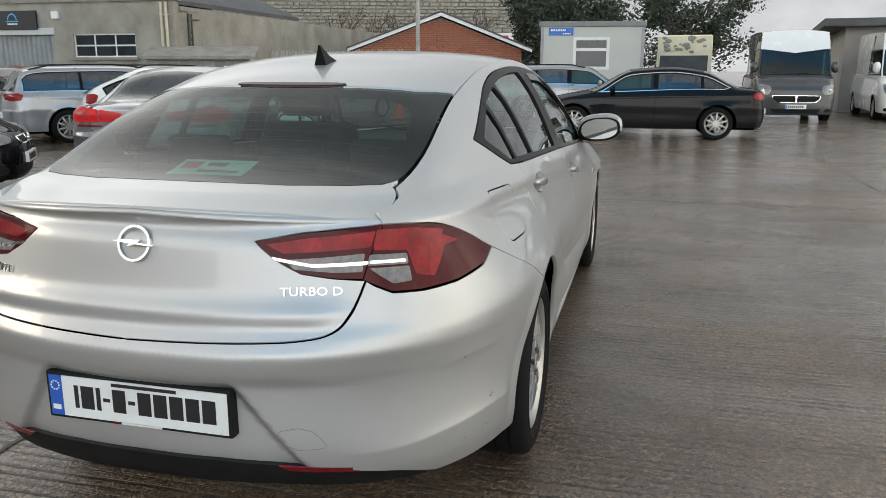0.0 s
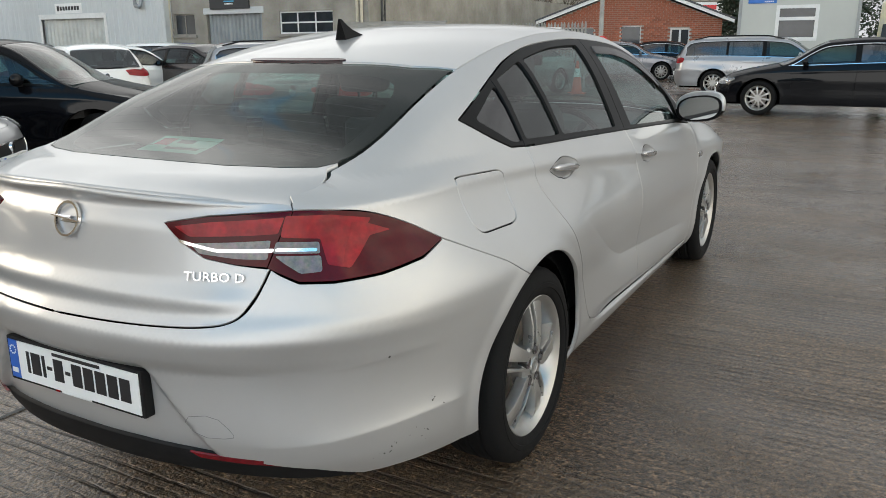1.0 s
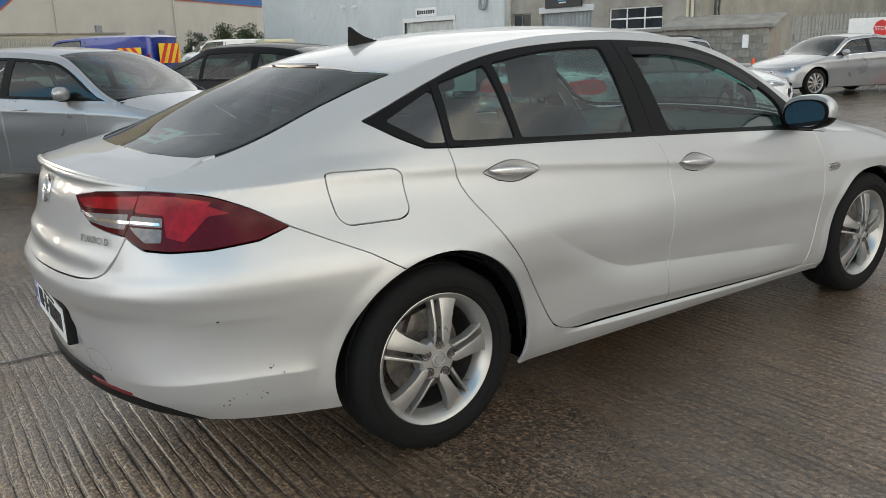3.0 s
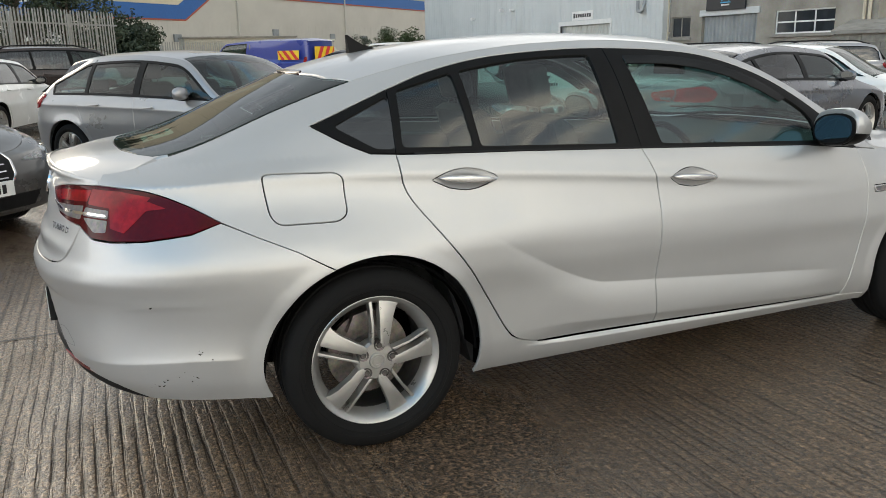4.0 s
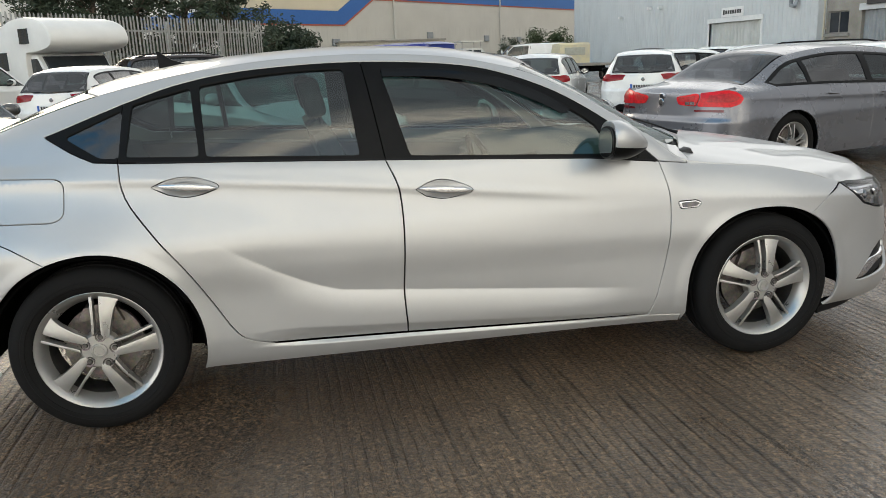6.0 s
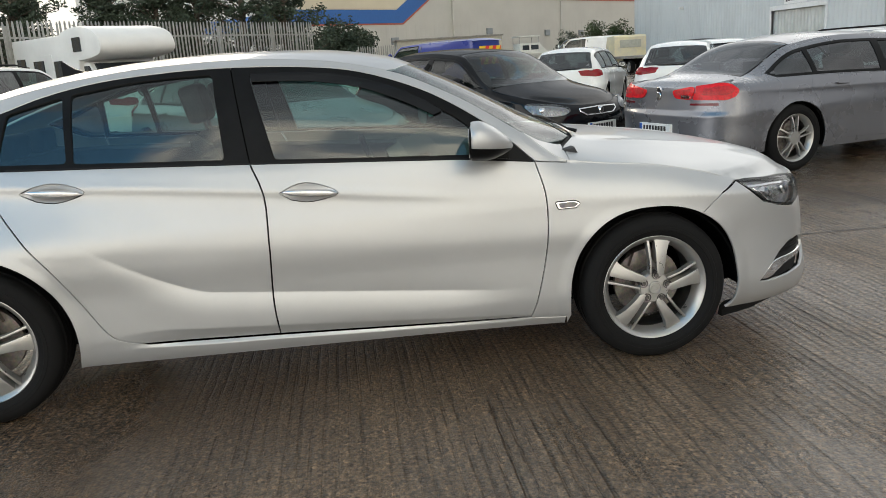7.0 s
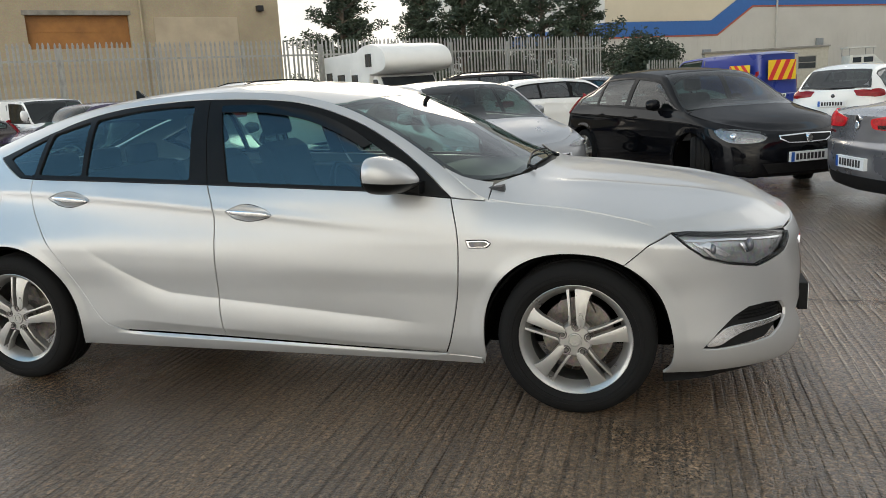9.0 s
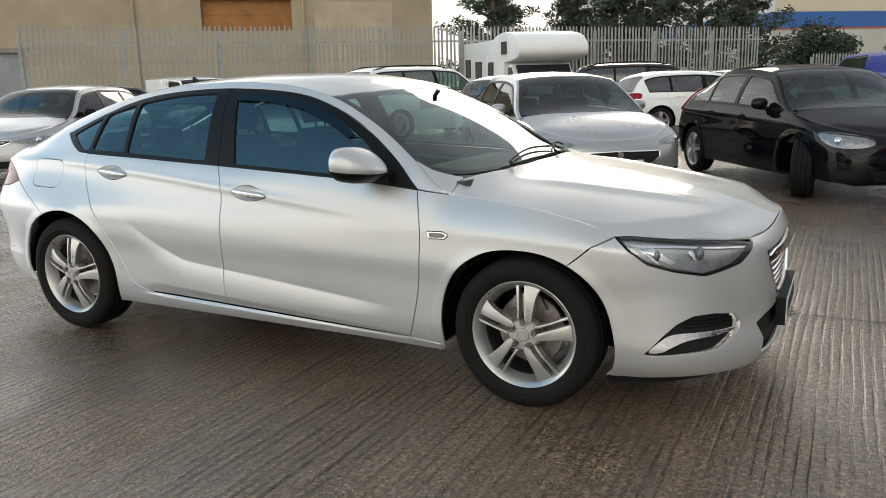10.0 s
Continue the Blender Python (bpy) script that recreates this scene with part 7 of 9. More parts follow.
suv = build_car("suv", SUV, heading(-12.8, -6.4, 65), "white sport utility car with black roof rails", WHITE_PAINT, FAN_RIM, rails=True, wheel=0.37, style={"rear_glass": pane("dark_tint", (0.3, 0.3, 0.32))})
VAN = car_shape(5.6, 2.05, 2.55, 3.45, 1.0, "van")
relay = build_car("van", VAN, heading(5.15, 24.7, 178), "dark grey panel van with white roof front facing the yard", paint("matt_charcoal_paint", (0.03, 0.031, 0.034), 0.1, 0.5), None, category="van", wheel=0.34, style={"roof": WHITE_PAINT, "bars": 1, "bar": BLACK_TRIM})
transit = repeat(relay, heading(8.6, 25.6, 176), "white high-roof panel van", LIB["matt_charcoal_paint"], WHITE_PAINT)
VAN_B = car_shape(4.9, 1.9, 1.97, 3.0, 0.9, "van")
blue_van = build_car("van", VAN_B, heading(-24.15, 6.0, 132), "royal blue panel van with red and yellow chevron panels", BLUE_PAINT, None, category="van")
small_van = repeat(blue_van, heading(-12.9, -13.2, -25) @ Matrix.Scale(0.85, 4), "small white panel van", BLUE_PAINT, WHITE_PAINT)
DARK = BLACK_PAINT
for src, old, at, label, fresh in (
    (golf, WHITE_PAINT, heading(-12.55, -3.1, 73), "white hatchback parked tail out beside a silver car", WHITE_PAINT),
    (golf, WHITE_PAINT, heading(-13.6, 6.6, 62), "white five-door hatchback parked among other cars", WHITE_PAINT),
    (golf, WHITE_PAINT, heading(-12.2, 8.6, 63), "white hatchback parked tail out near the shed", WHITE_PAINT),
    (golf, WHITE_PAINT, heading(-6.6, -8.9, -67), "silver hatchback with its front showing", FORD_SILVER),
    (focus, BLACK_PAINT, heading(-10.5, -12.2, -100), "dark hatchback half hidden behind a silver car", BROWN_PAINT),
    (focus, BLACK_PAINT, heading(-13.5, -10.2, -100), "dark purple hatchback half hidden in the row", PURPLE_PAINT),
    (estate, FORD_SILVER, heading(-2.2, 20.2, -86), "silver estate car beside the black saloon", FORD_SILVER),
    (three, BLACK_PAINT, heading(-7.07, 19.28, 164), "pale silver saloon parked before the gate", FORD_SILVER),
    (three, BLACK_PAINT, heading(-8.4, 27.5, -75), "dark grey saloon beyond the gate", GREY_PAINT),
    (three, BLACK_PAINT, heading(-7.2, 30.0, -75), "black saloon beyond the gate", BLACK_PAINT),
    (silver_hatch, FORD_SILVER, heading(-7.9, 9.9, -60), "white low hatchback by the traffic cones", WHITE_PAINT),
    (estate, FORD_SILVER, heading(-11.2, 16.4, 163), "dusty silver estate car near the lean-to", FORD_SILVER),
    (golf, WHITE_PAINT, heading(-19.4, 15.6, -60), "white hatchback parked by the shed", WHITE_PAINT),
    (golf, WHITE_PAINT, heading(-15.4, 10.2, -10), "white hatchback with red tail lamps near the shed", WHITE_PAINT),
    (focus, BLACK_PAINT, heading(-13.0, 12.8, 86), "dark brown hatchback near the roller door", BROWN_PAINT),
    (focus, BLACK_PAINT, heading(-20.5, 12.8, 62), "dark hatchback in the row by the shed", BLACK_PAINT),
    (golf, WHITE_PAINT, heading(-24.5, 17.2, -58), "white hatchback in the row by the shed", WHITE_PAINT),
    (golf, WHITE_PAINT, heading(-22.2, 19.0, -58), "blue hatchback in the row by the shed", BLUE_PAINT),
    (focus, BLACK_PAINT, heading(-19.9, 19.6, -58), "red hatchback in the row by the shed", RED_PAINT),
    (silver_hatch, FORD_SILVER, heading(-17.8, 20.8, -58), "silver hatchback in the row by the shed", FORD_SILVER),
    (focus, BLACK_PAINT, heading(-18.6, 0.6, -30), "dark hatchback in the far row", GREY_PAINT),
    (suv, WHITE_PAINT, heading(-18.9, -2.6, 24), "dark sport utility car behind the hatchbacks", BROWN_PAINT),
    (silver_hatch, FORD_SILVER, heading(-21.5, 1.6, -30), "silver hatchback in the far row", FORD_SILVER),
    (blue_van, BLUE_PAINT, heading(-48.3, 19.4, 174) @ Matrix.Scale(1.1, 4), "white panel van at the back of the yard", WHITE_PAINT),
):
    repeat(src, at, label, old, fresh)

# ---- buildings and fences ----
RENDERED = mat("stained_render", (0.36, 0.335, 0.29), 0.9, vary=0.3, scale=0.9, second=(0.21, 0.195, 0.165), bump=0.004, fine=30)
CLADDING = mat("grey_steel_cladding", (0.54, 0.565, 0.565), 0.5, 0.1, vary=0.06, scale=0.5, rough_vary=0.1)
WAREHOUSE = mat("pale_warehouse_cladding", (0.50, 0.485, 0.44), 0.6, vary=0.06, scale=0.3)
CREAM_CLAD = mat("cream_warehouse_cladding", (0.60, 0.53, 0.40), 0.6, vary=0.06, scale=0.3)
BLUE_BAND = mat("blue_band", (0.03, 0.12, 0.36), 0.5, vary=0.05)
RED_BAND = mat("red_line", (0.4, 0.1, 0.06), 0.5, vary=0.05)
BEIGE = mat("beige_render", (0.42, 0.35, 0.24), 0.9, vary=0.22, scale=0.5, second=(0.32, 0.27, 0.19), bump=0.006, fine=14)
RUST_DOOR = mat("rust_orange_shutter", (0.30, 0.13, 0.03), 0.6, vary=0.2, scale=1.2)
GALV = mat("galvanised_steel", (0.34, 0.34, 0.32), 0.55, 0.35, vary=0.22, scale=3)
ROLLER = mat("grey_roller_steel", (0.26, 0.28, 0.29), 0.5, 0.3, vary=0.15, scale=2)
ROLLER_PALE = mat("pale_roller_steel", (0.5, 0.51, 0.48), 0.5, 0.2, vary=0.12, scale=2)
FRAME_WHITE = mat("white_frame", (0.7, 0.7, 0.68), 0.45, vary=0.06)
WINDOW_DARK = mat("dark_window_glass", (0.03, 0.035, 0.04), 0.06, vary=0.3, scale=1.5)
CONCRETE_EDGE = mat("weathered_concrete", (0.24, 0.225, 0.2), 0.9, vary=0.25, scale=2, bump=0.003)
SLATE = mat("slate_roof", (0.07, 0.07, 0.075), 0.7, vary=0.25, scale=1.0, bump=0.004, fine=20)
BRICK_RED = mat("red_brick", (0.30, 0.095, 0.05), 0.85, vary=0.25, scale=8, per_piece=0.3, bump=0.002)
MORTAR = mat("mortar", (0.32, 0.28, 0.24), 0.95, vary=0.15)
STONE = mat("pale_rubble_stone", (0.40, 0.37, 0.31), 0.9, vary=0.25, scale=3, per_piece=0.3, bump=0.004)
CABIN_GREY = mat("cabin_panel", (0.47, 0.48, 0.44), 0.5, vary=0.05, scale=0.8)
BLOCKS = mat("concrete_block", (0.21, 0.2, 0.175), 0.92, vary=0.2, scale=5, per_piece=0.2, bump=0.003)
PIPE = mat("cream_downpipe", (0.52, 0.47, 0.36), 0.6, vary=0.1)
SIGN_BLUE = mat("sign_blue", (0.02, 0.14, 0.5), 0.4, vary=0.05)
SIGN_WHITE = mat("sign_white", (0.75, 0.75, 0.73), 0.4, vary=0.05)
SIGN_RED = mat("sign_red", (0.6, 0.03, 0.03), 0.4, vary=0.05)
CONE_ORANGE = mat("cone_orange", (0.85, 0.09, 0.02), 0.5, vary=0.1, scale=8)


def span(a, b):
    """A frame whose x runs from a to b over the ground, y points to its left and z up, and its length."""
    a, b = Vector((*a, 0)), Vector((*b, 0))
    way = (b - a).normalized()
    m = Matrix((way, Vector((-way.y, way.x, 0)), Vector((0, 0, 1)))).transposed().to_4x4()
    m.translation = a
    return m, (b - a).length


def wall_with(name, m, length, high, holes, thick, material, parent, low=0.0):
    """A wall along x with openings (x0, x1, z0, z1) cut through it, its face at y = 0."""
    xs = sorted({0.0, length, *[v for h in holes for v in h[:2]]})
    zs = sorted({low, high, *[v for h in holes for v in h[2:]]})
    bm = bmesh.new()
    for x0, x1 in zip(xs, xs[1:]):
        for z0, z1 in zip(zs, zs[1:]):
            if not any(h[0] < (x0 + x1) / 2 < h[1] and h[2] < (z0 + z1) / 2 < h[3] for h in holes):
                box(bm, (x0, 0, z0), (x1, thick, z1))
    bmesh.ops.remove_doubles(bm, verts=bm.verts, dist=1e-4)
    seen = {}
    for f in list(bm.faces):
        key = tuple(round(c, 3) for c in f.calc_center_median())
        seen.setdefault(key, []).append(f)
    bmesh.ops.delete(bm, geom=[f for fs in seen.values() if len(fs) > 1 for f in fs], context="FACES")
    o = part(name, bm, material, parent)
    o.matrix_local = m
    return o


def glazing(parent, m, x0, x1, z0, z1, cols, rows, frame, glass, deep=0.12, sill=True, bar=0.05, top_bar=None):
    """A window in an opening: frame, bars, panes and sill."""
    bm = bmesh.new()
    for a, b, c, d in ((x0, x1, z0, z0 + bar), (x0, x1, z1 - bar, z1), (x0, x0 + bar, z0 + bar, z1 - bar), (x1 - bar, x1, z0 + bar, z1 - bar)):
        box(bm, (a, deep - 0.06, c), (b, deep, d), 0.006)
    for i in range(1, cols):
        x = x0 + (x1 - x0) * i / cols
        box(bm, (x - bar / 2, deep - 0.055, z0 + bar), (x + bar / 2, deep - 0.005, z1 - bar), 0.005)
    for j in range(1, rows):
        z = z0 + (z1 - z0) * (j / rows if top_bar is None else top_bar)
        box(bm, (x0 + bar, deep - 0.05, z - bar / 2), (x1 - bar, deep - 0.008, z + bar / 2), 0.005)
    w = part("window", bm, frame, parent)
    w.matrix_local = m
    for i in range(cols):
        bm = bmesh.new()
        a, b = x0 + (x1 - x0) * i / cols, x0 + (x1 - x0) * (i + 1) / cols
        box(bm, (a + bar * 0.4, deep - 0.03, z0 + bar * 0.6), (b - bar * 0.4, deep - 0.022, z1 - bar * 0.6))
        part("pane", bm, glass, w)
    if sill:
        bm = bmesh.new()
        box(bm, (x0 - 0.1, -0.1, z0 - 0.1), (x1 + 0.1, deep, z0), 0.015)
        part("sill", bm, CONCRETE_EDGE, w)
    return w


def shutter(parent, m, x0, x1, z1, material, ribs=24, upright=False, deep=0.18):
    """A steel door of slats, lying or upright, under its hood."""
    bm = bmesh.new()
    box(bm, (x0, deep + 0.045, 0.0), (x1, deep + 0.08, z1))
    o = part("roller_door", bm, material, parent)
    o.matrix_local = m
    for i in range(ribs):
        bm = bmesh.new()
        if upright:
            a, b = x0 + (x1 - x0) * i / ribs, x0 + (x1 - x0) * (i + 1) / ribs
            prism(bm, [(a, deep), (a + (b - a) * 0.25, deep - 0.07), (b - (b - a) * 0.25, deep - 0.07), (b, deep), (b, deep + 0.042), (a, deep + 0.042)], 0.0, z1, "xy")
        else:
            z = z1 * i / ribs
            box(bm, (x0, deep - 0.012 * (i % 2), z), (x1, deep + 0.04, z + z1 / ribs), 0.004)
        part("slat", bm, material, o)
    bm = bmesh.new()
    box(bm, (x0 - 0.12, -0.05, z1), (x1 + 0.12, 0.16, z1 + 0.22), 0.01)
    part("door_hood", bm, CONCRETE_EDGE if not upright else CLADDING, o)
    return o


def ribbed(parent, m, x0, x1, z0, z1, pitch, material, name="cladding", proud=0.035):
    """Steel cladding sheet with upright ribs, standing just before a wall face."""
    bm = bmesh.new()
    x = x0
    pts = []
    while x < x1 - 1e-6:
        e = min(pitch, x1 - x)
        pts += [(x, -0.012), (x + e * 0.55, -0.012), (x + e * 0.65, -proud), (x + e * 0.9, -proud)]
        x += e
    pts.append((x1, -0.012))
    lowv, topv = [bm.verts.new((a, b, z0)) for a, b in pts], [bm.verts.new((a, b, z1)) for a, b in pts]
    for i in range(len(pts) - 1):
        bm.faces.new((lowv[i], lowv[i + 1], topv[i + 1], topv[i]))
    o = part(name, bm, material, parent)
    o.matrix_local = m
    return o


# grey steel shed
def steel_shed():
    t = thing("steel_shed", pose(-56, 24, 0) @ Matrix.Diagonal((1, 1, 1.17, 1)), "large grey ribbed steel shed with a pale roller door", "building")
    I = Matrix.Identity(4)
    holes = [(19.95, 24.7, 0.0, 2.3)]
    wall_with("wall", I, 28.8, 7.5, holes, 0.3, CLADDING, t)
    for a, b, c, d in ((0, 19.95, 0, 7.5), (24.7, 28.8, 0, 7.5), (19.95, 24.7, 2.5, 7.5)):
        ribbed(t, I, a, b, c, d, 0.33, CLADDING)
    shutter(t, I, 19.95, 24.7, 2.3, ROLLER_PALE, 16, True)
    bm = bmesh.new()
    for x0, x1, z0, z1 in ((19.8, 19.95, 0, 2.5), (24.7, 24.85, 0, 2.5), (19.95, 24.7, 2.3, 2.5)):
        box(bm, (x0, -0.06, z0), (x1, 0.1, z1), 0.008)
    part("door_frame", bm, FRAME_WHITE, t)
    bm = bmesh.new()
    box(bm, (21.2, -0.08, 2.52), (23.2, -0.045, 2.92), 0.008)
    s = part("sign", bm, SIGN_WHITE, t, "small white sign with dark bars")
    for i in range(8):
        bm = bmesh.new()
        box(bm, (21.36 + i * 0.215, -0.086, 2.64 if i else 2.62), (21.52 + i * 0.215, -0.08, 2.8 if i else 2.83))
        part("sign_bar", bm, INK, s)
    bm = bmesh.new()
    box(bm, (0, 0.3, 0), (28.8, 16, 7.4), 0.05)
    part("hall", bm, CLADDING, t)
    bm = bmesh.new()
    prism(bm, [(-0.2, 7.45), (-0.2, 7.65), (8.1, 9.2), (16.4, 7.65), (16.4, 7.45), (8.1, 9.0)], -0.3, 29.0, "yz")
    part("roof", bm, ROLLER, t)
    for x, z in ((8.8, 3.0), (13.0, 3.3), (14.4, 3.25)):
        bm = bmesh.new()
        box(bm, (x, -0.3, z), (x + 0.22, -0.03, z + 0.14), 0.02)
        part("wall_lamp", bm, FRAME_WHITE, t)
    bm = bmesh.new()
    for p, q in (((27.2, -0.25, 3.1), (27.2, -0.25, 2.7)), ((27.2, -0.25, 2.7), (27.5, -0.25, 2.65)), ((27.5, -0.25, 2.65), (27.5, -0.05, 3.1))):
        tube(bm, p, q, 0.08)
    part("vent_pipe", bm, ROLLER, t)


# rendered works building beside it
def works():
    t = thing("works_building", pose(-27.2, 24.4, 0) @ Matrix.Diagonal((1.057, 1, 1.2, 1)), "old stained concrete workshop with steel windows and a grey roller door", "building")
    I = Matrix.Identity(4)
    L = 10.3
    holes = [(0.0 + 0.12, 1.35, 1.52, 2.3), (2.05, 5.1, 0.0, 2.25), (6.0, 8.65, 1.52, 2.27)]
    wall_with("wall", I, L, 3.25, holes, 0.35, RENDERED, t)
    glazing(t, I, 0.12, 1.35, 1.52, 2.3, 2, 1, CONCRETE_EDGE, WINDOW_DARK)
    glazing(t, I, 6.0, 8.65, 1.52, 2.27, 3, 2, FRAME_WHITE, WINDOW_DARK, top_bar=0.5)
    shutter(t, I, 2.05, 5.1, 2.25, ROLLER, 14, True)
    bm = bmesh.new()
    box(bm, (-0.1, -0.08, 3.25), (L + 0.1, 0.4, 3.42), 0.02)
    part("coping", bm, CONCRETE_EDGE, t)
    bm = bmesh.new()
    box(bm, (2.4, -0.14, 2.42), (4.55, -0.06, 3.02), 0.01)
    s = part("sign", bm, mat("sign_charcoal", (0.012, 0.015, 0.02), 0.4, vary=0.1), t, "dark company sign with pale bars")
    bm = bmesh.new()
    n = 14
    for k in range(n):
        a0, a1 = math.pi * k / n, math.pi * (k + 1) / n
        v = [bm.verts.new((3.48 + r * math.cos(a), -0.146, 2.72 + r * math.sin(a))) for a, r in ((a0, 0.17), (a1, 0.17), (a1, 0.22), (a0, 0.22))]
        bm.faces.new(v)
    box(bm, (3.2, -0.147, 2.66), (3.76, -0.141, 2.7))
    part("sign_arc", bm, mat("sign_cyan", (0.05, 0.35, 0.6), 0.4), s)
    for i in range(7):
        bm = bmesh.new()
        box(bm, (3.26 + i * 0.065, -0.147, 2.57), (3.31 + i * 0.065, -0.141, 2.62))
        part("sign_bar", bm, SIGN_WHITE, s)
    for x, m in ((-0.02, PIPE), (9.85, PIPE), (10.05, PIPE)):
        bm = bmesh.new()
        tube(bm, (x, -0.1, 0.1), (x, -0.1, 3.2), 0.055)
        for z in (0.6, 1.7, 2.8):
            box(bm, (x - 0.08, -0.12, z), (x + 0.08, 0.0, z + 0.05))
        part("downpipe", bm, m, t)
    bm = bmesh.new()
    box(bm, (5.2, -0.12, 2.75), (5.5, 0, 2.98), 0.02)
    part("alarm_box", bm, SIGN_WHITE, t)
    bm = bmesh.new()
    box(bm, (0.0, 0.35, 0), (L, 30, 3.1))
    part("hall", bm, RENDERED, t)
    bm = bmesh.new()
    prism(bm, [(0.2, 3.3), (0.2, 3.45), (4.6, 5.0), (9.0, 3.45), (9.0, 3.3), (4.6, 4.8)], 0.6, 14.0, "xz")
    part("roof", bm, SLATE, t)
    bm = bmesh.new()
    prism(bm, [(0.25, 3.4), (4.6, 4.85), (8.95, 3.4)], 0.62, 0.8, "xz")
    part("gable", bm, RENDERED, t)
    bm = bmesh.new()
    box(bm, (5.0, 8.0, 3.4), (6.6, 9.4, 4.75), 0.04)
    part("roof_unit", bm, mat("unit_grey", (0.3, 0.34, 0.35), 0.5, 0.3), t, "grey rooftop air unit")
    # long flank running away from the yard
    m, length = span((10.3, 0.3), (7.6, 30))
    win = [(x, x + 1.3, 1.55, 2.3) for x in (3.2, 5.2)] + [(x, x + 1.2, 1.3, 2.0) for x in (10.0, 12.5, 17.5, 20.0)]
    wall_with("flank_wall", m, length, 2.95, win, 0.3, RENDERED, t)
    for i, (a, b, c, d) in enumerate(win):
        glazing(t, m, a, b, c, d, 3, 1, FRAME_WHITE if i < 2 else CONCRETE_EDGE, WINDOW_DARK, sill=False)
    bm = bmesh.new()
    box(bm, (0, -0.12, 2.95), (length, 0.35, 3.08), 0.02)
    o = part("flank_coping", bm, CONCRETE_EDGE, t)
    o.matrix_local = m
    for x, r in ((0.6, 0.05), (0.85, 0.035), (8.5, 0.06), (14.5, 0.06)):
        bm = bmesh.new()
        tube(bm, (x, -0.1, 0), (x, -0.1, 2.9), r, None, 8)
        tube(bm, (x, -0.1, 2.7), (x + 1.6, -0.1, 2.75), r * 0.7, None, 8)
        o = part("pipe", bm, mat("dark_pipe", (0.07, 0.07, 0.065), 0.6), t)
        o.matrix_local = m
    rnd = random.Random(3)
    for k in range(6):
        bm = bmesh.new()
        p = Vector((0.9 + 0.12 * k, -0.06, 2.8))
        for i in range(7):
            q = p + Vector((rnd.uniform(-0.12, 0.12), rnd.uniform(-0.03, 0.02), -0.2))
            tube(bm, p, q, 0.012, None, 5)
            p = q
        o = part("cable", bm, INK, t)
        o.matrix_local = m


def lean_to():
    m, length = span((-16.4, 22.6), (-13.0, 23.9))
    t = thing("lean_to", m @ Matrix.Diagonal((1, 1, 1.15, 1)), "low concrete-block lean-to with a sloping sheet roof", "shed")
    bm = bmesh.new()
    box(bm, (0.02, 0.02, 0), (length - 0.02, 1.6, 1.5))
    part("core", bm, MORTAR, t)
    me = None
    for r in range(7):
        for c in range(9):
            if me is None:
                bm = bmesh.new()
                box(bm, (0.004, -0.006, 0.004), (0.396, 0.05, 0.206), 0.008, segments=1)
                o = part("block", bm, BLOCKS, t)
                me = o.data
            else:
                o = hang(new("block", me), t)
            x = c * 0.4 + (0.2 if r % 2 else 0.0)
            if x > length - 0.35:
                bpy.data.objects.remove(o)
                continue
            o.location = (x, 0, r * 0.21)
    bm = bmesh.new()
    prism(bm, [(-0.15, 1.5), (-0.15, 1.6), (1.8, 1.95), (1.8, 1.85)], -0.15, length + 0.2, "yz")
    part("roof", bm, CONCRETE_EDGE, t)
    bm = bmesh.new()
    box(bm, (length - 0.9, -0.1, 0.9), (length - 0.7, 0.0, 1.3), 0.02)
    part("meter_box", bm, SIGN_WHITE, t)


def warehouse():
    m, length = span((-59.6, -1.6), (-95.6, 41.7))
    t = thing("warehouse", m, "long pale warehouse with a stepped blue band edged in red", "building")
    bm = bmesh.new()
    box(bm, (0, 0, 0), (length, 40, 14.0))
    part("hall", bm, WAREHOUSE, t)

    def band(points, material, nm, proud):
        bm = bmesh.new()
        prism(bm, points, -0.05 - proud, 0.0, "xz")
        part(nm, bm, material, t)
    band([(0, 4.5), (11.1, 4.5), (14.9, 6.77), (length, 6.77), (length, 7.87), (14.3, 7.87), (10.5, 5.6), (0, 5.6)], BLUE_BAND, "blue_band", 0.03)
    band([(0, 5.63), (10.4, 5.63), (14.2, 7.9), (length, 7.9), (length, 13.9), (0, 13.9)], CREAM_CLAD, "cream_cladding", 0.0)
    band([(0, 4.38), (11.2, 4.38), (15.0, 6.65), (length, 6.65), (length, 6.77), (14.9, 6.77), (11.1, 4.5), (0, 4.5)], RED_BAND, "red_line", 0.015)
    ribbed(t, Matrix.Identity(4), 0.0, length, 0, 4.35, 1.2, WAREHOUSE, "lower_cladding", 0.03)
    bm = bmesh.new()
    box(bm, (-0.3, -0.1, 13.9), (length + 0.3, 40.2, 14.3), 0.05)
    part("roof", bm, ROLLER, t)
    for x, z in ((9.6, 2.7), (22.4, 3.3), (32.0, 3.0), (38.4, 2.85)):
        bm = bmesh.new()
        box(bm, (x, -0.22, z), (x + 0.8, -0.04, z + 0.6), 0.03)
        part("vent", bm, ROLLER, t)
    for x in (17.6, 35.0):
        bm = bmesh.new()
        tube(bm, (x, -0.16, 0), (x, -0.16, 8.1), 0.08)
        part("downpipe", bm, WAREHOUSE, t)
    bm = bmesh.new()
    prism(bm, [(0.0, 4.5), (19.0, 4.5), (19.0, 5.6), (0.0, 5.6)], -0.06, 0.0, "yz")
    part("end_band", bm, BLUE_BAND, t)


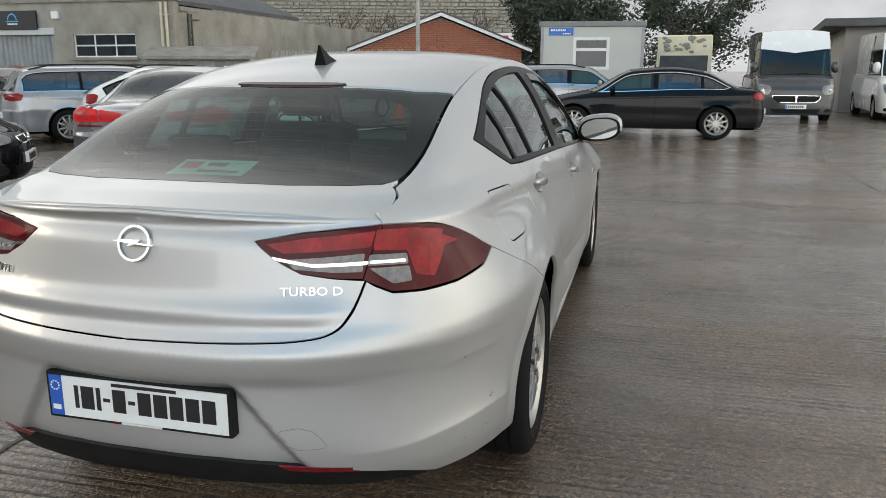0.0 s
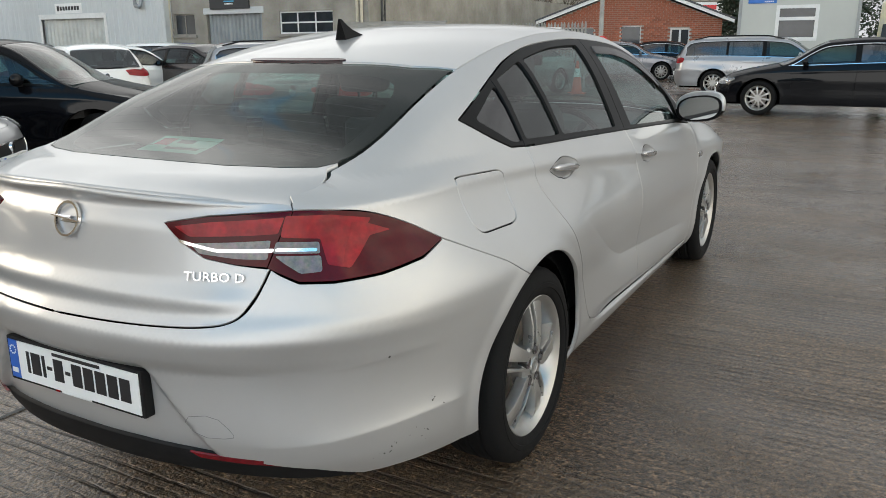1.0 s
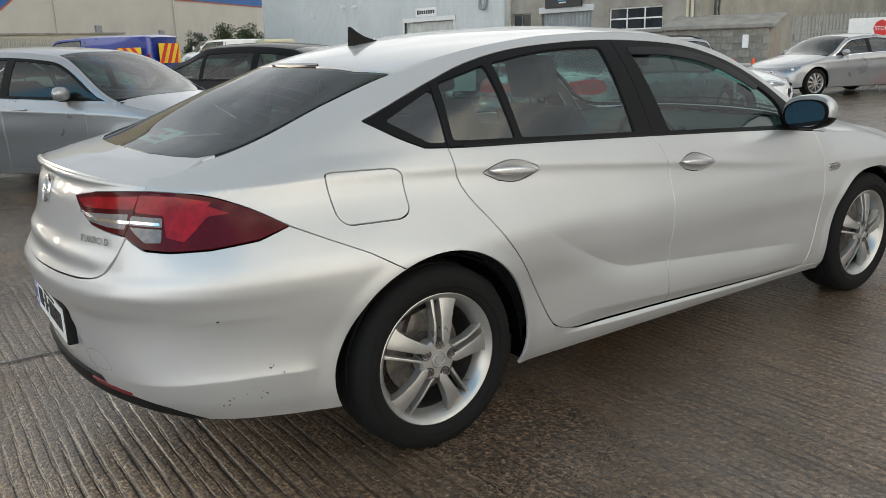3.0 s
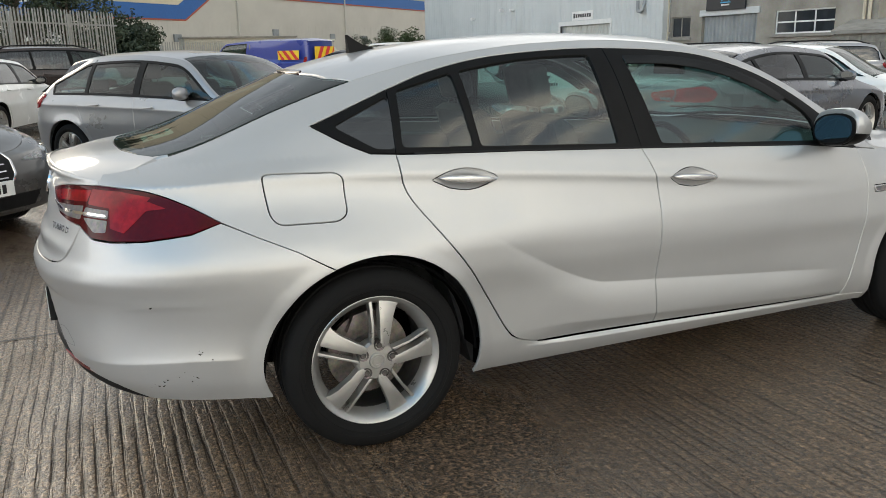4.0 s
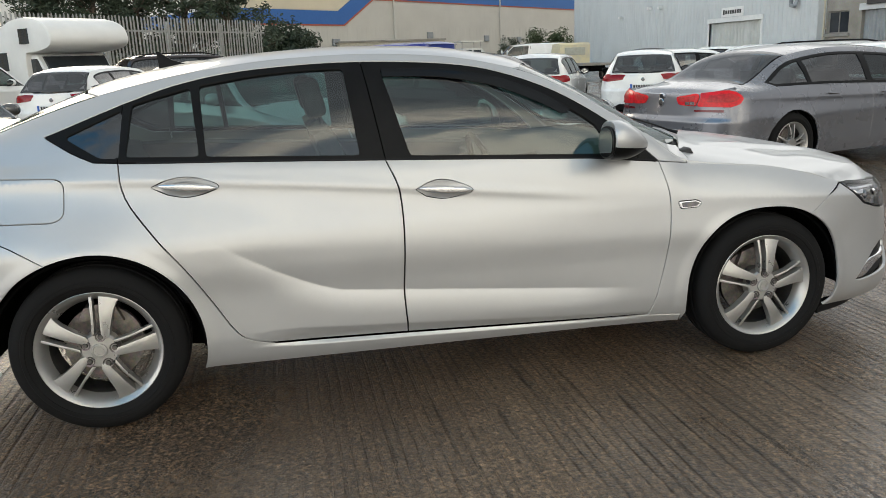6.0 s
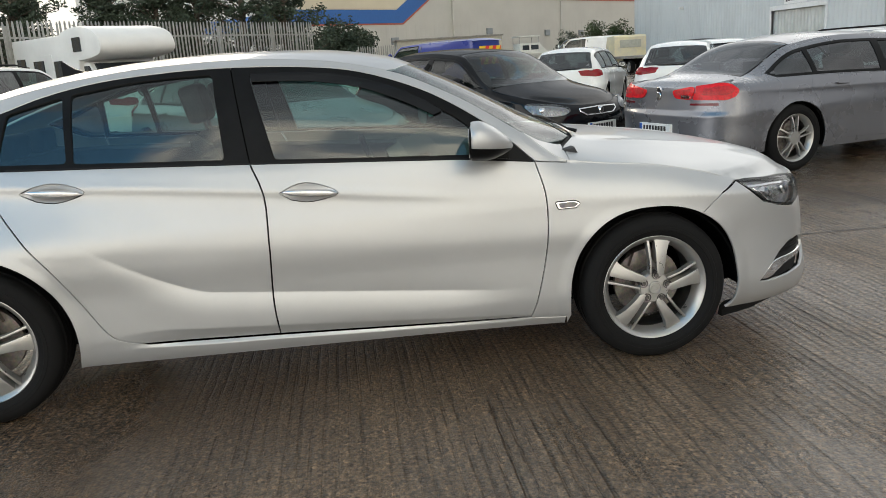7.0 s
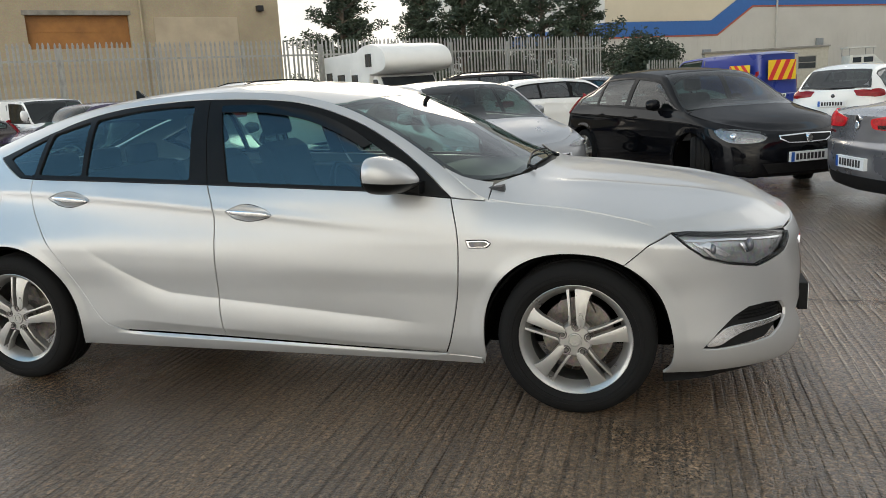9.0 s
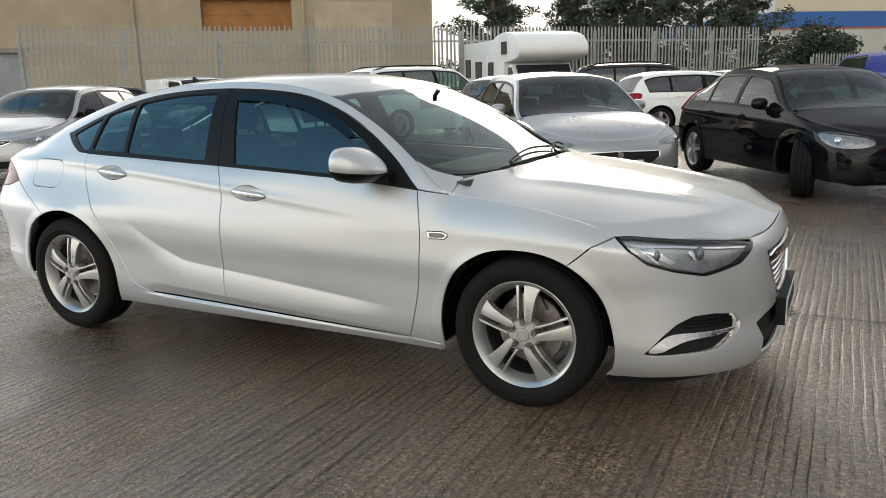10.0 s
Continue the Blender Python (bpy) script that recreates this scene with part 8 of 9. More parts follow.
def beige_hall():
    m, length = span((-12.5, -40.0), (-37.2, -17.8))
    t = thing("beige_hall", m, "tall beige rendered hall with an orange roller door", "building")
    I = Matrix.Identity(4)
    L = length
    d0, d1 = L - 12.7, L - 8.0
    holes = [(d0, d1, 4.2, 5.8), (L - 25, L - 21, 0.0, 3.2)]
    wall_with("wall", I, L, 8.2, holes, 0.4, BEIGE, t)
    shutter(t, Matrix.Translation((0, 0, 4.2)), d0, d1, 1.6, RUST_DOOR, 6, False, 0.25)
    shutter(t, I, L - 25, L - 21, 3.2, ROLLER, 14)
    bm = bmesh.new()
    box(bm, (L - 6.8, -0.05, 0.3), (L - 2.4, 0.02, 5.7), 0.02)
    part("blocked_door", bm, mat("paler_render", (0.44, 0.37, 0.27), 0.9, vary=0.12, scale=0.7), t, "walled-up doorway")
    bm = bmesh.new()
    box(bm, (0, 0.4, 0), (L, 18, 8.1))
    part("hall", bm, BEIGE, t)
    bm = bmesh.new()
    box(bm, (-0.2, -0.2, 8.2), (L + 0.2, 18.2, 8.5), 0.05)
    part("roof", bm, SLATE, t)
    for x in (L - 7.4, L - 16.0):
        bm = bmesh.new()
        tube(bm, (x, -0.12, 0), (x, -0.12, 8.1), 0.07)
        part("downpipe", bm, BEIGE, t)
    for x, z in ((L - 1.3, 6.0), (L - 16.5, 5.9)):
        bm = bmesh.new()
        box(bm, (x, -0.35, z), (x + 0.35, -0.02, z + 0.3), 0.04)
        part("flood_lamp", bm, INK, t)
    for x in (L - 20.0, L - 22.5):
        glazing(t, I, x - 6, x - 5, 1.2, 2.0, 2, 1, FRAME_WHITE, WINDOW_DARK, 0.0 + 0.05, False)


def palisade(a, b, high, name, label, pitch=0.155):
    """A palisade fence: posts, rails and pointed pales, one by one."""
    m, length = span(a, b)
    t = thing(name, m, label, "fence", kind="structure")
    bm = bmesh.new()
    prism(bm, [(-0.034, 0.0), (0.034, 0.0), (0.034, high - 0.08), (0.012, high), (-0.012, high), (-0.034, high - 0.08)], -0.025, -0.012, "xz")
    prism(bm, [(-0.010, 0.0), (0.010, 0.0), (0.010, high - 0.02), (-0.010, high - 0.02)], -0.036, -0.0245, "xz")
    first = part("pale", bm, GALV, t)
    n = int(length / pitch)
    rnd = random.Random(int(length))
    count = 0
    rest = []
    for i in range(1, n):
        x = i * pitch
        if count < 290:
            o = hang(new("pale", first.data), t)
            o.location = (x, rnd.gauss(0, 0.004), rnd.gauss(0, 0.012))
            o.rotation_euler = (0, rnd.gauss(0, 0.006), 0)
            count += 1
        else:
            rest.append(x)
    for i in range(int(length / 2.75) + 1):
        bm = bmesh.new()
        box(bm, (i * 2.75 - 0.05, 0.0, 0.0), (i * 2.75 + 0.05, 0.1, high - 0.15), 0.006)
        part("post", bm, GALV, t)
    for z in (0.45, high - 0.5):
        bm = bmesh.new()
        box(bm, (0, -0.012, z - 0.03), (length, 0.03, z + 0.03), 0.004)
        part("rail", bm, GALV, t)
    return t


def bungalow():
    """A red brick bungalow with white bargeboards, its gable to the yard."""
    m, length = span((-12.01, 32.38), (-4.81, 35.18))
    t = thing("bungalow", m, "red brick bungalow with white bargeboards and windows", "house")
    I = Matrix.Identity(4)
    L, H, A = length, 2.3, 3.85
    holes = [(0.75, 2.2, 1.1, 2.05), (3.3, 4.25, 0.95, 2.1), (5.5, 6.4, 0.0, 2.0)]
    wall_with("wall", I, L, H, holes, 0.3, MORTAR, t)
    bm = bmesh.new()
    prism(bm, [(0, H), (L, H), (L / 2, A - 0.1)], 0.0, 0.3, "xz")
    part("gable", bm, MORTAR, t)
    glazing(t, I, 0.75, 2.2, 1.1, 2.05, 2, 1, FRAME_WHITE, WINDOW_DARK)
    glazing(t, I, 3.3, 4.25, 0.95, 2.1, 1, 2, FRAME_WHITE, WINDOW_DARK, top_bar=0.22)
    glazing(t, I, 5.5, 6.4, 0.0, 2.0, 2, 1, FRAME_WHITE, WINDOW_DARK, sill=False, bar=0.09)
    for sgn in (0, 1):
        bm = bmesh.new()
        pts = [(-0.45, H - 0.12), (-0.45, H + 0.06), (L / 2, A + 0.12), (L / 2, A - 0.06)]
        prism(bm, [(L - x if sgn else x, z) for x, z in pts], -0.32, -0.28, "xz")
        part("bargeboard", bm, FRAME_WHITE, t)
        bm = bmesh.new()
        pts = [(-0.5, H + 0.0), (-0.5, H + 0.08), (L / 2, A + 0.18), (L / 2, A + 0.1)]
        prism(bm, [(L - x if sgn else x, z) for x, z in pts], -0.34, 11.0, "xz")
        part("roof", bm, SLATE, t)
    wall = wall_with("side_wall", Matrix.Translation((L, 0.3, 0)) @ Matrix.Rotation(math.pi / 2, 4, "Z"), 10.5, H, [(1.2, 2.0, 0.0, 1.8), (4.0, 5.2, 0.8, 1.7)], 0.3, BRICK_RED, t)
    bm = bmesh.new()
    box(bm, (0.3, 0.3, 0), (L - 0.35, 10.8, H))
    part("inside", bm, DARK_GAP, t)
    bm = bmesh.new()
    box(bm, (L / 2 - 0.18, -0.1, 2.72), (L / 2 + 0.02, 0.02, 2.95), 0.02)
    part("gable_vent", bm, BRICK_RED, t)
    return t, L, H, A, holes


def brick_face(t, L, H, A, holes, me_name="brick"):
    """Courses of bricks on the gable front: the nearest as parts, the rest joined."""
    bw, bh = 0.235, 0.085
    me, made, rest = None, 0, []
    rows = int((A - 0.12) / bh)
    for r in range(rows):
        z = r * bh
        half = 0.0 if z < H else (z + bh - H) / (A - 0.1 - H) * L / 2
        x = (0.0 if r % 2 else -bw / 2) + 0.0
        while x < L:
            a, b = max(x, half), min(x + bw - 0.012, L - half)
            x += bw
            if b - a < 0.06 or any(h[0] - 0.01 < (a + b) / 2 < h[1] + 0.01 and h[2] < z + bh / 2 < h[3] for h in holes):
                continue
            full = b - a > bw - 0.02
            if full and made < 290 and 3.0 < a < 6.6 and z < 2.6:
                if me is None:
                    bm = bmesh.new()
                    box(bm, (0, -0.012, 0), (bw - 0.012, 0.02, bh - 0.012), 0.003, segments=1)
                    o = part("brick", bm, BRICK_RED, t)
                    me = o.data
                else:
                    o = hang(new("brick", me), t)
                o.location = (a, 0, z)
                made += 1
            else:
                rest.append((a, b, z))
    bm = bmesh.new()
    for a, b, z in rest:
        v = [bm.verts.new(p) for p in ((a, -0.012, z), (b, -0.012, z), (b, -0.012, z + bh - 0.012), (a, -0.012, z + bh - 0.012), (a, 0.01, z), (b, 0.01, z), (b, 0.01, z + bh - 0.012), (a, 0.01, z + bh - 0.012))]
        for f in ((0, 1, 2, 3), (3, 2, 6, 7), (1, 5, 6, 2), (4, 0, 3, 7), (4, 5, 1, 0)):
            bm.faces.new([v[i] for i in f])
    o = part("brickwork", bm, mat("red_brick_courses", (0.30, 0.095, 0.05), 0.85, vary=0.25, scale=8), t)
    o["kind"] = "stuff"


def portacabin():
    m, length = span((-2.38, 23.98), (0.93, 24.42))
    t = thing("portable_cabin", m, "grey portable office cabin with a white window and blue sign", "cabin")
    I = Matrix.Identity(4)
    wall_with("wall", I, length, 2.75, [(1.07, 2.25, 1.38, 2.42)], 0.12, CABIN_GREY, t, 0.15)
    glazing(t, I, 1.07, 2.25, 1.38, 2.42, 1, 2, FRAME_WHITE, WINDOW_DARK, 0.05, False, 0.1, 0.62)
    bm = bmesh.new()
    box(bm, (0.0, 0.12, 0.15), (length, 7.0, 2.72), 0.02)
    part("body", bm, CABIN_GREY, t)
    bm = bmesh.new()
    box(bm, (-0.06, -0.06, 2.75), (length + 0.06, 7.1, 2.92), 0.03)
    part("roof", bm, mat("cabin_roof", (0.2, 0.21, 0.2), 0.6, vary=0.1), t)
    bm = bmesh.new()
    box(bm, (0.26, -0.035, 2.48), (1.06, -0.003, 2.72), 0.008)
    s = part("sign", bm, SIGN_BLUE, t, "blue sign with white bars")
    bm = bmesh.new()
    for i in range(9):
        box(bm, (0.32 + i * 0.055, -0.041, 2.61), (0.36 + i * 0.055, -0.035, 2.67))
    for i in range(5):
        box(bm, (0.72 + i * 0.055, -0.041, 2.51), (0.76 + i * 0.055, -0.035, 2.55))
    part("sign_bars", bm, SIGN_WHITE, s)
    for x in (0.0, length - 0.08):
        bm = bmesh.new()
        box(bm, (x, -0.03, 0.0), (x + 0.1, 0.1, 2.74), 0.01)
        part("corner_post", bm, mat("cabin_post", (0.3, 0.31, 0.3), 0.5), t)


def shelter():
    m, length = span((7.3, 26.3), (14.5, 25.4))
    t = thing("office_block", m, "low grey rendered block with a dark overhanging roof", "building")
    bm = bmesh.new()
    box(bm, (0, 0, 0), (length, 8, 2.75), 0.02)
    part("wall", bm, mat("grey_render", (0.3, 0.295, 0.28), 0.9, vary=0.15, scale=1.0), t)
    bm = bmesh.new()
    box(bm, (-0.7, -0.7, 2.75), (length, 8.4, 3.0), 0.03)
    part("roof", bm, SLATE, t)


def stone_mill():
    """A pale rubble-stone mill far behind, with courses of stones."""
    m, length = span((-52, 62), (-4, 78))
    t = thing("stone_mill", m, "large pale rubble-stone mill wall", "building")
    bm = bmesh.new()
    box(bm, (0, 0.1, 0), (length, 18, 11.5))
    part("wall", bm, MORTAR, t)
    rnd = random.Random(8)
    verts, faces = [], []
    z = 0.0
    while z < 11.2:
        h = rnd.uniform(0.28, 0.42)
        x = rnd.uniform(-0.5, 0)
        while x < length:
            w = rnd.uniform(0.5, 1.1)
            a, b, c, d = x + 0.03, x + w - 0.03, z + 0.03, z + h - 0.02
            out = -rnd.uniform(0.02, 0.09)
            k = len(verts)
            verts += [(a, 0.1, c), (b, 0.1, c), (b, 0.1, d), (a, 0.1, d), (a + 0.04, out, c + 0.03), (b - 0.04, out, c + 0.03), (b - 0.04, out, d - 0.03), (a + 0.04, out, d - 0.03)]
            faces += [(k + 4, k + 5, k + 6, k + 7), (k, k + 1, k + 5, k + 4), (k + 1, k + 2, k + 6, k + 5), (k + 2, k + 3, k + 7, k + 6), (k + 3, k, k + 4, k + 7)]
            x += w
        z += h
    o = mesh_part("stonework", verts, faces, STONE, t)
    o["kind"] = "stuff"
    for x, w, mt in ((39.0, 3.2, SIGN_RED), (43.2, 3.0, SIGN_BLUE)):
        bm = bmesh.new()
        box(bm, (x, -0.25, 4.0), (x + w, -0.1, 4.9), 0.03)
        s = part("shop_sign", bm, SIGN_WHITE, t, "pale shop sign with a coloured bar")
        bm = bmesh.new()
        box(bm, (x + 0.5, -0.3, 4.25), (x + w - 0.6, -0.25, 4.65))
        part("sign_bar", bm, mt, s)


steel_shed()
works()
lean_to()
warehouse()
beige_hall()
palisade((-11.0, -17.2), (-31.9, 0.45), 3.2, "palisade_fence", "tall galvanised steel palisade fence")
palisade((-34.2, 2.3), (-41.0, 9.5), 2.1, "palisade_fence", "lower galvanised palisade fence beside the bush")
palisade((-11.4, 22.6), (-6.3, 21.9), 2.0, "sliding_gate", "grey steel bar sliding gate", 0.12)
portacabin()
shelter()
stone_mill()
house = bungalow()
brick_face(*house)

# ---- trees, signs, small things ----
LEAF_DARK = mat("conifer_needles", (0.04, 0.058, 0.034), 0.7, vary=0.35, scale=1.5)
LEAF_GREEN = mat("shrub_leaves", (0.045, 0.07, 0.022), 0.7, vary=0.35, scale=2)
BARK = mat("grey_bark", (0.10, 0.08, 0.06), 0.9, vary=0.3, scale=9, bump=0.004)


def leaf_cloud(centres, size, count, rnd, thin=0.35):
    """Many small bent leaves scattered through clumps."""
    verts, faces = [], []
    for c, r in centres:
        for _ in range(count):
            d = Vector((rnd.gauss(0, 1), rnd.gauss(0, 1), rnd.gauss(0, 0.8)))
            p = Vector(c) + d.normalized() * r * rnd.random() ** 0.45
            a = Vector((rnd.gauss(0, 1), rnd.gauss(0, 1), rnd.gauss(0, 0.6))).normalized()
            b = a.cross(Vector((rnd.gauss(0, 1), rnd.gauss(0, 1), rnd.gauss(0, 1)))).normalized() * thin
            s = size * rnd.uniform(0.6, 1.4)
            k = len(verts)
            verts += [p - a * s, p + b * s, p + a * s, p - b * s]
            faces += [(k, k + 1, k + 2), (k, k + 2, k + 3)]
    return verts, faces


def conifer(x, y, high, spread, seed, label):
    """A cypress-like tree: trunk, limbs that sweep up, and a ragged crown of sprays."""
    rnd = random.Random(seed)
    t = thing("conifer_tree", pose(x, y, 0), label, "tree")
    bm = bmesh.new()
    tube(bm, (0, 0, 0), (rnd.uniform(-0.1, 0.1), 0.1, high * 0.92), 0.28, 0.05, 10)
    clumps = []
    for i in range(64):
        f = 0.12 + 0.88 * i / 64
        z = high * f
        a = rnd.uniform(0, math.tau)
        reach = spread * (1 - f) ** 0.8 * rnd.uniform(0.5, 1.2) + 0.2
        tip = Vector((reach * math.cos(a), reach * math.sin(a), z + reach * 0.3))
        tube(bm, (0, 0, z - 0.2), tip, 0.06, 0.015, 5)
        for k in range(4):
            w = 0.4 + 0.2 * k
            clumps.append((tip * w + Vector((0, 0, z * (1 - w) + 0.15)), 0.2 + 0.24 * (1 - f) + 0.12 * rnd.random()))
    part("trunk", bm, BARK, t)
    v, f = leaf_cloud(clumps, 0.12, 44, rnd)
    mesh_part("crown", v, f, LEAF_DARK, t)
    return t


def broadleaf_evergreen(x, y, high, spread, seed, label):
    rnd = random.Random(seed)
    t = thing("evergreen_tree", pose(x, y, 0), label, "tree")
    bm = bmesh.new()
    tube(bm, (0, 0, 0), (0.1, 0, high * 0.45), 0.35, 0.22, 10)
    clumps = []
    for i in range(18):
        a, f = rnd.uniform(0, math.tau), rnd.uniform(0.3, 1.0)
        tip = Vector((spread * math.cos(a) * rnd.uniform(0.3, 1), spread * math.sin(a) * rnd.uniform(0.3, 1), high * f))
        root = Vector((0.05, 0, high * rnd.uniform(0.2, 0.45)))
        tube(bm, root, tip, 0.11, 0.03, 6)
        for k in range(5):
            clumps.append((root.lerp(tip, 0.55 + 0.13 * k) + Vector((rnd.gauss(0, 0.5), rnd.gauss(0, 0.5), rnd.gauss(0, 0.3))), rnd.uniform(0.6, 1.15)))
    part("trunk", bm, BARK, t)
    v, f = leaf_cloud(clumps, 0.12, 110, rnd, 0.5)
    mesh_part("crown", v, f, LEAF_DARK, t)
    return t


def shrub(x, y, high, spread, seed, label, material):
    rnd = random.Random(seed)
    t = thing("shrub", pose(x, y, 0), label, "bush")
    bm = bmesh.new()
    clumps = []
    for i in range(40):
        a = rnd.uniform(0, math.tau)
        r = spread * math.sqrt(rnd.random())
        tip = Vector((r * math.cos(a), r * math.sin(a), high * (1 - 0.55 * (r / spread) ** 2) * rnd.uniform(0.55, 1.0)))
        tube(bm, (r * 0.2 * math.cos(a), r * 0.2 * math.sin(a), 0), tip, 0.03, 0.008, 5)
        for k in range(3):
            clumps.append((tip * (0.45 + 0.25 * k), 0.34 * spread / 1.5 + 0.12))
    part("stems", bm, BARK, t)
    v, f = leaf_cloud(clumps, 0.05 * spread, 110, rnd, 0.5)
    mesh_part("leaves", v, f, material, t)


def bare_tree(x, y, high, seed):
    rnd = random.Random(seed)
    t = thing("bare_tree", pose(x, y, 0), "leafless winter tree with fine twigs", "tree")
    bm = bmesh.new()

    def grow(p, way, length, r, depth):
        q = p + way * length
        tube(bm, p, q, r, r * 0.7, 5 if depth else 7)
        if depth == 4:
            return
        for _ in range(3 if depth else 4):
            w = (way + Vector((rnd.gauss(0, 0.5), rnd.gauss(0, 0.5), rnd.gauss(0.1, 0.3)))).normalized()
            grow(q, w, length * rnd.uniform(0.6, 0.8), r * 0.6, depth + 1)
    grow(Vector((0, 0, 0)), Vector((0, 0, 1)), high * 0.3, 0.14, 0)
    part("branch", bm, BARK, t)


def traffic_cone(x, y):
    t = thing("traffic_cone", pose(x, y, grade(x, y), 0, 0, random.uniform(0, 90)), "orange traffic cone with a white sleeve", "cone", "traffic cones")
    bm = bmesh.new()
    box(bm, (-0.2, -0.2, 0.0), (0.2, 0.2, 0.04), 0.02)
    part("base", bm, CONE_ORANGE, t)
    bm = bmesh.new()
    tube(bm, (0, 0, 0.04), (0, 0, 0.9), 0.15, 0.03, 20)
    part("body", bm, CONE_ORANGE, t, smooth_angle=40)
    bm = bmesh.new()
    tube(bm, (0, 0, 0.45), (0, 0, 0.68), 0.096, 0.066, 20)
    part("sleeve", bm, SIGN_WHITE, t, smooth_angle=40)


def speed_post():
    t = thing("sign_post", pose(-5.7, 20.9, 0), "grey post with a round speed sign and camera", "sign")
    bm = bmesh.new()
    tube(bm, (0, 0, 0), (0, 0, 5.2), 0.07, 0.06, 12)
    part("pole", bm, GALV, t, smooth_angle=40)
    m = look((0, 0, 0), (6, -20, 0))
    turn = Matrix.Rotation(math.atan2(8.2, 22.8), 4, "Z")
    for r, mt, d in ((0.2, SIGN_RED, 0.08), (0.155, SIGN_WHITE, 0.088)):
        bm = bmesh.new()
        bmesh.ops.create_cone(bm, cap_ends=True, segments=32, radius1=r, radius2=r, depth=0.012, matrix=turn @ Matrix.Translation((0.03, -d, 1.36)) @ Matrix.Rotation(math.pi / 2, 4, "X"))
        disc = part("sign_disc" if r > 0.18 else "sign_face", bm, mt, t, "round white sign with a red rim" if r > 0.18 else "")
    words("15", 0.2, INK, turn @ Matrix.Translation((0.03, -0.097, 1.36)) @ Matrix.Rotation(math.pi / 2, 4, "X"), t, "sign_number")
    bm = bmesh.new()
    box(bm, (-0.3, -0.12, 4.4), (0.05, 0.1, 4.62), 0.03)
    box(bm, (0.1, -0.1, 3.9), (0.42, 0.08, 4.05), 0.03)
    part("camera_housing", bm, SIGN_WHITE, t)


def stop_banner():
    m, length = span((-9.4, 22.15), (-7.3, 21.87))
    t = thing("banner", m, "white banner with a red disc and dark bars on the gate", "sign")
    bm = bmesh.new()
    box(bm, (0, -0.02, 1.18), (length, 0.0, 1.85), 0.004)
    part("sheet", bm, SIGN_WHITE, t)
    bm = bmesh.new()
    bmesh.ops.create_cone(bm, cap_ends=True, segments=8, radius1=0.24, radius2=0.24, depth=0.01, matrix=Matrix.Translation((length * 0.48, -0.026, 1.55)) @ Matrix.Rotation(math.pi / 2, 4, "X"))
    part("disc", bm, SIGN_RED, t)
    words("STOP", 0.16, SIGN_WHITE, Matrix.Translation((length * 0.48, -0.034, 1.55)) @ Matrix.Rotation(math.pi / 2, 4, "X"), t, "lettering")
    bm = bmesh.new()
    for z in (1.57, 1.47):
        box(bm, (length * 0.64, -0.026, z), (length * 0.88, -0.02, z + 0.05))
    part("bars", bm, INK, t)


def motorhome():
    """A white motorhome with a bunk over its cab."""
    at = pose(-21.5, -6.7, 0, 0, 0, -47) @ Matrix.Diagonal((1, 1, 0.95, 1))
    t = thing("motorhome", at, "white motorhome with a rounded bunk over the cab", "motorhome")
    white = mat("motorhome_white", (0.72, 0.71, 0.68), 0.4, vary=0.06, scale=1.2)
    bm = bmesh.new()
    nose = flowing([(2.95, 1.95), (3.6, 1.99), (4.1, 2.1), (4.22, 2.32), (4.05, 2.62), (3.6, 2.82), (2.9, 2.9), (2.3, 2.84), (1.9, 2.72)], 4)
    prism(bm, [(-1.4, 0.55), (2.9, 0.55), (2.9, 1.75)] + nose + [(-1.3, 2.72), (-1.4, 2.6)], -1.1, 1.1, "yz", 0.12)
    part("body", bm, white, t, smooth_angle=40)
    bm = bmesh.new()
    prism(bm, [(2.8, 0.4), (4.55, 0.4), (4.6, 0.75), (4.3, 1.05), (3.75, 1.18), (3.2, 1.9), (2.8, 1.9)], -0.95, 0.95, "yz", 0.06)
    part("cab", bm, white, t, smooth_angle=40)
    bm = bmesh.new()
    prism(bm, [(3.72, 1.22), (3.8, 1.2), (3.34, 1.86), (3.26, 1.86)], -0.85, 0.85, "yz")
    part("windscreen", bm, WINDOW_DARK, t)
    for sgn in (1, -1):
        bm = bmesh.new()
        prism(bm, [(2.9, 1.2), (3.6, 1.2), (3.2, 1.8), (2.9, 1.8)], sgn * 0.94, sgn * 0.96, "yz")
        part("cab_window", bm, WINDOW_DARK, t)
        for y0, y1, z0, z1 in ((-0.9, -0.35, 1.5, 2.15), (0.2, 0.85, 1.35, 2.05), (1.5, 2.0, 1.5, 2.0), (2.75, 3.2, 2.2, 2.6)):
            bm = bmesh.new()
            box(bm, (sgn * 1.09, y0, z0), (sgn * 1.125, y1, z1), 0.02)
            part("side_window", bm, WINDOW_DARK, t)
        bm = bmesh.new()
        box(bm, (sgn * 1.1, 0.95, 0.6), (sgn * 1.115, 1.4, 2.2), 0.01)
        part("door", bm, white, t)
        for y in (0.0, 3.9):
            add_wheel(t, (sgn * 0.98, y, 0.33), sgn > 0, scale=1.0, nuts=False)
    for sgn in (1, -1):
        bm = bmesh.new()
        box(bm, (sgn * 0.5, 4.5, 0.75), (sgn * 0.85, 4.6, 0.98), 0.03)
        part("headlamp", bm, LAMP_WHITE, t)


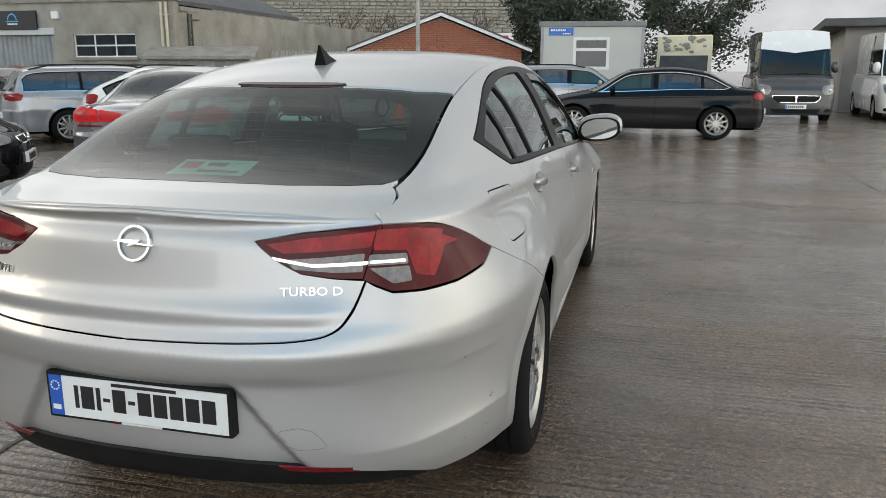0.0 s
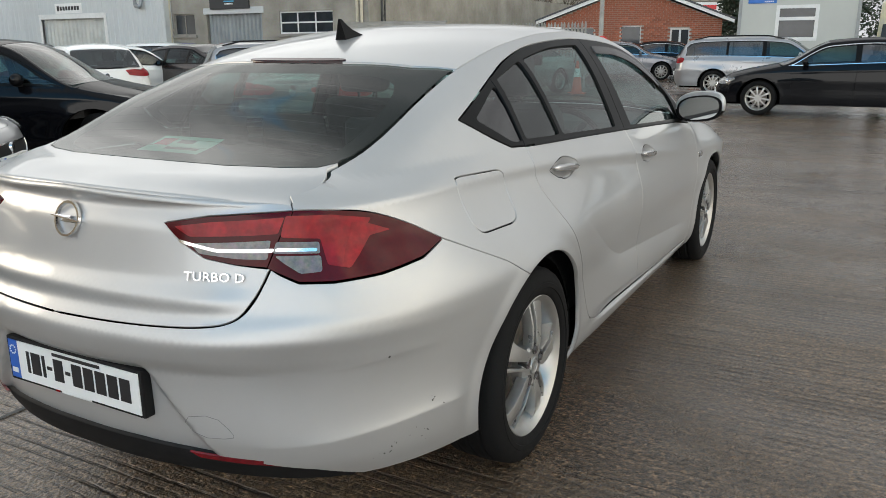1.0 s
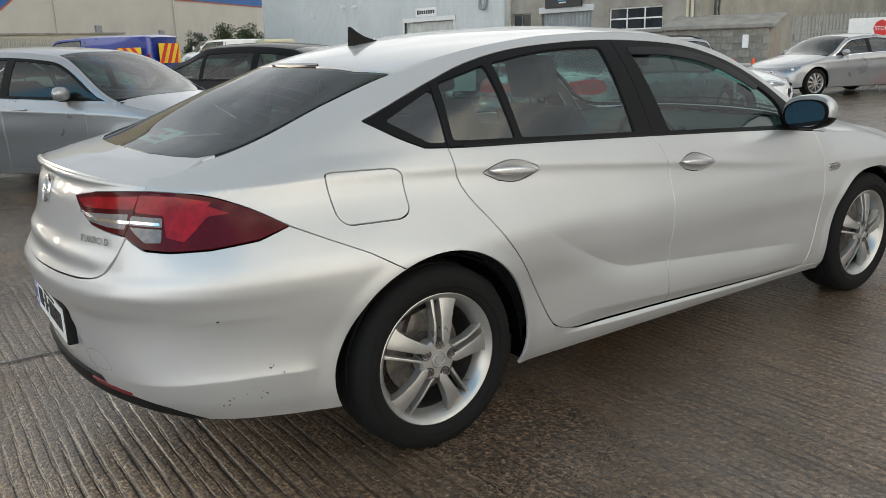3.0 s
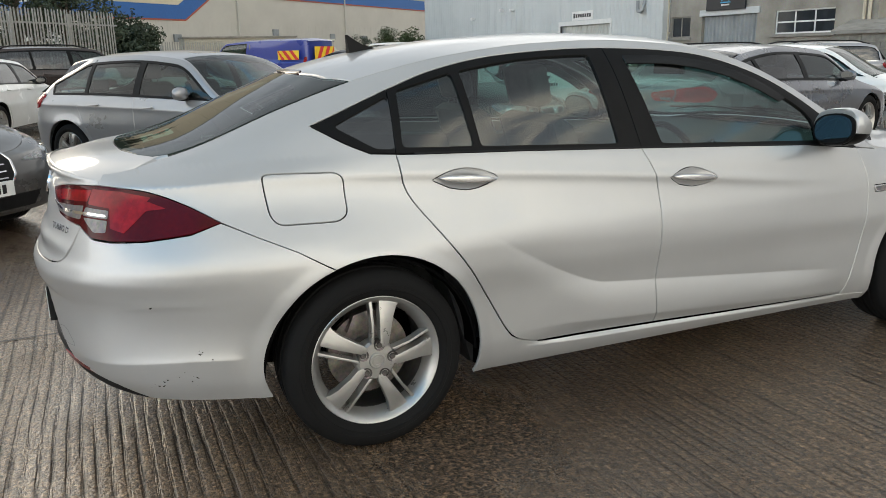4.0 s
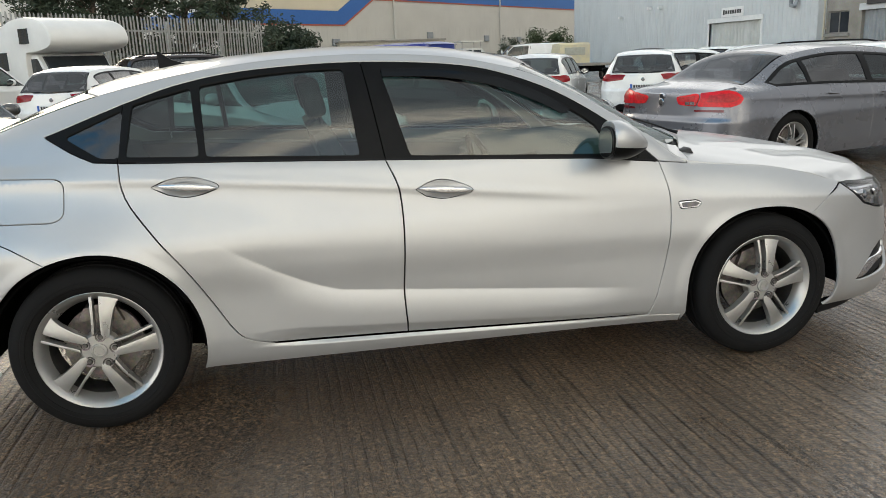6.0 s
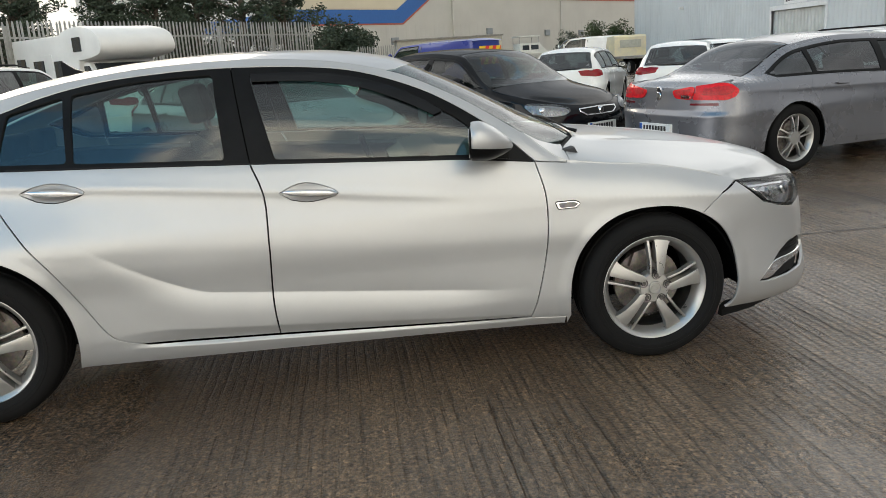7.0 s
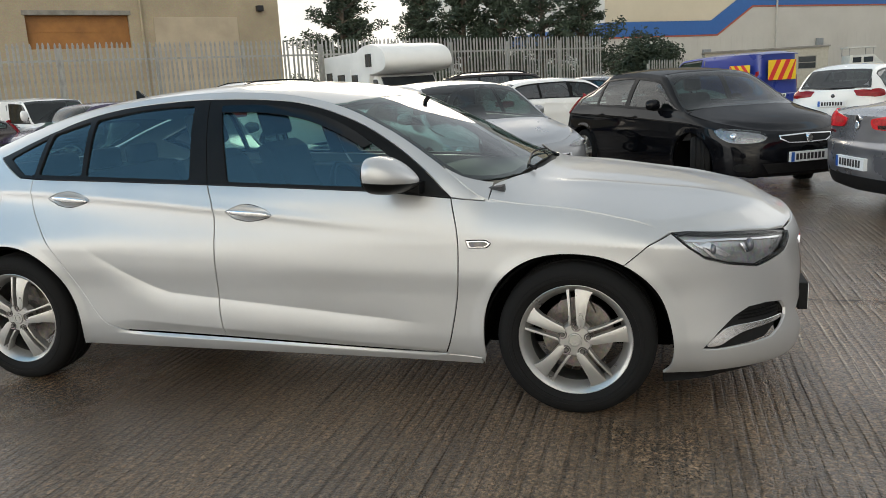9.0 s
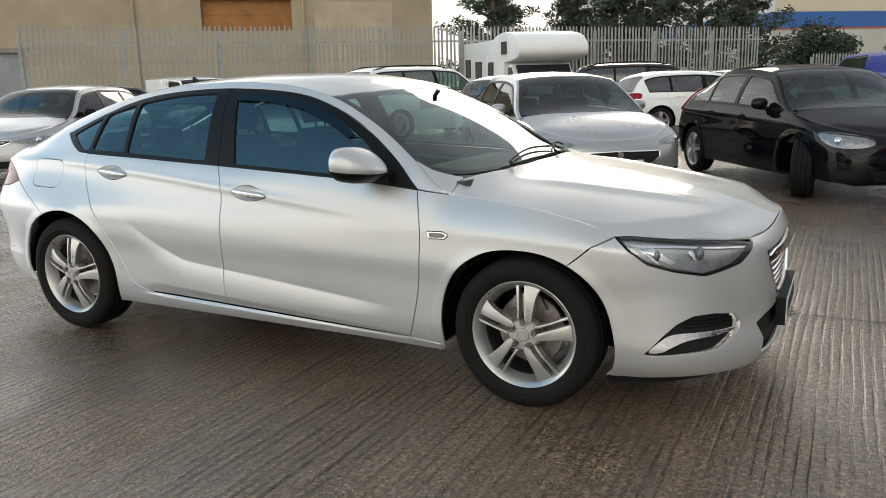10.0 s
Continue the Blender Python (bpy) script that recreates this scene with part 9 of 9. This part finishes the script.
def flatbed():
    t = thing("flatbed_truck", pose(-35.5, 16.9, 0, 0, 0, 93), "old cream flatbed truck seen from behind", "truck")
    bm = bmesh.new()
    prism(bm, [(1.9, 0.5), (3.6, 0.5), (3.65, 1.0), (3.2, 1.2), (2.9, 1.9), (1.95, 1.95), (1.85, 1.85)], -0.9, 0.9, "yz", 0.07)
    part("cab", bm, CREAM_PAINT, t, smooth_angle=40)
    bm = bmesh.new()
    box(bm, (-0.6, 1.83, 1.3), (0.6, 1.87, 1.7), 0.03)
    # The pale reflection on this window is put into its colour.
    part("rear_window", bm, mat("pale_reflecting_glass", (0.36, 0.36, 0.31), 0.2, vary=0.1), t, "cab rear window with a pale reflection")
    bm = bmesh.new()
    box(bm, (-0.95, -1.2, 0.75), (0.95, 1.8, 0.87), 0.02)
    part("bed", bm, CONCRETE_EDGE, t)
    bm = bmesh.new()
    box(bm, (-0.4, -1.0, 0.45), (0.4, 3.4, 0.75), 0.03)
    part("chassis", bm, DARK_GAP, t)
    for sgn in (1, -1):
        for y in (0.0, 2.9):
            add_wheel(t, (sgn * 0.88, y, 0.329), sgn > 0, nuts=False)


def site_cabin():
    m, length = span((-57.0, 5.7), (-57.2, 13.85))
    t = thing("site_cabin", m, "low beige site cabin with two small windows", "cabin")
    I = Matrix.Identity(4)
    wall_with("wall", I, length, 2.75, [(4.2, 5.4, 1.3, 2.2), (6.2, 7.4, 1.3, 2.2)], 0.1, mat("site_cabin_beige", (0.4, 0.37, 0.3), 0.7, vary=0.1), t)
    for a, b in ((4.2, 5.4), (6.2, 7.4)):
        glazing(t, I, a, b, 1.3, 2.2, 1, 2, CONCRETE_EDGE, WINDOW_DARK, 0.06, False)
    bm = bmesh.new()
    box(bm, (0, 0.1, 0), (length, 2.6, 2.75))
    part("body", bm, LIB["site_cabin_beige"], t)
    bm = bmesh.new()
    box(bm, (-0.1, -0.12, 2.75), (length + 0.1, 2.7, 2.87), 0.02)
    part("roof", bm, CONCRETE_EDGE, t)


def cream_van():
    """An old high-top van, its cream paint flaking."""
    t = thing("high_top_van", pose(2.5, 30.5, 0, 0, 0, 176), "old cream high-top van with flaking paint", "van")
    bm = bmesh.new()
    prism(bm, [(-1.6, 0.45), (3.0, 0.45), (3.1, 0.95), (2.5, 1.15), (2.05, 1.9), (1.7, 2.6), (1.5, 2.66), (-1.5, 2.66), (-1.6, 2.5)], -0.98, 0.98, "yz", 0.1)
    part("body", bm, CREAM_PAINT, t, smooth_angle=40)
    bm = bmesh.new()
    prism(bm, [(2.46, 1.2), (2.52, 1.2), (2.1, 1.9), (2.04, 1.9)], -0.85, 0.85, "yz")
    part("windscreen", bm, WINDOW_DARK, t)
    rnd = random.Random(2)
    bm = bmesh.new()
    for _ in range(26):
        x, f = rnd.uniform(-0.75, 0.75), rnd.random()
        c = Vector((x, 2.06 - 0.34 * f + 0.02, 1.95 + 0.62 * f))
        bmesh.ops.create_icosphere(bm, subdivisions=1, radius=rnd.uniform(0.03, 0.1), matrix=Matrix.Translation(c) @ Matrix.Rotation(0.5, 4, "X") @ Matrix.Diagonal((1.6, 0.15, 1, 1)))
    tagged(part("paint_flakes", bm, mat("bare_grey_patch", (0.2, 0.19, 0.17), 0.8), t, "bare grey patches in the paint"), kind="stuff")
    for sgn in (1, -1):
        for y in (0.0, 2.6):
            add_wheel(t, (sgn * 0.92, y, 0.329), sgn > 0, nuts=False)
    bm = bmesh.new()
    box(bm, (-0.7, 3.02, 0.7), (0.7, 3.12, 0.92), 0.02)
    part("grille", bm, BLACK_PLASTIC, t)


def cabin_cruiser():
    """A small motor boat laid up ashore: hull, wheelhouse with dark windows, rail and flat canopy."""
    t = thing("motor_boat", pose(-57.0, 16.0, 0, 0, 0, 8), "small white cabin cruiser laid up on blocks", "boat")
    white = mat("gelcoat_white", (0.62, 0.61, 0.56), 0.35, vary=0.12, scale=2)
    bm = bmesh.new()
    rings = []
    for y, w, low in ((-2.4, 0.95, 0.5), (-1.0, 1.1, 0.42), (0.8, 1.05, 0.42), (2.0, 0.7, 0.55), (2.9, 0.06, 0.95)):
        rings.append([bm.verts.new(c) for c in ((-w, y, 1.25), (-w * 0.85, y, 0.85), (0, y, low), (w * 0.85, y, 0.85), (w, y, 1.25))])
    for a, b in zip(rings, rings[1:]):
        for j in range(4):
            bm.faces.new((a[j], b[j], b[j + 1], a[j + 1]))
        bm.faces.new((a[4], b[4], b[0], a[0]))
    bm.faces.new(rings[0])
    part("hull", bm, white, t, smooth_angle=35)
    bm = bmesh.new()
    prism(bm, [(-1.2, 1.25), (1.3, 1.25), (0.7, 1.75), (0.45, 2.05), (-1.1, 2.05)], -0.82, 0.82, "yz", 0.05)
    house = part("wheelhouse", bm, white, t, smooth_angle=40)
    for y0, y1 in ((-0.95, -0.4), (-0.25, 0.35)):
        bm = bmesh.new()
        box(bm, (0.8, y0, 1.55), (0.835, y1, 1.9), 0.02)
        part("cabin_window", bm, WINDOW_DARK, house)
    bm = bmesh.new()
    box(bm, (-0.75, -1.25, 2.5), (0.75, 0.55, 2.6), 0.04)
    part("canopy", bm, white, t)
    for x in (-0.7, 0.7):
        for y in (-1.15, 0.4):
            bm = bmesh.new()
            tube(bm, (x, y, 2.02), (x, y, 2.52), 0.03)
            part("canopy_post", bm, GALV, t)
    for y in (-1.6, 1.2):
        bm = bmesh.new()
        box(bm, (-0.7, y - 0.15, 0), (0.7, y + 0.15, 0.62), 0.02)
        part("block", bm, CONCRETE_EDGE, t)


def chevrons():
    """Red and yellow chevron boards on the blue van's tail and flank."""
    yellow = mat("chevron_yellow", (0.8, 0.55, 0.02), 0.4, vary=0.05)
    inv = blue_van.matrix_world
    for name, origin, along, w in (("rear_chevron", (-0.62, -0.965, 1.05), "x", 1.24), ("side_chevron", (-0.955, -0.55, 1.25), "y", 0.85)):
        h = 0.62 if along == "x" else 0.3
        def at(u, v):
            return (origin[0] + u, origin[1], origin[2] + v) if along == "x" else (origin[0], origin[1] + u, origin[2] + v)
        bm = bmesh.new()
        q = [at(0, 0), at(w, 0), at(w, h), at(0, h)]
        bm.faces.new([bm.verts.new(p) for p in q])
        ob = part(name, bm, yellow, blue_van, "red and yellow chevron board")
        n = 3
        for i in range(n):
            bm = bmesh.new()
            a = w * i / n
            sh = w / n * 0.9
            pts = [(a, 0), (min(a + w / n * 0.5, w), 0), (min(a + w / n * 0.5 + sh, w), h), (min(a + sh, w), h)]
            bm.faces.new([bm.verts.new(Vector(at(u, v)) + (Vector((0, -0.004, 0)) if along == "x" else Vector((-0.004, 0, 0)))) for u, v in pts])
            part("stripe", bm, SIGN_RED, ob)


def trailer():
    t = thing("car_trailer", pose(-12.6, 20.6, 0, 0, 0, 60), "low galvanised flat trailer", "trailer")
    bm = bmesh.new()
    box(bm, (-0.9, -1.4, 0.5), (0.9, 1.4, 0.6), 0.02)
    part("bed", bm, GALV, t)
    bm = bmesh.new()
    tube(bm, (0, 1.4, 0.52), (0, 2.5, 0.5), 0.04)
    part("drawbar", bm, GALV, t)
    for sgn in (1, -1):
        add_wheel(t, (sgn * 0.75, 0.0, 0.26), sgn > 0, scale=0.79, nuts=False)


for i, (x, y, hgt, sp) in enumerate(((-38.5, -14.6, 9.0, 3.4), (-40.6, -10.4, 7.6, 2.2), (-41.0, -8.2, 7.4, 2.6), (-41.5, -6.2, 7.8, 2.8), (-41.8, -3.8, 8.6, 3.2), (-42.2, -1.6, 8.2, 3.0), (-43.5, -16.4, 7.2, 2.6))):
    conifer(x, y, hgt, sp, 20 + i, "dark green conifer behind the steel fence")
broadleaf_evergreen(-2.6, 45.0, 7.4, 3.6, 3, "large dark evergreen tree behind the cabin")
broadleaf_evergreen(2.8, 47.0, 7.0, 3.4, 4, "large dark evergreen tree behind the vans")
broadleaf_evergreen(-6.0, 50.0, 6.4, 2.6, 5, "dark evergreen tree beyond the bungalow")
shrub(-55.0, 1.75, 4.9, 2.6, 7, "dense rounded green bush by the fence end", LEAF_DARK)
shrub(-57.0, 18.9, 3.0, 1.1, 11, "small dark green bush before the warehouse", LEAF_DARK)
shrub(-57.0, 21.1, 3.7, 1.3, 8, "yellow-green bush before the warehouse", LEAF_GREEN)
shrub(-57.0, 23.1, 3.4, 1.6, 9, "yellow-green bush before the warehouse", LEAF_GREEN)
for i, (x, y) in enumerate(((-24, 62), (-20, 64), (-16.5, 65), (-22, 59), (-13.5, 66))):
    bare_tree(x, y, 7.5, 40 + i)
traffic_cone(-9.32, 16.48)
traffic_cone(-9.02, 16.9)
traffic_cone(-5.68, 18.9)
speed_post()
stop_banner()
motorhome()
flatbed()
site_cabin()
cabin_cruiser()
cream_van()
chevrons()
trailer()
